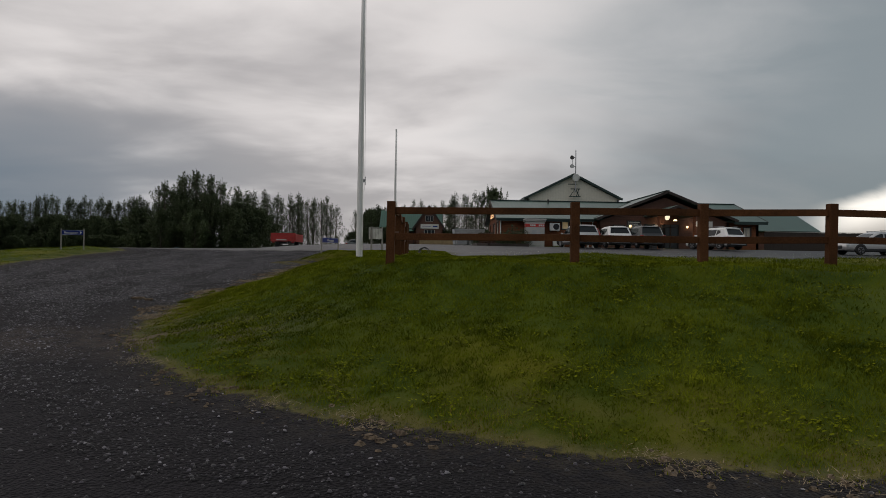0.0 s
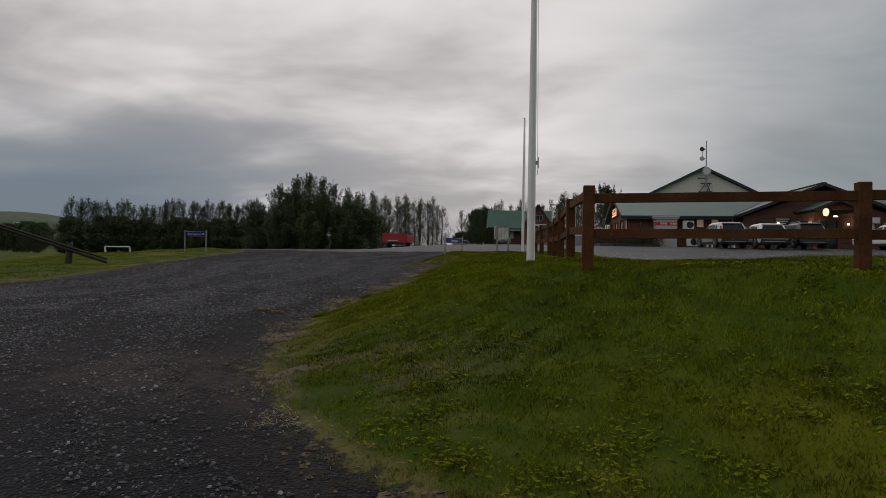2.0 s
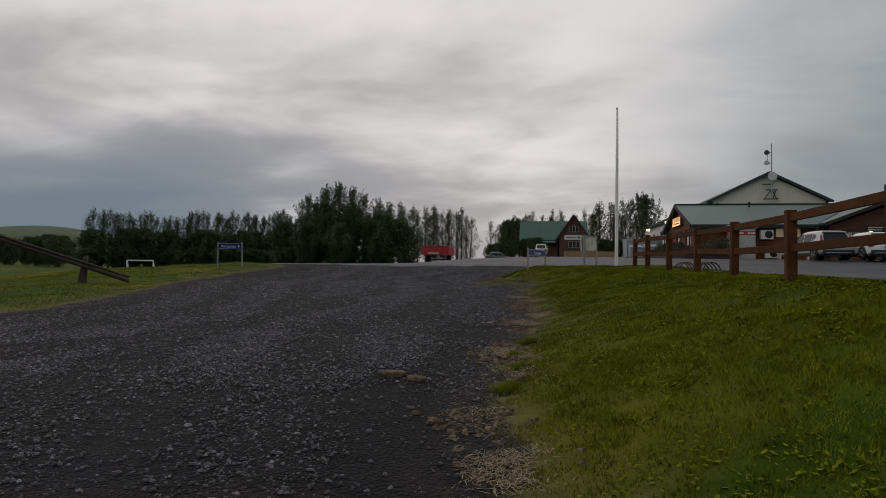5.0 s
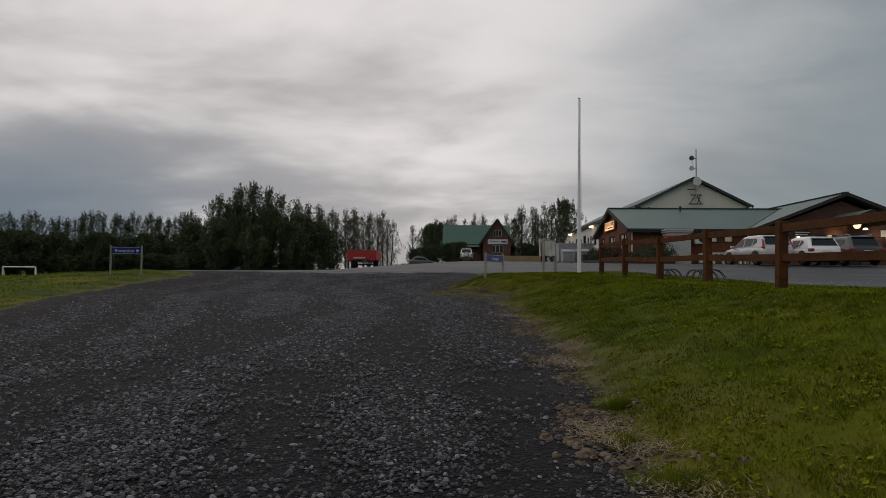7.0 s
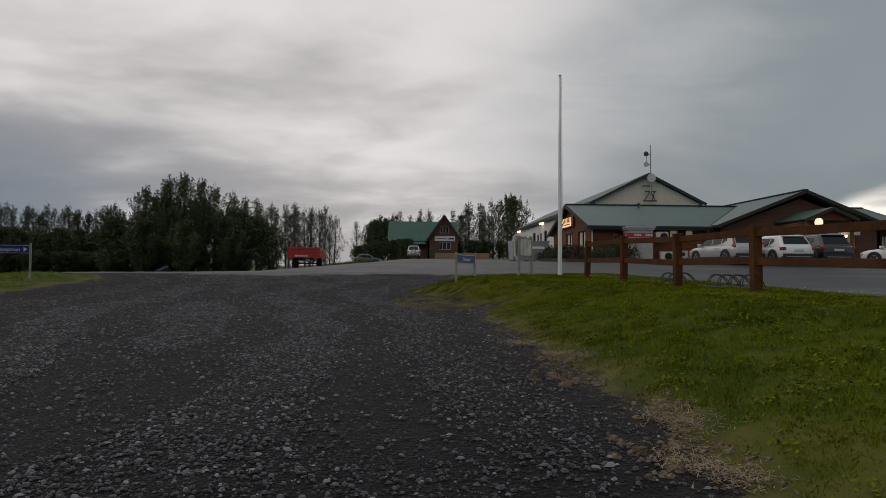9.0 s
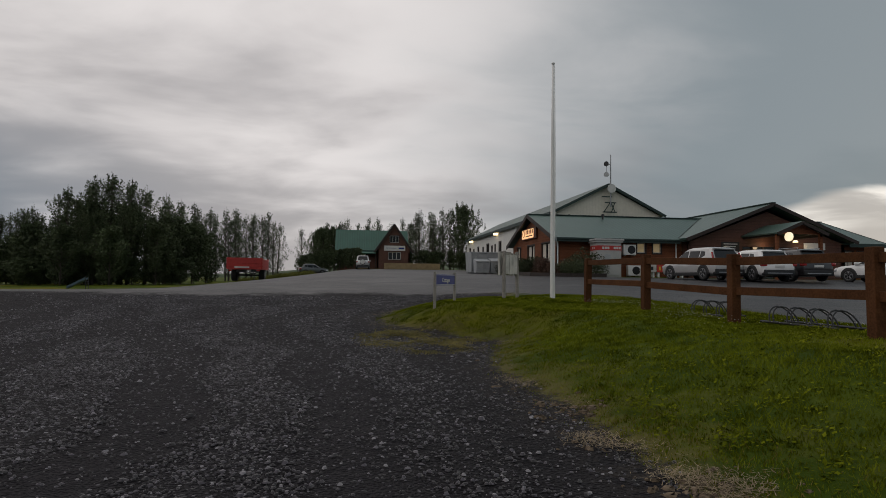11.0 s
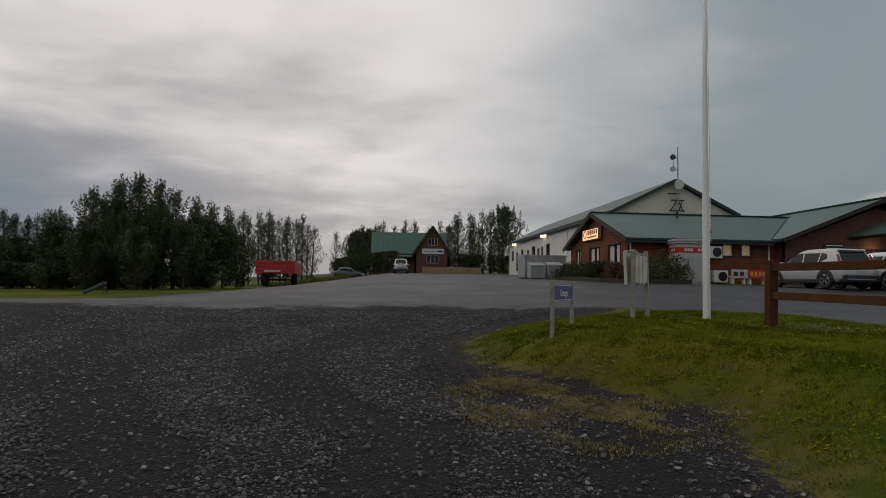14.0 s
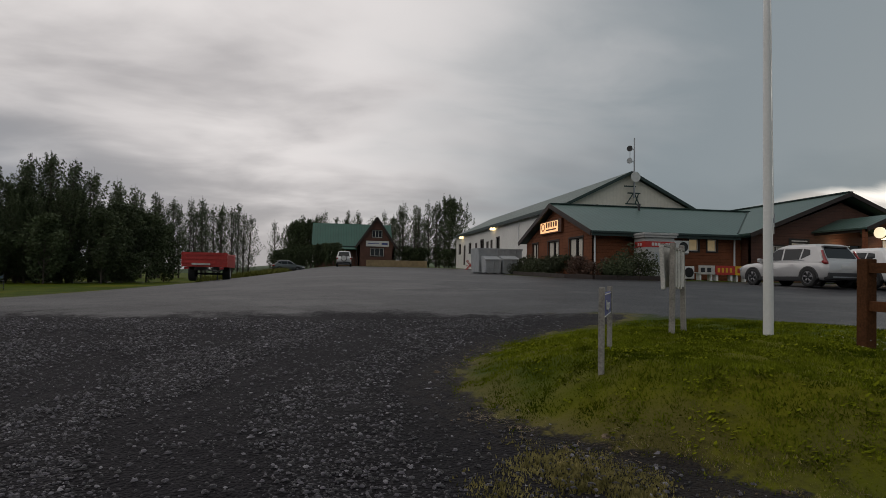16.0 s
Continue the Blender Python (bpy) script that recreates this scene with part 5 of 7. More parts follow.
def heat_pump(x, y, z, label):
    h = thing("heat_pump", (x, y, z), label, "heat pump", "heat pumps")
    bm = bmesh.new()
    box(bm, x - 0.44, x + 0.44, y - 0.16, y + 0.16, z, z + 0.68, 0.02)
    part("casing", bm, M["white_paint"], h)
    bm = bmesh.new()
    tube(bm, (x + 0.12, y - 0.175, z + 0.34), (x + 0.12, y - 0.162, z + 0.34), 0.27, n=24)
    g = part("fan_grille", bm, M["black"], h)
    for r in (0.09, 0.17, 0.25):
        bm = bmesh.new()
        loft(bm, [[(x + 0.12 + (r + e) * math.cos(a), y - 0.18 + d, z + 0.34 + (r + e) * math.sin(a)) for e, d in ((0.004, 0), (0, 0.004), (-0.004, 0), (0, -0.004))] for a in [2 * math.pi * k / 24 for k in range(25)]], cap=False)
        part("guard_ring", bm, M["rubber"], g)
    for s in (-0.34, 0.30):
        bm = bmesh.new()
        box(bm, x + s, x + s + 0.05, y - 0.18, 55.7, z - 0.06, z - 0.005)
        part("bracket", bm, M["steel"], h)


heat_pump(10.65, 55.35, gz(11, 55.4) + 1.48, "white wall-hung heat pump with round black fan")
heat_pump(10.95, 55.30, gz(11, 55.4) + 0.10, "white floor-level heat pump with round black fan")


def banner_bench(x, y, w, mat, bars, label):
    z = gz(x, y)
    b = thing("bench", (x, y, z), label, "bench", "benches by the lodge wall")
    bm = bmesh.new()
    box(bm, x, x + w, y, y + 0.42, z + 0.40, z + 0.45, 0.01)
    part("seat", bm, M["white_paint"], b)
    bm = bmesh.new()
    box(bm, x, x + w, y - 0.03, y, z + 0.34, z + 0.82, 0.008)
    bk = part("banner_board", bm, M[mat], b, "coloured advertising board")
    for k in range(bars):
        bm = bmesh.new()
        box(bm, x + 0.12 + k * (w - 0.2) / bars, x + 0.08 + (k + 0.75) * (w - 0.2) / bars, y - 0.036, y - 0.031, z + 0.46, z + 0.70)
        part("letter_bar", bm, M["sign_yellow" if mat == "sign_red" else "black" if mat == "old_board" else "sign_red"], bk)
    for dx in (0.1, w - 0.2):
        bm = bmesh.new()
        box(bm, x + dx, x + dx + 0.1, y + 0.04, y + 0.36, z - 0.05, z + 0.40, 0.01)
        part("leg", bm, M["white_paint"], b)


banner_bench(11.15, 54.4, 0.95, "old_board", 2, "white bench with small poster board by the lodge")
banner_bench(12.15, 54.4, 1.15, "sign_red", 4, "bench with red advertising board by the lodge")
banner_bench(13.32, 54.4, 0.8, "sign_yellow", 2, "bench with yellow advertising board by the lodge")


def leaf_cloud(rng, centers, radii, count, size, squash=1.0):
    """Leaf clumps as small bent quads spread in and on a set of balls."""
    centers, radii = np.asarray(centers, float), np.asarray(radii, float)
    pick = rng.choice(len(centers), count, p=radii ** 2 / (radii ** 2).sum())
    d = rng.normal(size=(count, 3))
    d /= np.linalg.norm(d, axis=1)[:, None]
    r = radii[pick] * (0.55 + 0.5 * rng.random(count) ** 0.6)
    c = centers[pick] + d * r[:, None] * np.array([1, 1, squash])
    u = rng.normal(size=(count, 3))
    u /= np.linalg.norm(u, axis=1)[:, None]
    v = np.cross(u, rng.normal(size=(count, 3)))
    v /= np.linalg.norm(v, axis=1)[:, None]
    s = size * (0.6 + 0.8 * rng.random(count))[:, None]
    p = np.stack([c - u * s, c + v * s * 0.9, c + u * s * 0.9], 1).reshape(-1, 3)
    return p, np.arange(count * 3).reshape(-1, 3)


def shrub(rng, x, y, r, h, mat, label):
    z = gz(x, y)
    s = thing("shrub", (x, y, z), label, "shrub", "garden shrubs by the lodge")
    bm = bmesh.new()
    for k in range(6):
        a = k * 1.05
        tube(bm, (x + 0.05 * math.cos(a), y + 0.05 * math.sin(a), z - 0.1), (x + r * 0.5 * math.cos(a), y + r * 0.5 * math.sin(a), z + h * 0.6), 0.025, 0.008, n=5)
    part("stems", bm, M["bark"], s)
    n = 16
    cs = [(x + rng.normal(0, r * 0.55), y + rng.normal(0, r * 0.55), z + h * rng.uniform(0.15, 0.85)) for _ in range(n)]
    p, f = leaf_cloud(rng, cs, rng.uniform(0.22, 0.55, n) * r, 3000, 0.06)
    p[:, 2] = np.maximum(p[:, 2], z + 0.02)
    ob = new("foliage", soup("foliage", p, f, M[mat]))
    ob.parent = s
    ob.matrix_parent_inverse = s.matrix_basis.inverted()


rs = np.random.default_rng(11)
for x, y, r, h, mt_, lb in ((4.9, 64.6, 0.8, 0.9, "leaf_bush", "low green shrub under the gable windows"), (4.8, 62.6, 0.9, 1.1, "leaf_bush", "round green shrub under the gable windows"),
                            (4.7, 60.4, 1.0, 1.05, "leaf_bush", "leafy shrub under the gable windows"), (4.8, 58.2, 0.9, 1.1, "leaf_bush", "grey-green shrub under the gable windows"),
                            (4.9, 54.9, 1.0, 1.15, "leaf_red", "russet shrub at the lodge corner"), (6.5, 54.0, 1.0, 1.2, "leaf_bush", "green shrub beside the kiosk"),
                            (7.3, 53.6, 1.0, 1.6, "leaf_bush", "tall green shrub beside the kiosk"), (6.0, 53.4, 0.7, 0.7, "leaf_bush", "low shrub at the planting bed edge")):
    shrub(rs, x, y, r, h, mt_, lb)


def kerb(points, label):
    x, y = points[0]
    k = thing("bed_kerb", (x, y, gz(x, y)), label, "kerb")
    for (ax, ay), (cx, cy) in zip(points, points[1:]):
        n = max(1, int(math.hypot(cx - ax, cy - ay) / 1.0))
        for i in range(n):
            p0 = Vector((ax + (cx - ax) * i / n, ay + (cy - ay) * i / n, 0))
            p1 = Vector((ax + (cx - ax) * (i + 0.97) / n, ay + (cy - ay) * (i + 0.97) / n, 0))
            p0.z, p1.z = gz(p0.x, p0.y) + 0.06, gz(p1.x, p1.y) + 0.06
            bm = bmesh.new()
            q = (p1 - p0).to_track_quat("X", "Z").to_matrix().to_4x4()
            box(bm, 0, (p1 - p0).length, -0.09, 0.09, -0.2, 0.16, 0.015, Matrix.Translation(p0) @ q)
            part("kerb_stone", bm, M["dark_wood"], k)


kerb([(3.9, 64.0), (3.7, 54.3), (4.6, 52.9), (8.0, 52.7)], "dark timber edging round the planting bed")


def container(name, x, y, w, d, h, yaw, label, lid=True):
    z = gz(x, y)
    m = pose(x, y, z, 0, 0, yaw)
    c = thing(name, m, label, "waste container", "grey waste containers")
    bm = bmesh.new()
    vs = box(bm, -w / 2, w / 2, -d / 2, d / 2, 0.08, h, 0.02)
    for v in bm.verts:
        if v.co.z < 0.3:
            v.co.y *= 0.86
            v.co.x *= 0.96
    bmesh.ops.transform(bm, matrix=m, verts=bm.verts)
    part("body", bm, M["bin_grey"], c)
    bm = bmesh.new()
    n = int(w / 0.45)
    for k in range(n + 1):
        u = -w / 2 + 0.06 + k * (w - 0.12) / n
        box(bm, u - 0.03, u + 0.03, -d / 2 - 0.04, -d / 2 + 0.02, 0.25, h - 0.05, 0.005, m)
    box(bm, -w / 2 - 0.03, w / 2 + 0.03, -d / 2 - 0.05, -d / 2 + 0.02, h - 0.1, h, 0.01, m)
    part("ribs", bm, M["bin_grey"], c)
    if lid:
        bm = bmesh.new()
        prism(bm, [m @ Vector(p) for p in ((-w / 2, -d / 2, h), (-w / 2, d / 2, h), (-w / 2, d / 2, h + 0.22))], m.to_3x3() @ Vector((w, 0, 0)))
        part("lid", bm, M["bin_grey"], c, "grey sloping lid")
    for sx in (-1, 1):
        bm = bmesh.new()
        box(bm, sx * (w / 2 - 0.25) - 0.06, sx * (w / 2 - 0.25) + 0.06, -d / 2, d / 2, 0, 0.085, 0, m)
        part("foot", bm, M["steel"], c)


container("skip_container", 3.55, 67.3, 3.3, 1.7, 1.75, 6, "large grey ribbed steel waste container", False)
container("wheeled_bin", 2.75, 65.6, 1.15, 0.85, 1.0, 6, "low grey waste bin before the container")
container("wheeled_bin", 4.05, 65.7, 1.25, 0.85, 1.05, 6, "grey waste bin with sloping lid before the container")


def trestle(x, y):
    z = gz(x, y)
    t = thing("trestle", (x, y, z), "small red wooden trestle standing beside the barn wall", "trestle")
    for yy in (y, y + 0.7):
        for s in (-1, 1):
            bm = bmesh.new()
            tube(bm, (x - 0.5 * s, yy, z - 0.02), (x + 0.45 * s, yy, z + 1.05), 0.045, n=8)
            part("leg", bm, M["trailer_red"], t)
    for k, zz in enumerate((0.45, 1.02)):
        bm = bmesh.new()
        tube(bm, (x - 0.42 + 0.1 * k, y - 0.1, z + zz), (x - 0.42 + 0.1 * k, y + 0.8, z + zz), 0.045, n=8)
        part("crossbar", bm, M["trailer_red"], t)


trestle(7.9, 94.0)


# ---------- vehicles ----------
def section(x, half, z0, z1, belly=0.12):
    """A rounded cross-section of a car body at x."""
    r = min(0.10, (z1 - z0) / 3)
    pts = [(half * 0.90, z0), (half * 0.985, z0 + belly), (half, z0 + (z1 - z0) * 0.5), (half * 0.985, z1 - r), (half * 0.90, z1)]
    return [(x, y, z) for y, z in pts] + [(x, -y, z) for y, z in reversed(pts)]


def car(name, at, yaw, paint, label, L=4.55, W=1.82, H=1.66, kind="suv", rails=True, lamp="tall"):
    """A parked car; nose along +x in its own frame."""
    m = pose(at[0], at[1], gz(at[0], at[1]), 0, 0, yaw)
    c = thing(name, m, label, "car", "parked cars")
    hl, hw = L / 2, W / 2
    belt, sill = H * 0.61, 0.26
    low = kind == "wagon"
    st = [(-hl, 0.86, sill + 0.22, belt - 0.16), (-hl + 0.08, 0.93, sill + 0.06, belt - 0.03), (-hl + 0.5, 0.985, sill, belt), (-0.6, 1.0, sill - 0.02, belt), (hl * 0.30, 1.0, sill - 0.02, belt - 0.02),
          (hl * 0.52, 0.99, sill, belt - 0.04), (hl * 0.80, 0.96, sill, belt - 0.10), (hl - 0.09, 0.89, sill + 0.04, belt - 0.19), (hl, 0.78, sill + 0.12, belt - 0.32)]

    def P(bm, nm, mat, parent=c, lb="", smooth=True):
        bmesh.ops.transform(bm, matrix=m, verts=bm.verts)
        return part(nm, bm, mat, parent, lb, smooth)

    bm = bmesh.new()
    loft(bm, [section(x, hw * k, a, b_) for x, k, a, b_ in st])
    bmesh.ops.subdivide_edges(bm, edges=bm.edges, cuts=1, smooth=0.25)
    body = P(bm, "body", paint)
    # greenhouse: a painted shell with the panes set into it
    rear_top, rear_bot = -hl + (0.50 if not low else 0.75), -hl + 0.10
    f_bot, f_top = hl * 0.52, hl * 0.10
    zb, zt, zr = belt - 0.05, H - 0.10, H + 0.02

    def lean(z):
        """Rear edge, front edge and half width of the shell at a height."""
        t = (z - zb) / (zt - zb)
        return rear_bot + (rear_top - rear_bot) * t, f_bot + (f_top - f_bot) * t, hw * (0.95 - 0.14 * t)

    def ring(z, x0, x1, w):
        return [(x0, w * 0.88, z), (x0 + 0.13, w, z), (x1 - 0.16, w, z), (x1, w * 0.84, z), (x1, -w * 0.84, z), (x1 - 0.16, -w, z), (x0 + 0.13, -w, z), (x0, -w * 0.88, z)]
    bm = bmesh.new()
    loft(bm, [ring(zb, *lean(zb)), ring(zt, *lean(zt)), ring(zt + 0.05, rear_top + 0.04, f_top - 0.10, hw * 0.76), ring(zr - 0.01, rear_top + 0.22, f_top - 0.32, hw * 0.66), ring(zr, rear_top + 0.5, f_top - 0.6, hw * 0.45)])
    shell = P(bm, "cabin", paint, c, smooth=False)
    for name_, edge, k_, z_lo, z_hi, w_ in (("rear_window", 0, -1, zb + 0.15, zt - 0.03, 0.82), ("windscreen", 1, 1, zb + 0.06, zt - 0.02, 0.78)):
        bm = bmesh.new()
        prism(bm, [(lean(z)[edge] + k_ * 0.003, y_ * lean(z)[2] * w_, z) for z, y_ in ((z_lo, -1), (z_lo, 1), ((z_lo + z_hi) / 2, 0.995), (z_hi, 0.93), (z_hi, -0.93), ((z_lo + z_hi) / 2, -0.995))], (k_ * 0.008, 0, 0))
        P(bm, name_, M["glass"], shell, "dark tinted pane", False)
    bm = bmesh.new()
    box(bm, rear_top - 0.10, rear_top + 0.16, -hw * 0.68, hw * 0.68, zt + 0.01, zt + 0.05, 0.012)
    P(bm, "roof_spoiler", paint, shell)
    for s in (-1, 1):
        b0, t0 = zb + 0.085, zt - 0.055
        qx = rear_bot + (0.62 if kind == "suv" else 0.45)
        panes = [[(f_bot - 0.36, b0), (-0.10, b0), (-0.14, t0), (f_top - 0.14, t0), (f_top + 0.05, t0 - 0.08)],
                 [(-0.19, b0), (qx + 0.62, b0 + 0.02), (qx + 0.52, t0 - 0.02), (-0.22, t0)],
                 [(qx + 0.54, b0 + 0.03), (qx + 0.12, b0 + 0.20), (qx + 0.16, t0 - 0.06), (qx + 0.45, t0 - 0.02)]]
        for pn in panes:
            bm = bmesh.new()
            prism(bm, [(x_, s * (lean(z_)[2] + 0.002), z_) for x_, z_ in pn], (0, s * 0.006, 0))
            P(bm, "side_window", M["glass"], shell, "dark tinted pane", False)
        bm = bmesh.new()
        prism(bm, [(f_bot - 0.33, s * (lean(b0)[2] + 0.002), b0 - 0.035), (qx + 0.3, s * (lean(b0)[2] + 0.002), b0 - 0.035), (qx + 0.4, s * (lean(b0)[2] + 0.002), b0 - 0.010), (f_bot - 0.36, s * (lean(b0)[2] + 0.002), b0 - 0.010)], (0, s * 0.014, 0))
        P(bm, "window_trim", M["steel"], shell, smooth=False)
        bm = bmesh.new()
        box(bm, -hl + 1.15, hl - 1.25, s * hw * 0.955 - 0.03, s * hw * 0.955 + 0.05, sill - 0.04, sill + 0.14, 0.02)
        P(bm, "sill_trim", M["black"], body)
        for xx in (-hl + 1.55, 0.25):
            bm = bmesh.new()
            box(bm, xx, xx + 0.18, s * (hw + 0.005) - 0.012, s * (hw + 0.005) + 0.012, belt - 0.16, belt - 0.13, 0.004)
            P(bm, "door_handle", paint, body)
        if rails:
            bm = bmesh.new()
            tube(bm, (rear_top + 0.2, s * hw * 0.66, zr + 0.05), (f_top - 0.3, s * hw * 0.66, zr + 0.05), 0.02, n=8)
            for xx in (rear_top + 0.25, f_top - 0.35):
                tube(bm, (xx, s * hw * 0.66, zr - 0.04), (xx, s * hw * 0.66, zr + 0.05), 0.02, n=6)
            P(bm, "roof_rail", M["steel"], c)
        bm = bmesh.new()
        box(bm, f_bot - 0.35, f_bot - 0.20, s * (hw + 0.04) - 0.09, s * (hw + 0.04) + 0.09, belt - 0.02, belt + 0.13, 0.03)
        P(bm, "mirror", paint, c)
        # lamps
        bm = bmesh.new()
        if lamp == "tall":
            loft(bm, [[(-hl + 0.01 + dx, s * (hw * w_ - 0.07), z), (-hl + 0.04 + dx, s * (hw * w_ + 0.012), z), (-hl + 0.06 + dx + fw, s * (hw * w_ + 0.010), z), (-hl + 0.06 + dx + fw, s * (hw * w_ - 0.08), z)]
                      for dx, w_, z, fw in ((0.02, 0.965, belt - 0.13, 0.08), (0.02, 0.97, belt - 0.06, 0.20), (0.08, 0.965, belt + 0.03, 0.05), (0.19, 0.92, belt + 0.18, 0.02), (0.31, 0.875, belt + 0.40, 0.01))])
        else:
            box(bm, -hl - 0.012, -hl + 0.24, s * hw * 0.88 - 0.13, s * hw * 0.88 + 0.09, belt - 0.22, belt - 0.06, 0.02)
        P(bm, "tail_lamp", M["tail_red"], c, "red tail lamp")
        bm = bmesh.new()
        box(bm, hl - 0.42, hl - 0.06, s * hw * 0.80 - 0.15, s * hw * 0.80 + 0.10, belt - 0.40, belt - 0.24, 0.03)
        P(bm, "headlamp", M["head_clear"], c, "clear headlamp")
    # dark lower trim, bumper bar, number plate
    bm = bmesh.new()
    box(bm, -hl - 0.015, -hl + 0.25, -hw * 0.90, hw * 0.90, sill + 0.02, sill + 0.30, 0.04)
    P(bm, "rear_bumper", M["black"], body, "dark lower bumper")
    bm = bmesh.new()
    box(bm, -hl - 0.03, -hl + 0.05, -hw * 0.72, hw * 0.72, sill + 0.10, sill + 0.15, 0.01)
    P(bm, "bumper_strip", M["steel"], body)
    bm = bmesh.new()
    box(bm, -hl - 0.02, -hl + 0.03, -0.26, 0.26, belt - 0.30, belt - 0.18, 0.005)
    P(bm, "number_plate", M["sign_white"], body)
    bm = bmesh.new()
    box(bm, hl - 0.14, hl + 0.01, -hw * 0.55, hw * 0.55, sill + 0.12, sill + 0.34, 0.03)
    P(bm, "grille", M["black"], body)
    rw = 0.365 if not low else 0.31
    for x in (-hl + 0.86, hl - 0.93):
        for s in (-1, 1):
            # tyre and rim, with black pieces standing in for the shaded arch
            bm = bmesh.new()
            pr = [(rw * 0.62, 0.0), (rw * 0.95, 0.0), (rw, 0.03), (rw, 0.17), (rw * 0.95, 0.20), (rw * 0.62, 0.20)]
            loft(bm, [[(x + r * math.cos(a), s * (hw - 0.175 + w_), rw + r * math.sin(a)) for r, w_ in pr] for a in [2 * math.pi * k / 24 for k in range(25)]], cap=False)
            wheel = P(bm, "wheel", M["rubber"], c, "black tyre with alloy rim")
            bm = bmesh.new()
            for k in range(5):
                a = 2 * math.pi * k / 5 + 0.3
                for da in (-0.13, 0.13):
                    tube(bm, (x + 0.05 * math.cos(a), s * (hw + 0.008), rw + 0.05 * math.sin(a)), (x + rw * 0.62 * math.cos(a + da), s * (hw + 0.012), rw + rw * 0.62 * math.sin(a + da)), 0.022, n=6)
            ro = [(rw * 0.60, 0.17), (rw * 0.66, 0.17), (rw * 0.66, 0.22), (rw * 0.60, 0.22)]
            loft(bm, [[(x + r * math.cos(a), s * (hw - 0.19 + w_), rw + r * math.sin(a)) for r, w_ in ro] for a in [2 * math.pi * k / 24 for k in range(25)]], cap=False)
            P(bm, "rim", M["alloy"], wheel)
            # black disc behind the spokes stands in for the shade inside the wheel well
            bm = bmesh.new()
            tube(bm, (x, s * (hw - 0.14), rw), (x, s * (hw - 0.006), rw), rw * 0.62, n=20)
            P(bm, "wheel_well_shade", M["black"], wheel)
            # black band over the uncut body imitates the shaded gap round the tyre
            bm = bmesh.new()
            pr = [(rw - 0.03, 0.0), (rw + 0.075, 0.0), (rw + 0.075, 0.197), (rw - 0.03, 0.192)]
            loft(bm, [[(x + r * math.cos(a), s * (hw - 0.19 + w_), rw + r * math.sin(a)) for r, w_ in pr] for a in [-0.25 + (math.pi + 0.5) * k / 16 for k in range(17)]])
            P(bm, "arch_gap_shade", M["black"], body)
    return c


car("car", (10.85, 47.0), 96, M["paint_silver"], "silver compact SUV with tall red tail lamps, nose to lodge", L=4.6, W=1.88, H=1.66, rails=False)
car("car", (13.2, 46.2), 90, M["paint_white"], "white compact SUV, nose to lodge", H=1.56, rails=False, lamp="low")
car("car", (15.65, 46.6), 90, M["paint_dark"], "dark SUV parked nose to the lodge", H=1.64, lamp="low")
car("car", (20.9, 46.0), 108, M["paint_white"], "white SUV parked aslant before the lodge porch", H=1.60, lamp="low")
car("car", (28.2, 39.5), 182, M["paint_silver"], "silver estate car with roof rails in the yard", L=4.7, H=1.50, kind="wagon", lamp="low")
car("car", (-13.4, 107.0), 14, M["paint_grey"], "grey hatchback parked by the hedge", L=4.1, H=1.48, kind="wagon", rails=False, lamp="low")
car("car", (-6.4, 100.0), 88, M["paint_silver"], "silver off-roader with spare wheel seen from behind", L=4.0, W=1.75, H=1.78, lamp="low")


def spare_wheel(at, yaw, back):
    m = pose(at[0], at[1], gz(at[0], at[1]), 0, 0, yaw)
    s = thing("spare_wheel", m @ Matrix.Translation((-back, 0, 0.95)), "spare wheel in pale cover on the off-roader's tail", "wheel")
    bm = bmesh.new()
    tube(bm, (-back - 0.24, 0, 0.95), (-back - 0.02, 0, 0.95), 0.34, 0.36, n=24)
    bmesh.ops.transform(bm, matrix=m, verts=bm.verts)
    part("tyre", bm, M["rubber"], s)
    bm = bmesh.new()
    tube(bm, (-back - 0.262, 0, 0.95), (-back - 0.243, 0, 0.95), 0.27, 0.30, n=24)
    bmesh.ops.transform(bm, matrix=m, verts=bm.verts)
    part("cover", bm, M["sign_white"], s)


spare_wheel((-6.4, 100.0), 88, 2.0)


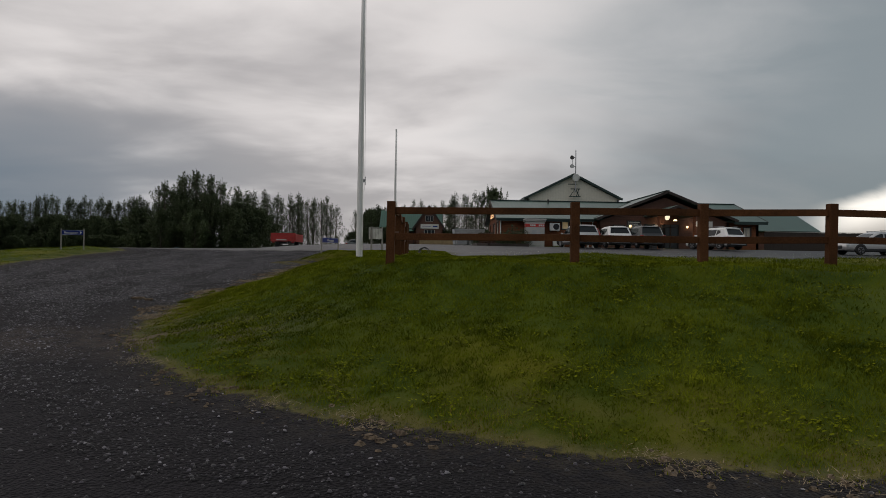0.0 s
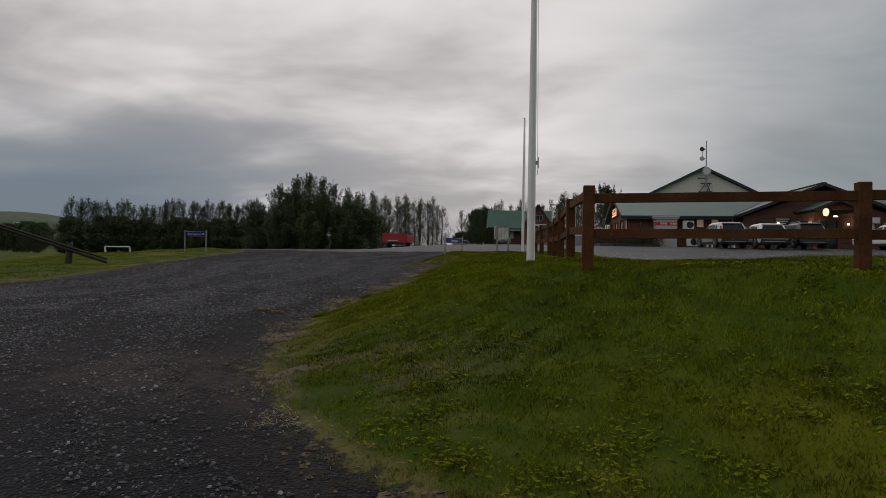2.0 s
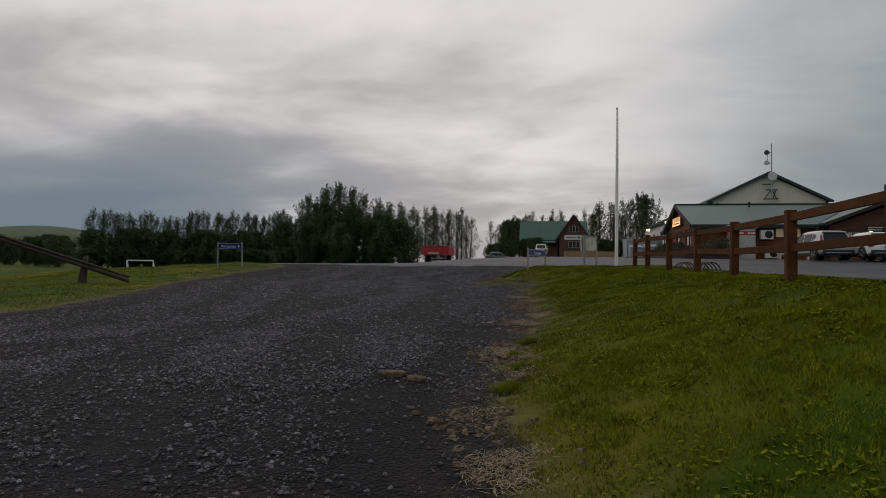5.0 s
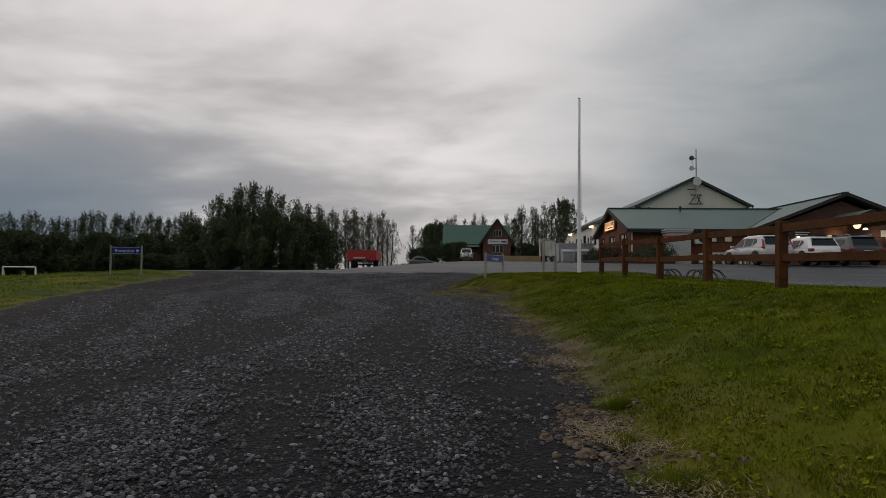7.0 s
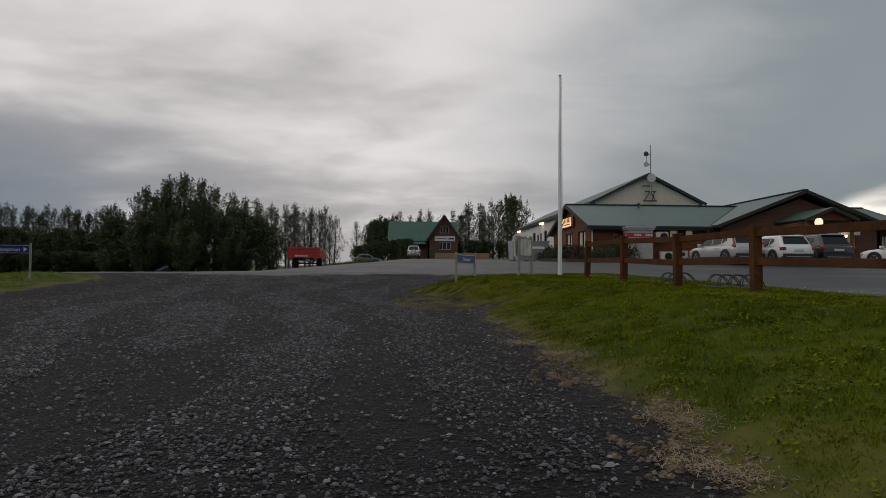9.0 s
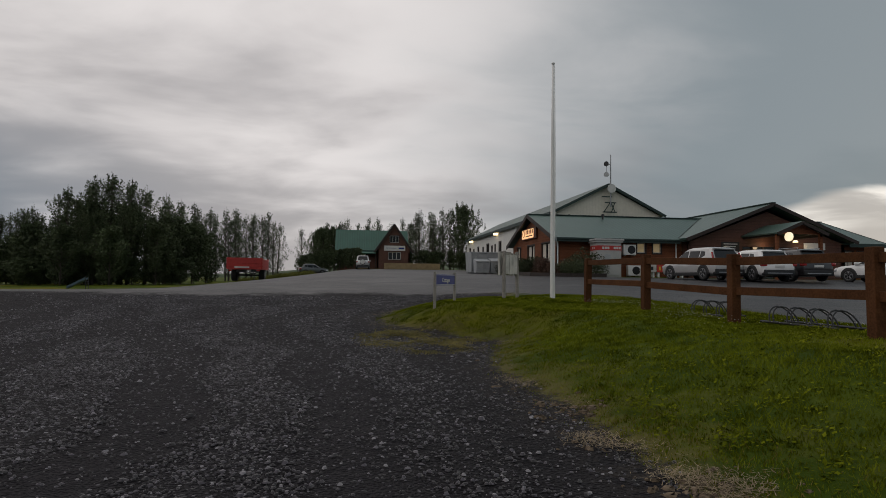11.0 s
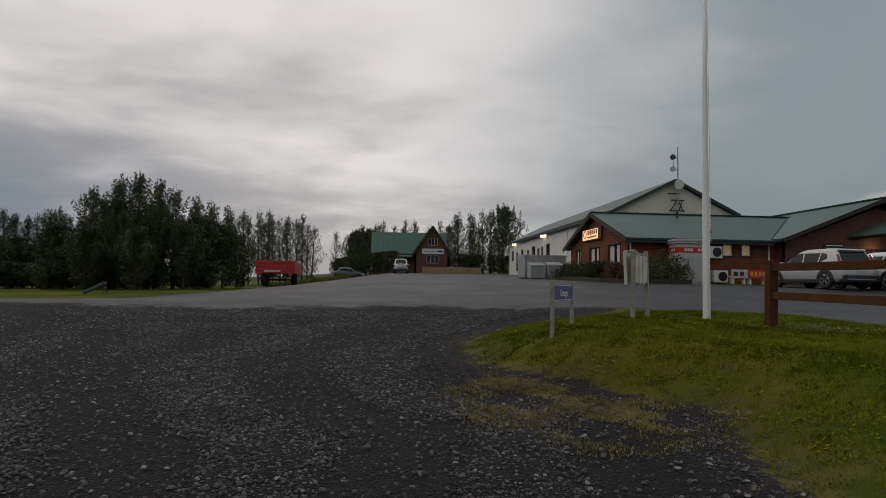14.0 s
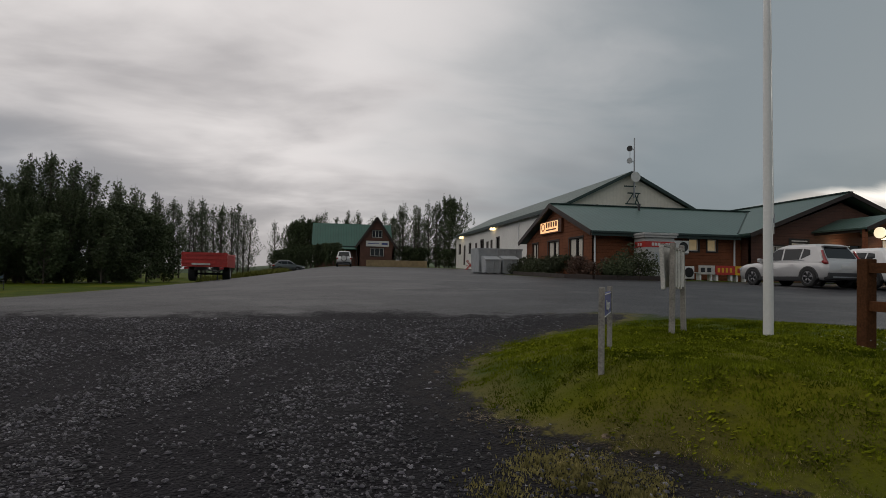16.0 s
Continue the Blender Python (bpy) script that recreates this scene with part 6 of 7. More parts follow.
def trailer():
    x, y, yaw = -15.25, 63.8, 92.0
    m = pose(x, y, gz(x, y), 0, 0, yaw)
    t = thing("trailer", m, "red steel farm trailer with twin black wheels", "trailer")

    def P(bm, nm, mat, parent=t, lb=""):
        bmesh.ops.transform(bm, matrix=m, verts=bm.verts)
        return part(nm, bm, mat, parent, lb)
    L, W, z0, z1 = 4.2, 2.45, 0.92, 1.66
    bm = bmesh.new()
    box(bm, -L / 2, L / 2, -W / 2, W / 2, z0 - 0.08, z0, 0.01)
    P(bm, "floor", M["trailer_red"])
    for nm, a in (("tailboard", (-L / 2, -L / 2 + 0.05, -W / 2, W / 2)), ("headboard", (L / 2 - 0.05, L / 2, -W / 2, W / 2)), ("sideboard", (-L / 2 + 0.06, L / 2 - 0.06, -W / 2, -W / 2 + 0.05)), ("sideboard", (-L / 2 + 0.06, L / 2 - 0.06, W / 2 - 0.05, W / 2))):
        bm = bmesh.new()
        drop = 0.12 if nm == "sideboard" else 0
        box(bm, *a, z0 + 0.004, z1 - drop, 0.008)
        bd = P(bm, nm, M["trailer_red"])
        bm = bmesh.new()
        for k in range(3):
            zz = z0 + 0.1 + 0.24 * k
            if nm in ("tailboard", "headboard"):
                xx = a[0] - 0.03 if nm == "tailboard" else a[1]
                box(bm, xx, xx + 0.03, a[2], a[3], zz, zz + 0.09, 0.005)
            else:
                yy = a[2] - 0.03 if a[2] < 0 else a[3]
                box(bm, a[0], a[1], yy, yy + 0.03, zz, zz + 0.09, 0.005)
        P(bm, "ribs", M["trailer_red"], bd)
    bm = bmesh.new()
    box(bm, -L / 2 - 0.05, -L / 2 - 0.032, -W / 2 + 0.9, W / 2 - 0.55, z0 + 0.02, z0 + 0.12)
    P(bm, "marker_strip", M["old_board"])
    for s in (-0.5, 0.5):
        bm = bmesh.new()
        box(bm, -L / 2 + 0.1, L / 2 + 0.2, s - 0.06, s + 0.06, z0 - 0.28, z0 - 0.085, 0.01)
        P(bm, "chassis_beam", M["black"])
        bm = bmesh.new()
        box(bm, -L / 2 - 0.03, -L / 2 + 0.04, s * 1.9 - 0.12, s * 1.9 + 0.12, z0 - 0.22, z0 - 0.10, 0.01)
        P(bm, "tail_lamp", M["tail_red"])
    bm = bmesh.new()
    tube(bm, (L / 2 + 0.15, 0.5, z0 - 0.2), (L / 2 + 1.5, 0, z0 - 0.35), 0.05, n=8)
    tube(bm, (L / 2 + 0.15, -0.5, z0 - 0.2), (L / 2 + 1.5, 0, z0 - 0.35), 0.05, n=8)
    tube(bm, (L / 2 + 1.4, 0, 0.0), (L / 2 + 1.4, 0, z0 - 0.3), 0.04, n=8)
    P(bm, "drawbar", M["black"])
    bm = bmesh.new()
    for xx in (0.2,):
        tube(bm, (xx, -W / 2 + 0.3, 0.44), (xx, W / 2 - 0.3, 0.44), 0.06, n=8)
    P(bm, "axle", M["black"])
    for xx in (0.2,):
        for s in (-1, 1):
            bm = bmesh.new()
            pr = [(0.22, 0.0), (0.43, 0.0), (0.47, 0.05), (0.47, 0.37), (0.43, 0.42), (0.22, 0.42)]
            loft(bm, [[(xx + r * math.cos(a), s * (W / 2 - 0.46 + w_), 0.47 + r * math.sin(a)) for r, w_ in pr] for a in [2 * math.pi * k / 24 for k in range(25)]], cap=False)
            wh = P(bm, "wheel", M["rubber"])
            bm = bmesh.new()
            tube(bm, (xx, s * (W / 2 - 0.18), 0.45), (xx, s * (W / 2 - 0.04), 0.45), 0.22, n=18)
            P(bm, "hub", M["steel"], wh)


trailer()


def slide():
    x, y = -26.3, 62.0
    z = gz(x, y)
    s = thing("playground_slide", (x, y, z), "small blue-grey playground slide before the trees", "slide")
    a, c = Vector((x - 0.6, y, z + 0.10)), Vector((x + 0.5, y + 0.2, z + 0.72))
    d = (c - a).normalized()
    n = Vector((0, 1, 0))
    bm = bmesh.new()
    prism(bm, [a - n * 0.22, c - n * 0.22, c + n * 0.22, a + n * 0.22], (0, 0, -0.04))
    ch = part("chute", bm, M["slide_blue"], s)
    for o in (-0.24, 0.20):
        bm = bmesh.new()
        prism(bm, [a + n * o, c + n * o, c + n * (o + 0.04), a + n * (o + 0.04)], (0, 0, 0.14))
        part("side_rim", bm, M["slide_blue"], ch)
        bm = bmesh.new()
        tube(bm, (c.x + 0.05, c.y + o, z - 0.1), (c.x + 0.02, c.y + o, c.z + 0.22), 0.02, n=8)
        part("leg", bm, M["black"], s)
    for k in range(3):
        bm = bmesh.new()
        tube(bm, (c.x + 0.05, c.y - 0.22, z + 0.18 + 0.19 * k), (c.x + 0.05, c.y + 0.22, z + 0.18 + 0.19 * k), 0.016, n=6)
        part("rung", bm, M["black"], s)


slide()


def painted_line(x0, y0, x1, y1, w=0.10):
    """A worn line painted on the yard, in short lengths that follow the ground."""
    ln = math.hypot(x1 - x0, y1 - y0)
    k = max(2, int(ln / 0.4))
    dx, dy = (x1 - x0) / ln, (y1 - y0) / ln
    bm = bmesh.new()
    rows = []
    for i in range(k + 1):
        px_, py_ = x0 + dx * ln * i / k, y0 + dy * ln * i / k
        ww = w * (0.7 + 0.3 * math.sin(i * 2.1))
        rows.append([bm.verts.new((px_ - dy * o * ww / 2, py_ + dx * o * ww / 2, gz(px_ - dy * o * ww / 2, py_ + dx * o * ww / 2) + 0.012)) for o in (-1, 1)])
    for p, q in zip(rows, rows[1:]):
        bm.faces.new((p[0], p[1], q[1], q[0]))
    ob = new("road_marking", to_mesh("road_marking", bm, M["old_line"]))
    return tagged(ob, "worn white line painted on the yard", "road marking", "yard lines", "structure")


for x in (9.3, 12.1, 14.75, 17.4, 20.0):
    painted_line(x, 44.0, x, 49.0)
painted_line(-6.5, 42.4, -2.0, 42.0, 0.12)
painted_line(9.0, 51.5, 14.0, 51.3, 0.10)


# ---------- trees ----------
def tree_mesh(seed, h, spread, nb, leaves, size, tight, base=0.12, puff=0.35, whip=0.0):
    """Trunk and crown meshes of a tree of height h at the origin."""
    rng = np.random.default_rng(seed)
    bm = bmesh.new()
    lean = rng.normal(0, 0.02, 2)
    top = Vector((lean[0] * h, lean[1] * h, h * 0.97))
    pts = [Vector((0, 0, -0.2)), Vector((rng.normal(0, 0.05), rng.normal(0, 0.05), h * 0.3)), Vector((top.x * 0.6 + rng.normal(0, 0.08), top.y * 0.6, h * 0.65)), top]
    rad = [0.022 * h * 0.6, 0.010 * h, 0.006 * h, 0.01]
    for a, c, r0, r1 in zip(pts, pts[1:], rad, rad[1:]):
        tube(bm, a, c, r0, r1, 7, cap=False)
    cs, rs_ = [], []
    for k in range(nb):
        t = base + (0.97 - base) * (k + rng.random()) / nb
        a = rng.random() * 2 * math.pi
        p = Vector((top.x * t, top.y * t, h * t))
        reach = spread * (1.0 - 0.75 * t) * rng.uniform(0.65, 1.25) * (0.55 + 0.45 * min(1, t / 0.25))
        rise = reach * rng.uniform(0.9, 1.9) * tight + 0.25
        e = p + Vector((math.cos(a) * reach, math.sin(a) * reach, rise))
        e.z = min(e.z, h * 1.03)
        tube(bm, p, e, 0.010 + 0.004 * h * (1 - t), 0.006, 5, cap=False)
        for q in np.linspace(0.35, 1.0, 5):
            pq = p.lerp(e, float(q))
            cs.append((pq.x, pq.y, pq.z))
            rs_.append(puff)
        if whip:
            wl = whip * rng.uniform(0.5, 1.1)
            we = e + Vector((0.12 * math.cos(a), 0.12 * math.sin(a), wl))
            tube(bm, e, we, 0.008, 0.004, 4, cap=False)
            for q in (0.2, 0.4, 0.6, 0.8, 1.0):
                pq = e.lerp(we, q)
                cs.append((pq.x, pq.y, pq.z))
                rs_.append(0.15 - 0.06 * q)
    for q in np.linspace(0.75, 1.0, 5):
        cs.append((top.x, top.y, h * q + 0.1))
        rs_.append(0.16)
    trunk = to_mesh("trunk", bm, M["bark"])
    p, f = leaf_cloud(rng, cs, rs_, leaves, size, 1.2)
    return trunk, (p, f)


def spire(seed, h, width, nb, per, size, blob, low=0.05, lift=1.2, point=0.8, mat="leaf"):
    """A poplar: straight leader, rising branches of which each carries separate tufts of leaves."""
    rng = np.random.default_rng(seed)
    bm = bmesh.new()
    top = Vector((rng.normal(0, 0.015) * h, rng.normal(0, 0.015) * h, h))
    pts = [Vector((0, 0, -0.2)), top * 0.35 + Vector((rng.normal(0, 0.06), rng.normal(0, 0.06), 0)), top * 0.7, top]
    for a, c, r0, r1 in zip(pts, pts[1:], (0.0135 * h, 0.010 * h, 0.006 * h), (0.010 * h, 0.006 * h, 0.016)):
        tube(bm, a, c, r0, r1, 7, cap=False)
    tube(bm, top, top * 1.06, 0.016, 0.006, 5, cap=False)
    cs, rs_ = [], []
    for k in range(nb):
        t = low + (0.94 - low) * (k + rng.random()) / nb
        a = k * 2.4 + rng.normal(0, 0.4)
        reach = width * (1 - t) ** point * min(1.0, 0.5 + t * 2.2) * rng.uniform(0.45, 1.25) + 0.06
        p = top * t
        rise = min(reach * lift * rng.uniform(0.7, 1.3) + 0.15, (h - p.z) * rng.uniform(0.45, 0.85))
        e = p + Vector((math.cos(a) * reach, math.sin(a) * reach, rise))
        tube(bm, p, e, 0.008 + 0.003 * h * (1 - t), 0.006, 5, cap=False)
        for q in (0.5, 0.78, 1.0):
            pq = p.lerp(e, q)
            cs.append((pq.x, pq.y, pq.z + 0.05))
            rs_.append(blob * rng.uniform(0.65, 1.2))
        tip = blob * rng.uniform(1.5, 3.2)
        for q in (0.6, 1.0):
            cs.append((e.x, e.y, e.z + tip * q))
            rs_.append(blob * (0.85 - 0.45 * q))
    for q in np.linspace(0.80, 1.06, 8):
        cs.append((top.x * q, top.y * q, h * q))
        rs_.append(blob * (1.1 - 0.8 * (q - 0.8) / 0.26))
    trunk = to_mesh("trunk", bm, M["bark"])
    p, f = leaf_cloud(rng, cs, rs_, per * len(cs), size, 1.6)
    return trunk, soup("crown", p, f, M[mat])


def plant(meshes, x, y, s, rz, label, category, group, name="tree", mat=None, z=None):
    trunk, crown = meshes
    t = thing(name, pose(x, y, gz(x, y) if z is None else z, 0, 0, rz) @ Matrix.Diagonal((s[0], s[0], s[1], 1)), label, category, group)
    for nm, me in (("trunk", trunk), ("crown", crown)):
        o = new(nm, me)
        o.parent = t
    return t


POPLARS = [spire(40 + k, 9.0, 1.7 + 0.3 * (k % 3), 50, 6, 0.10, 0.21, 0.05, 1.5) for k in range(5)]
ASPENS = [spire(140 + k, 9.0, 1.85 + 0.25 * (k % 3), 56, 5, 0.10, 0.20, 0.04, 1.1) for k in range(4)]
OVATE = [spire(180 + k, 11.4, 4.2, 130, 24, 0.13, 0.33, 0.08, 1.0, 0.62) for k in range(2)]
WILLOWS = []
for k in range(4):
    tr, (p, f) = tree_mesh(70 + k, 5.0, 2.2, 52, 5600, 0.12, 0.55, 0.0, 0.34, 0.25)
    WILLOWS.append((tr, soup("crown", p, f, M["leaf_dark"])))
TALL = []
for k in range(3):
    tr, (p, f) = tree_mesh(90 + k, 9.0, 2.8, 110, 15500, 0.105, 1.25, 0.0, 0.24, 0.95)
    TALL.append((tr, soup("crown", p, f, M["leaf_dark"])))

rt = np.random.default_rng(5)


def row(a, c, n, kinds, size, label, group, jitter=0.8, name="tree", slim=1.0):
    for k in range(n):
        t = (k + rt.uniform(-0.25, 0.25)) / max(1, n - 1)
        x, y = a[0] + (c[0] - a[0]) * t + rt.normal(0, jitter), a[1] + (c[1] - a[1]) * t + rt.normal(0, jitter)
        s = size * rt.uniform(0.91, 1.09)
        plant(kinds[k % len(kinds)], x, y, (slim * size * rt.uniform(0.85, 1.2), s), rt.uniform(0, 360), label, "tree", group, name)


# west shelter belt: slim poplars behind a dark thicket, a big clump, then a thin row
for (ax, ay), (cx, cy), n, s in (((-62.5, 76), (-53, 83), 22, 0.76), ((-53, 83), (-44, 89), 22, 0.82), ((-44, 89), (-35, 96), 21, 0.88)):
    row((ax, ay), (cx, cy), n, POPLARS, s, "slim poplar with sparse small leaves in a row", "poplars of the shelter belt", 0.3, slim=0.95)
row((-61, 73.5), (-36, 92), 34, WILLOWS, 0.88, "dense dark bushy willow in the shelter belt", "willows of the shelter belt", 0.7)
row((-37, 116), (-22.4, 135), 26, ASPENS, 1.26, "slim poplar with sparse small leaves in a row", "poplars of the shelter belt", 0.4)
for x, y, s in ((-33.5, 81, 0.85), (-31, 83.5, 0.84), (-29.5, 80.5, 0.77), (-35, 84, 0.77), (-28, 84.5, 0.70), (-32, 79, 0.70)):
    plant(TALL[int(abs(x * 2)) % 3], x, y, (s, s), rt.uniform(0, 360), "tall dense dark tree in the clump", "tree", "trees of the clump")
for x, y, s in ((-26, 83, 1.25), (-24.8, 86, 1.2), (-26.5, 79.5, 1.1), (-30, 77.5, 1.0), (-34, 77, 1.0), (-38, 80, 1.1), (-24, 89, 1.05)):
    plant(WILLOWS[int(abs(x * 2)) % 4], x, y, (s, s), rt.uniform(0, 360), "dense dark bushy willow at the clump's foot", "tree", "willows of the clump")
for x, y, s in ((-34.5, 84, 1.12), (-32.6, 85, 1.20), (-31, 85.5, 1.18), (-29.5, 86, 1.10), (-36, 82.5, 1.04), (-28, 87, 1.04), (-33.4, 82, 1.16), (-30.2, 82.5, 1.12), (-26.5, 88, 0.98), (-37.5, 84, 0.98), (-33.9, 83, 1.14), (-31.8, 82.2, 1.18), (-29, 84, 1.04), (-35.3, 81.5, 1.02), (-27.3, 85.5, 0.94), (-32.2, 83.6, 1.22)):
    wide = int(abs(x * 2 + y)) % 4 == 0
    plant(OVATE[int(abs(y)) % 2] if wide else POPLARS[int(abs(x * 3)) % 5], x, y, (0.72 * s, 0.70 * s) if wide else (1.05 * s, 1.0 * s), rt.uniform(0, 360), "leafy poplar rising from the dark clump", "tree", "poplars of the clump")
row((-60, 72.5), (-37, 88), 24, WILLOWS, 0.46, "low dark undergrowth at the foot of the belt", "undergrowth of the belt", 0.6, "bush", 1.7)
row((-37.5, 78.5), (-24.5, 81.5), 14, WILLOWS, 0.46, "low dark undergrowth at the foot of the clump", "undergrowth of the clump", 0.5, "bush", 1.7)
# trees round the house
row((-17, 138), (12, 138), 26, ASPENS, 1.02, "slim poplar behind the dark house", "poplars behind the house", 1.5)
row((3, 129), (9.0, 127), 7, ASPENS, 1.12, "leafy poplar between house and barn", "poplars behind the house", 0.7)
row((1.5, 128), (12.5, 126), 9, WILLOWS, 0.62, "dark bushy undergrowth between house and barn", "undergrowth behind the house", 0.6, "bush", 1.2)
plant(OVATE[0], 11.7, 127, (0.95, 1.0), 20, "broad dark leafy tree beside the barn", "tree", "trees beside the house")
row((-15.2, 127), (-11.2, 126), 3, OVATE, 0.66, "dark leafy tree beside the house", "trees beside the house", 0.8)
for k in range(13):
    plant(WILLOWS[k % 4], -15.6 + 0.72 * k, 112.5 + 0.3 * (k % 2), (0.50, 0.60), 40 * k, "clipped dark hedge bush before the house", "hedge", "hedge before the house", "hedge_bush")
# far hedges on the plain in the west
row((-150, 150), (-70, 170), 26, WILLOWS, 1.1, "distant dark bushy tree on the plain", "distant hedge", 3.0)
row((-118, 112), (-66, 80), 22, WILLOWS, 0.85, "dark bushy tree in the hedge beyond the lawn", "hedge beyond the lawn", 1.5)


# ---------- distance ----------
def hills():
    rng = np.random.default_rng(2)
    for name, r, hh, b0, b1, ph in (("far_hill", 1700, 165, -95, -16, 1.0), ("far_hill", 2300, 95, -50, 70, 2.0)):
        n = 90
        v, f = [], []
        for k in range(n):
            t = k / (n - 1)
            a = radians(b0 + (b1 - b0) * t)
            e = hh * (0.55 + 0.3 * math.sin(3.1 * t * math.pi + ph) + 0.12 * math.sin(9 * t * math.pi + ph)) * smooth01(np.array(t / 0.2)) * smooth01(np.array((1 - t) / 0.55))
            for d, z in ((r, -60), (r + 120, float(e) * 0.55), (r + 300, float(e)), (r + 600, -60)):
                v.append((d * math.sin(a), d * math.cos(a), z))
        for k in range(n - 1):
            for j in range(3):
                i = k * 4 + j
                f.append((i, i + 1, i + 5, i + 4))
        me = soup(name, v, f, M["hill"])
        for p in me.polygons:
            p.use_smooth = True
        tagged(new(name, me), "far low green hill under cloud", "hill", kind="structure")


hills()


def farmhouse():
    x, y, z = -1258.0, 1357.0, 60.0
    f = thing("farmhouse", (x, y, z), "tiny white farmhouse far off on the hillside", "house")
    q = pose(x, y, z, 0, 0, 43)
    bm = bmesh.new()
    box(bm, -9, 9, -4, 4, -12, 5, 0, q)
    part("wall", bm, M["white_paint"], f)
    bm = bmesh.new()
    prism(bm, [q @ Vector(p) for p in ((-9.4, -4.6, 5.01), (-9.4, 4.6, 5.01), (-9.4, 0, 8.6))], q.to_3x3() @ Vector((18.8, 0, 0)))
    part("roof", bm, M["concrete"], f)


farmhouse()


# ---------- grass, stones, flowers ----------
def scatter():
    rng = np.random.default_rng(8)
    # turf blades: dense near the walk, thinner beyond
    def blades(n, x0, x1, y0, y1, h, w, keep):
        x, y = rng.uniform(x0, x1, n), rng.uniform(y0, y1, n)
        g, p = signed(GRAVEL, x, y), signed(PAVED, x, y)
        ok = keep(x, y, g, p)
        x, y, g = x[ok], y[ok], g[ok]
        z = land(x, y)
        a = rng.uniform(0, 2 * math.pi, len(x))
        hh = h * rng.uniform(0.45, 1.3, len(x)) * (0.85 + 0.28 * np.sin(x * 3.1 + 2 * np.sin(y * 1.7)) * np.sin(y * 2.7 + 1.5 * np.sin(x * 2.2))) * np.clip(0.45 + -g * 0.5, 0.45, 1)
        lean = rng.normal(0, 0.55, (len(x), 2)) * hh[:, None]
        ww = w * rng.uniform(0.6, 1.4, len(x))
        b0 = np.stack([x - np.cos(a) * ww, y - np.sin(a) * ww, z - 0.01], -1)
        b1 = np.stack([x + np.cos(a) * ww, y + np.sin(a) * ww, z - 0.01], -1)
        tp = np.stack([x + lean[:, 0], y + lean[:, 1], z + hh], -1)
        return np.stack([b0, b1, tp], 1).reshape(-1, 3)
    turf = lambda x, y, g, p: (g < 0.12 * rng.normal(size=x.shape)) & (p < 0)
    v = np.concatenate([blades(270000, -6.5, 5, 3.6, 13, 0.040, 0.006, turf), blades(210000, -6.9, 1.0, 11, 24, 0.038, 0.007, turf), blades(260000, -6.9, 1.0, 24, 35, 0.038, 0.007, turf), blades(40000, 4, 14, 3.6, 13, 0.06, 0.008, turf)])
    ob = new("turf_blades", soup("turf_blades", v, np.arange(len(v)).reshape(-1, 3), M["blade"]))
    tagged(ob, "short green turf blades covering the bank", "grass", kind="stuff")
    v = np.concatenate([blades(70000, -6.0, 3.5, 3.6, 13, 0.05, 0.005, lambda x, y, g, p: (g > -0.2 - 1.4 * rng.random(x.shape)) & (g < 0.08) & (np.sin(x * 2.3) + np.sin(y * 2.9 + x) + rng.normal(0, 0.7, x.shape) > 0.1)),
                        blades(60000, -6.0, -2.5, 11, 27, 0.045, 0.005, lambda x, y, g, p: (g > -0.1 - 0.8 * rng.random(x.shape)) & (g < 0.08))])
    tagged(new("edge_grass", soup("edge_grass", v, np.arange(len(v)).reshape(-1, 3), M["edge_blade"])), "yellowing grass along the foot of the bank", "grass", kind="stuff")
    v = blades(70000, -30, -13.5, 12, 38, 0.05, 0.012, lambda x, y, g, p: (g < 0) & (p < 0))
    tagged(new("lawn_blades", soup("lawn_blades", v, np.arange(len(v)).reshape(-1, 3), M["blade"])), "short green lawn blades beside the gravel", "grass", kind="stuff")
    v = blades(24000, -20.5, -13.2, 86, 112, 0.55, 0.03, lambda x, y, g, p: (g < 0) & (p < -0.3))
    tagged(new("tall_grass", soup("tall_grass", v, np.arange(len(v)).reshape(-1, 3), M["tall_blade"])), "tall uncut yellow-green grass beside the yard", "grass", kind="stuff")
    # dry straw along the edge
    n = 56000
    pe = np.array(MOUND_EDGE)
    seg = np.hypot(*np.diff(pe, axis=0).T)
    s = rng.random(n) * seg.sum()
    k = np.searchsorted(np.cumsum(seg), s).clip(0, len(seg) - 1)
    t = (np.cumsum(seg)[k] - s) / seg[k]
    p0 = pe[k] * t[:, None] + pe[k + 1] * (1 - t)[:, None]
    d = (pe[k + 1] - pe[k]) / seg[k][:, None]
    o = rng.normal(0.05, 0.12, n) + 0.12 * np.sin(s * 2.7) + 0.08 * np.sin(s * 7.1)
    p0 = p0 + np.stack([-d[:, 1], d[:, 0]], -1) * o[:, None]
    keep = np.sin(s * 1.9) + np.sin(s * 5.3 + 1) + rng.normal(0, 0.5, n) > 0.75
    keep &= rng.random(n) < np.interp(p0[:, 1], [8, 11.5, 21, 24], [0.18, 1.0, 0.9, 0.10])
    p0 = p0[keep]
    n = len(p0)
    z = land(p0[:, 0], p0[:, 1]) + 0.012 + 0.02 * rng.random(n)
    a, ln = rng.uniform(0, 2 * math.pi, n), rng.uniform(0.03, 0.10, n)
    w = 0.0035
    b0 = np.stack([p0[:, 0] - np.sin(a) * w, p0[:, 1] + np.cos(a) * w, z], -1)
    c0 = np.stack([p0[:, 0] + np.sin(a) * w, p0[:, 1] - np.cos(a) * w, z], -1)
    tp = np.stack([p0[:, 0] + np.cos(a) * ln, p0[:, 1] + np.sin(a) * ln, z + rng.uniform(-0.008, 0.03, n)], -1)
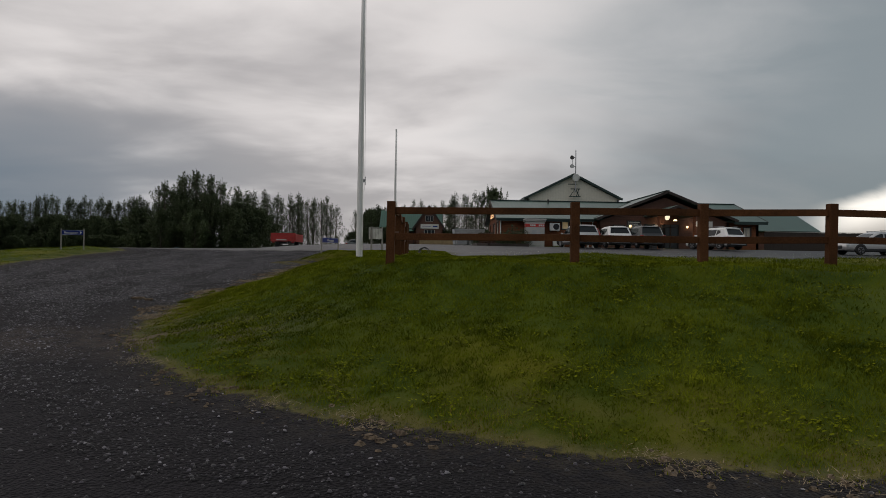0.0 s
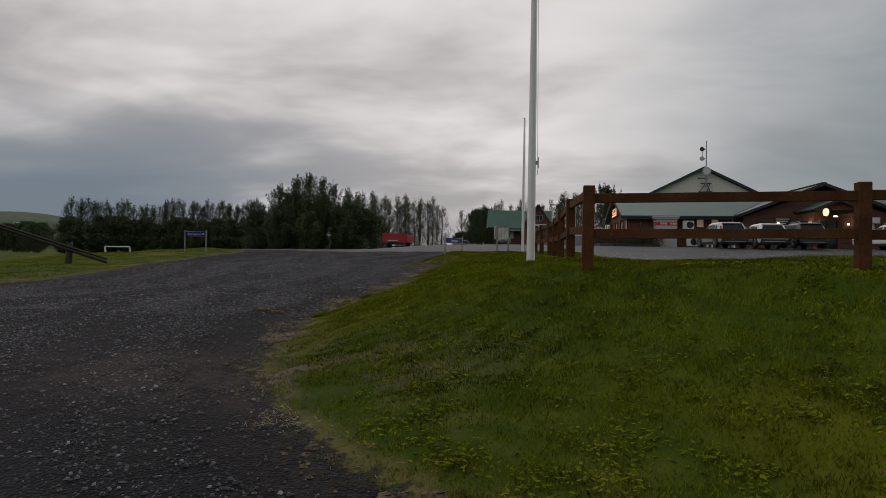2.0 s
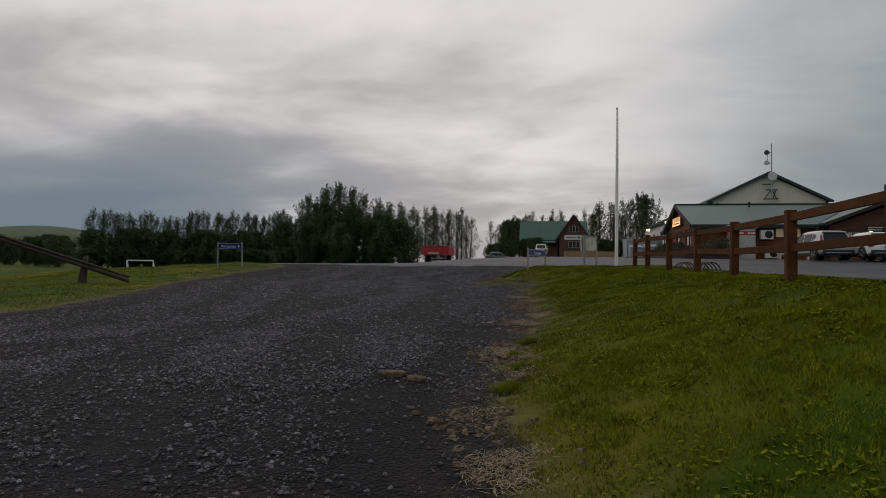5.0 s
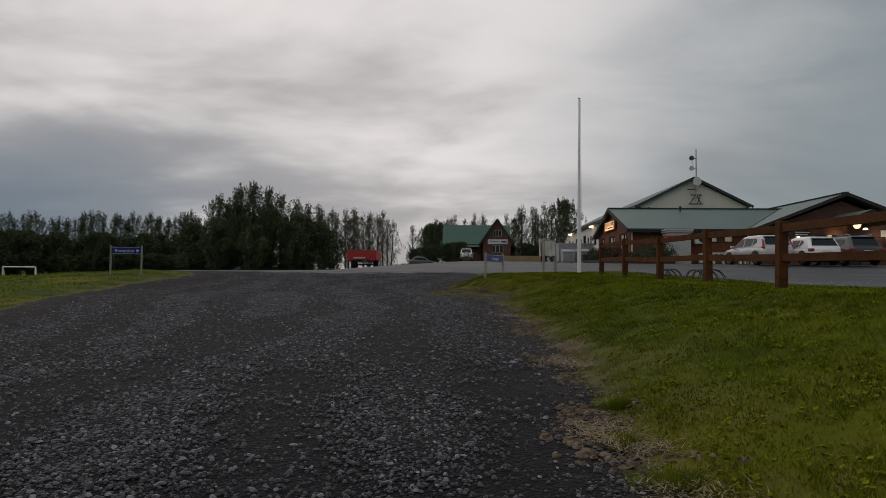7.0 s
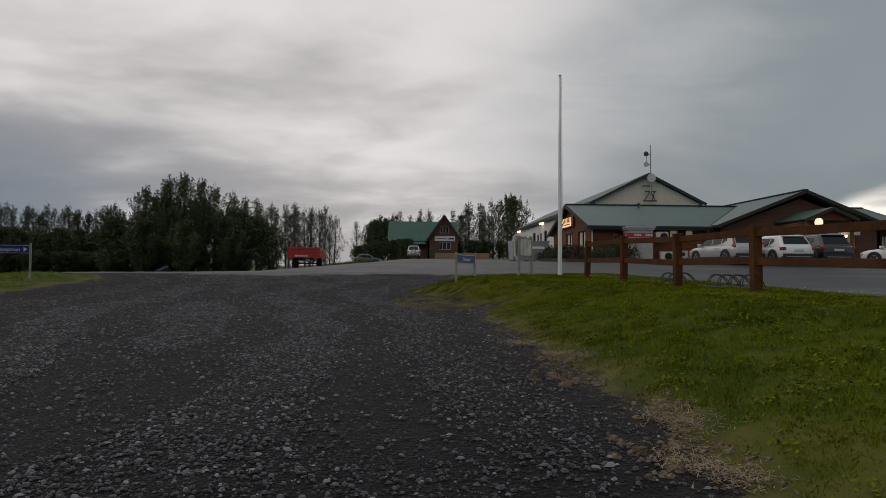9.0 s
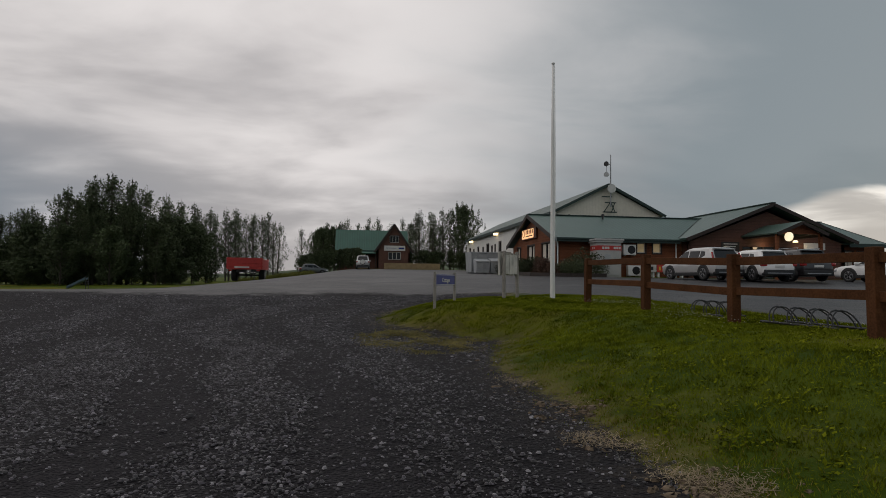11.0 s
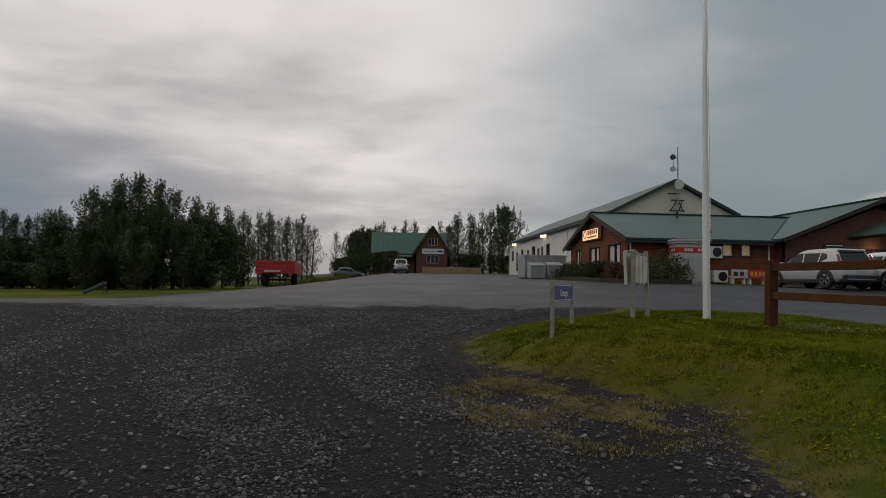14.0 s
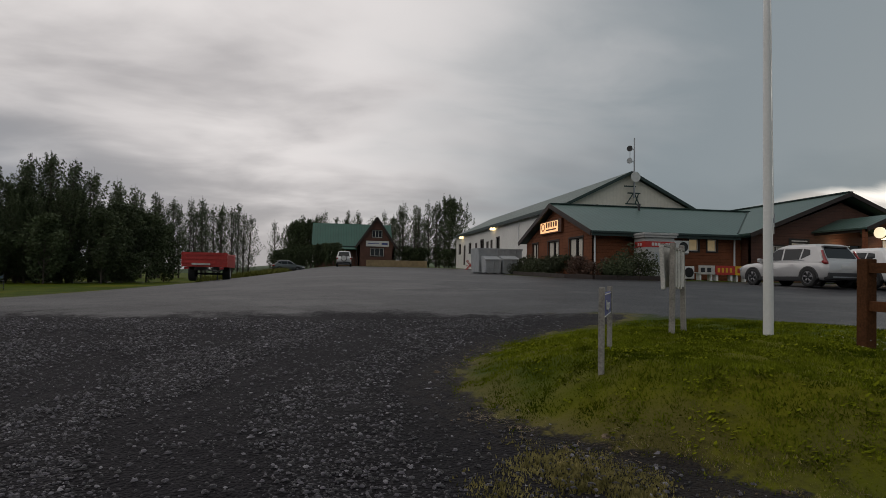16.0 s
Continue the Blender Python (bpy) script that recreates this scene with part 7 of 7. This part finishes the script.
    v = np.stack([b0, c0, tp], 1).reshape(-1, 3)
    tagged(new("dry_grass", soup("dry_grass", v, np.arange(len(v)).reshape(-1, 3), M["straw"])), "dry straw-coloured grass along the gravel edge", "grass", kind="stuff")
    # torn sods and clods of dry earth along the undercut edge
    n = 9500
    s = rng.random(n) * seg.sum()
    k = np.searchsorted(np.cumsum(seg), s).clip(0, len(seg) - 1)
    t = (np.cumsum(seg)[k] - s) / seg[k]
    p0 = pe[k] * t[:, None] + pe[k + 1] * (1 - t)[:, None]
    d = (pe[k + 1] - pe[k]) / seg[k][:, None]
    p0 = p0 + np.stack([-d[:, 1], d[:, 0]], -1) * (rng.normal(0.12, 0.17, n) + 0.12 * np.sin(s * 2.7))[:, None]
    ok = (np.sin(s * 2.3) + np.sin(s * 5.9 + 1) + rng.normal(0, 0.5, n) > 0.2) & (rng.random(n) < np.interp(p0[:, 1], [4, 9, 11.5, 20, 24], [0.12, 0.3, 1.0, 0.8, 0.05]))
    p0 = p0[ok]
    n = len(p0)
    r = 0.010 + 0.045 * rng.random(n) ** 3
    ang = np.arange(5) * 2 * math.pi / 5
    ring0 = np.stack([np.cos(ang), np.sin(ang), -0.4 + 0 * ang], -1)
    ring1 = np.stack([0.6 * np.cos(ang + 0.5), 0.6 * np.sin(ang + 0.5), 0.42 + 0 * ang], -1)
    sh = np.concatenate([ring0, ring1])[None] * r[:, None, None] * rng.uniform(0.7, 1.3, (n, 10, 1)) * np.stack([rng.uniform(0.8, 1.7, n), rng.uniform(0.7, 1.4, n), rng.uniform(0.5, 1.0, n)], -1)[:, None]
    v = (sh + np.stack([p0[:, 0], p0[:, 1], land(p0[:, 0], p0[:, 1])], -1)[:, None]).reshape(-1, 3)
    quad = np.array([(j, (j + 1) % 5, 5 + (j + 1) % 5, 5 + j) for j in range(5)] + [(5, 6, 7, 8), (8, 9, 5, 8)][:1])
    f = (quad[None] + 10 * np.arange(n)[:, None, None]).reshape(-1, 4)
    tagged(new("earth_clods", soup("earth_clods", v, f, M["clod"])), "dry brown clods of earth along the turf edge", "earth", kind="stuff")
    # weeds growing thinly on the bare ground at the mound's tip
    clump = lambda x, y: np.sin(x * 5.1 + y * 2.3) + np.sin(y * 4.3 - x * 1.7) + 0.8 * np.sin(x * 11 + 1) * np.sin(y * 9.5)
    v = blades(150000, -7.7, -4.3, 25.2, 29.8, 0.04, 0.008, lambda x, y, g, p: (g > -0.35) & (np.hypot((x + 6.1) / 1.2, (y - 27.6) / 1.7) < 0.35 + rng.random(x.shape) * 0.8) & (clump(x, y) > rng.normal(0.0, 0.6, x.shape)))
    tagged(new("weeds", soup("weeds", v, np.arange(len(v)).reshape(-1, 3), M["weed"])), "thin yellow-green weeds on bare ground", "weeds", kind="stuff")
    # thick tufts hanging over the edge
    vs = []
    for cx, cy, rr in ((-5.05, 12.3, 0.13), (-5.0, 13.1, 0.17), (-5.1, 13.8, 0.11), (-4.95, 14.7, 0.12)):
        k = 700
        a, r = rng.uniform(0, 2 * math.pi, k), rr * np.sqrt(rng.random(k))
        x, y = cx + 1.0 * r * np.cos(a), cy + 1.7 * r * np.sin(a)
        z = land(x, y)
        h = 0.075 * np.clip(1.1 - r / rr, 0.25, 1) * rng.uniform(0.6, 1.2, k)
        t = np.stack([x + np.cos(a) * r * 0.8, y + np.sin(a) * r * 0.8, z + h], -1)
        b0, b1_ = np.stack([x - 0.007, y, z - 0.02], -1), np.stack([x + 0.007, y + 0.003, z - 0.02], -1)
        vs.append(np.stack([b0, b1_, t], 1).reshape(-1, 3))
    v = np.concatenate(vs)
    tagged(new("grass_tufts", soup("grass_tufts", v, np.arange(len(v)).reshape(-1, 3), M["blade"])), "thick grass tufts overhanging the gravel edge", "grass", kind="stuff")
    # broad-leaved weeds in the turf
    n = 3000
    cx, cy = rng.uniform(-6, 6, n), rng.uniform(4.2, 33, n)
    ok = (signed(GRAVEL, cx, cy) < -0.3) & (signed(PAVED, cx, cy) < -0.1)
    cx, cy = cx[ok], cy[ok]
    k = 26
    x = (cx[:, None] + rng.normal(0, 0.09, (len(cx), k))).ravel()
    y = (cy[:, None] + rng.normal(0, 0.09, (len(cx), k))).ravel()
    z = land(x, y) + rng.uniform(0.008, 0.045, len(x))
    a, r, ti = rng.uniform(0, 2 * math.pi, len(x)), rng.uniform(0.008, 0.019, len(x)), rng.normal(0, 0.5, len(x))
    q = np.stack([np.stack([x + r * np.cos(a + j) * (1.5 if j % 3.14 < 1 else 0.8), y + r * np.sin(a + j), z + r * ti * math.cos(j)], -1) for j in (0, 1.57, 3.14, 4.71)], 1)
    v = q.reshape(-1, 3)
    tagged(new("turf_weeds", soup("turf_weeds", v, np.arange(len(v)).reshape(-1, 4), M["turf_weed"])), "small broad-leaved weeds in the turf", "weeds", kind="stuff")
    # loose stones
    def pebbles(n, x0, x1, y0, y1, r0, r1):
        x, y = rng.uniform(x0, x1, n), rng.uniform(y0, y1, n)
        ok = (signed(GRAVEL, x, y) > 0.1 * rng.normal(size=n)) & (signed(PAVED, x, y) < 0.3)
        ok &= (rng.random(n) > 0.80 * smooth01((track(x, y) - 0.15) / 0.7)) & (rng.random(n) < np.interp(y, [3.5, 8], [0.4, 1]) * np.interp(signed(GRAVEL, x, y), [0, 2.6], [0.45, 1]))
        fade = np.clip((x - x0) / 5, 0, 1) * np.clip((x1 - x) / 5, 0, 1) ** (x1 > 0) * np.clip((y - y0) / 3, 0, 1) ** (y0 < 5)
        ok &= rng.random(n) < fade
        x, y = x[ok], y[ok]
        k = len(x)
        r = r0 + (r1 - r0) * rng.random(k) ** 2.2
        c = np.stack([x, y, land(x, y) + r * 0.25], -1)
        ang = np.arange(4) * math.pi / 2
        low = np.stack([np.cos(ang), np.sin(ang), -0.55 + 0 * ang], -1)
        top = np.stack([0.62 * np.cos(ang + 0.3), 0.62 * np.sin(ang + 0.3), 0.42 + 0 * ang], -1)
        base = np.concatenate([low, top])
        a = rng.uniform(0, 2 * math.pi, k)
        rot = np.stack([np.stack([np.cos(a), -np.sin(a), 0 * a], -1), np.stack([np.sin(a), np.cos(a), 0 * a], -1), np.stack([0 * a, 0 * a, 1 + 0 * a], -1)], 1)
        sh = base[None] * (r[:, None, None] * rng.uniform(0.78, 1.25, (k, 8, 1))) * np.stack([rng.uniform(0.8, 1.5, k), rng.uniform(0.7, 1.1, k), rng.uniform(0.35, 0.8, k)], -1)[:, None]
        v_ = np.einsum("kij,knj->kni", rot, sh) + c[:, None]
        f_ = np.array([(0, 1, 5, 4), (1, 2, 6, 5), (2, 3, 7, 6), (3, 0, 4, 7), (4, 5, 6, 7)])
        return v_.reshape(-1, 3), (f_[None] + 8 * np.arange(k)[:, None, None]).reshape(-1, 4)
    parts = [pebbles(300000, -17, 9, -1, 15, 0.006, 0.021), pebbles(270000, -17.5, -4, 12, 36, 0.007, 0.023), pebbles(2000, -13, 4, 1.5, 34, 0.018, 0.036)]
    vs, fs, o = [], [], 0
    for v_, f_ in parts:
        vs.append(v_)
        fs.append(f_ + o)
        o += len(v_)
    tagged(new("loose_gravel", soup("loose_gravel", np.concatenate(vs), np.concatenate(fs), M["stone"])), "loose dark grey gravel stones on the track", "gravel", kind="stuff")
    # white clover and daisies in patches by the fence
    spots = [(-0.4, 12.2), (3.0, 12.2), (5.0, 12.4), (6.2, 12.0), (-0.3, 20.0), (-0.5, 24.5), (-1.6, 26.0), (-1.3, 28.5), (-1.2, 30.2), (-0.6, 31.6), (-0.2, 22.0), (1.5, 12.3), (7.5, 12.3), (8.5, 12.1), (9.6, 12.4), (10.8, 12.2), (12.2, 12.3), (-1.5, 29.4), (-1.3, 27.3), (-2.2, 25.2), (-1.7, 30.4)]
    vs = []
    for cx, cy in spots:
        k = 80
        x, y = cx + rng.normal(0, 0.30, k), cy + rng.normal(0, 0.5, k)
        z = land(x, y) + rng.uniform(0.06, 0.13, k)
        r = rng.uniform(0.007, 0.012, k)
        q = np.stack([np.stack([x + r * math.cos(a), y + r * math.sin(a), z + 0.3 * r * (j % 2)], -1) for j, a in enumerate((0, 1.57, 3.14, 4.71))], 1)
        vs.append(q.reshape(-1, 3))
    v = np.concatenate(vs)
    tagged(new("clover_flowers", soup("clover_flowers", v, np.arange(len(v)).reshape(-1, 4), M["petal"])), "small white flowers in the turf by the fence", "flowers", kind="stuff")


M["blade"] = material("grass_blade", (0.085, 0.128, 0.007), 0.9, spread=0.65, scale=0.55, fine=4, bump=0, tint=(0.205, 0.236, 0.018), spec=0.0)
M["turf_weed"] = material("turf_weed_leaf", (0.085, 0.120, 0.005), 0.9, spread=0.55, scale=1.2, fine=12, bump=0, tint=(0.215, 0.232, 0.014), spec=0.0)
M["edge_blade"] = material("yellowing_blade", (0.15, 0.130, 0.022), 0.9, spread=0.5, scale=1.2, fine=9, bump=0, tint=(0.30, 0.235, 0.070), spec=0.0)
M["tall_blade"] = material("uncut_grass_blade", (0.115, 0.125, 0.030), 0.9, spread=0.4, scale=0.4, fine=3, bump=0, tint=(0.20, 0.20, 0.06), spec=0.0)
M["clod"] = material("dry_earth_clod", (0.085, 0.062, 0.045), 0.95, spread=0.6, scale=5, fine=40, bump=0.6, tint=(0.24, 0.185, 0.13), spec=0.1)
M["weed"] = material("weed_leaf", (0.125, 0.120, 0.028), 0.8, spread=0.6, scale=2, fine=12, bump=0, tint=(0.36, 0.31, 0.12), spec=0.1)
scatter()


def flat_stone(x, y, w, d, h, rz, label):
    """A low uneven slab lying loose on the gravel."""
    rng = np.random.default_rng(int(abs(x * 100)))
    z = gz(x, y)
    q = pose(x, y, z, 0, 0, rz)
    bm = bmesh.new()
    rag = rng.uniform(0.75, 1.15, 9)
    loft(bm, [[q @ Vector((w * k * r * math.cos(a), d * k * r * math.sin(a), zz)) for r, a in zip(rag, [2 * math.pi * j / 9 for j in range(9)])] for k, zz in ((0.9, -0.02), (1.0, h * 0.4), (0.92, h * 0.85), (0.6, h))])
    return solid("flat_stone", bm, M["clod"], label, "stone", "loose slabs on the gravel")


flat_stone(-6.25, 12.7, 0.15, 0.08, 0.035, 10, "flat pale brown clod lying on dark gravel")
flat_stone(-5.98, 12.55, 0.11, 0.07, 0.030, -15, "flat pale brown clod lying on dark gravel")
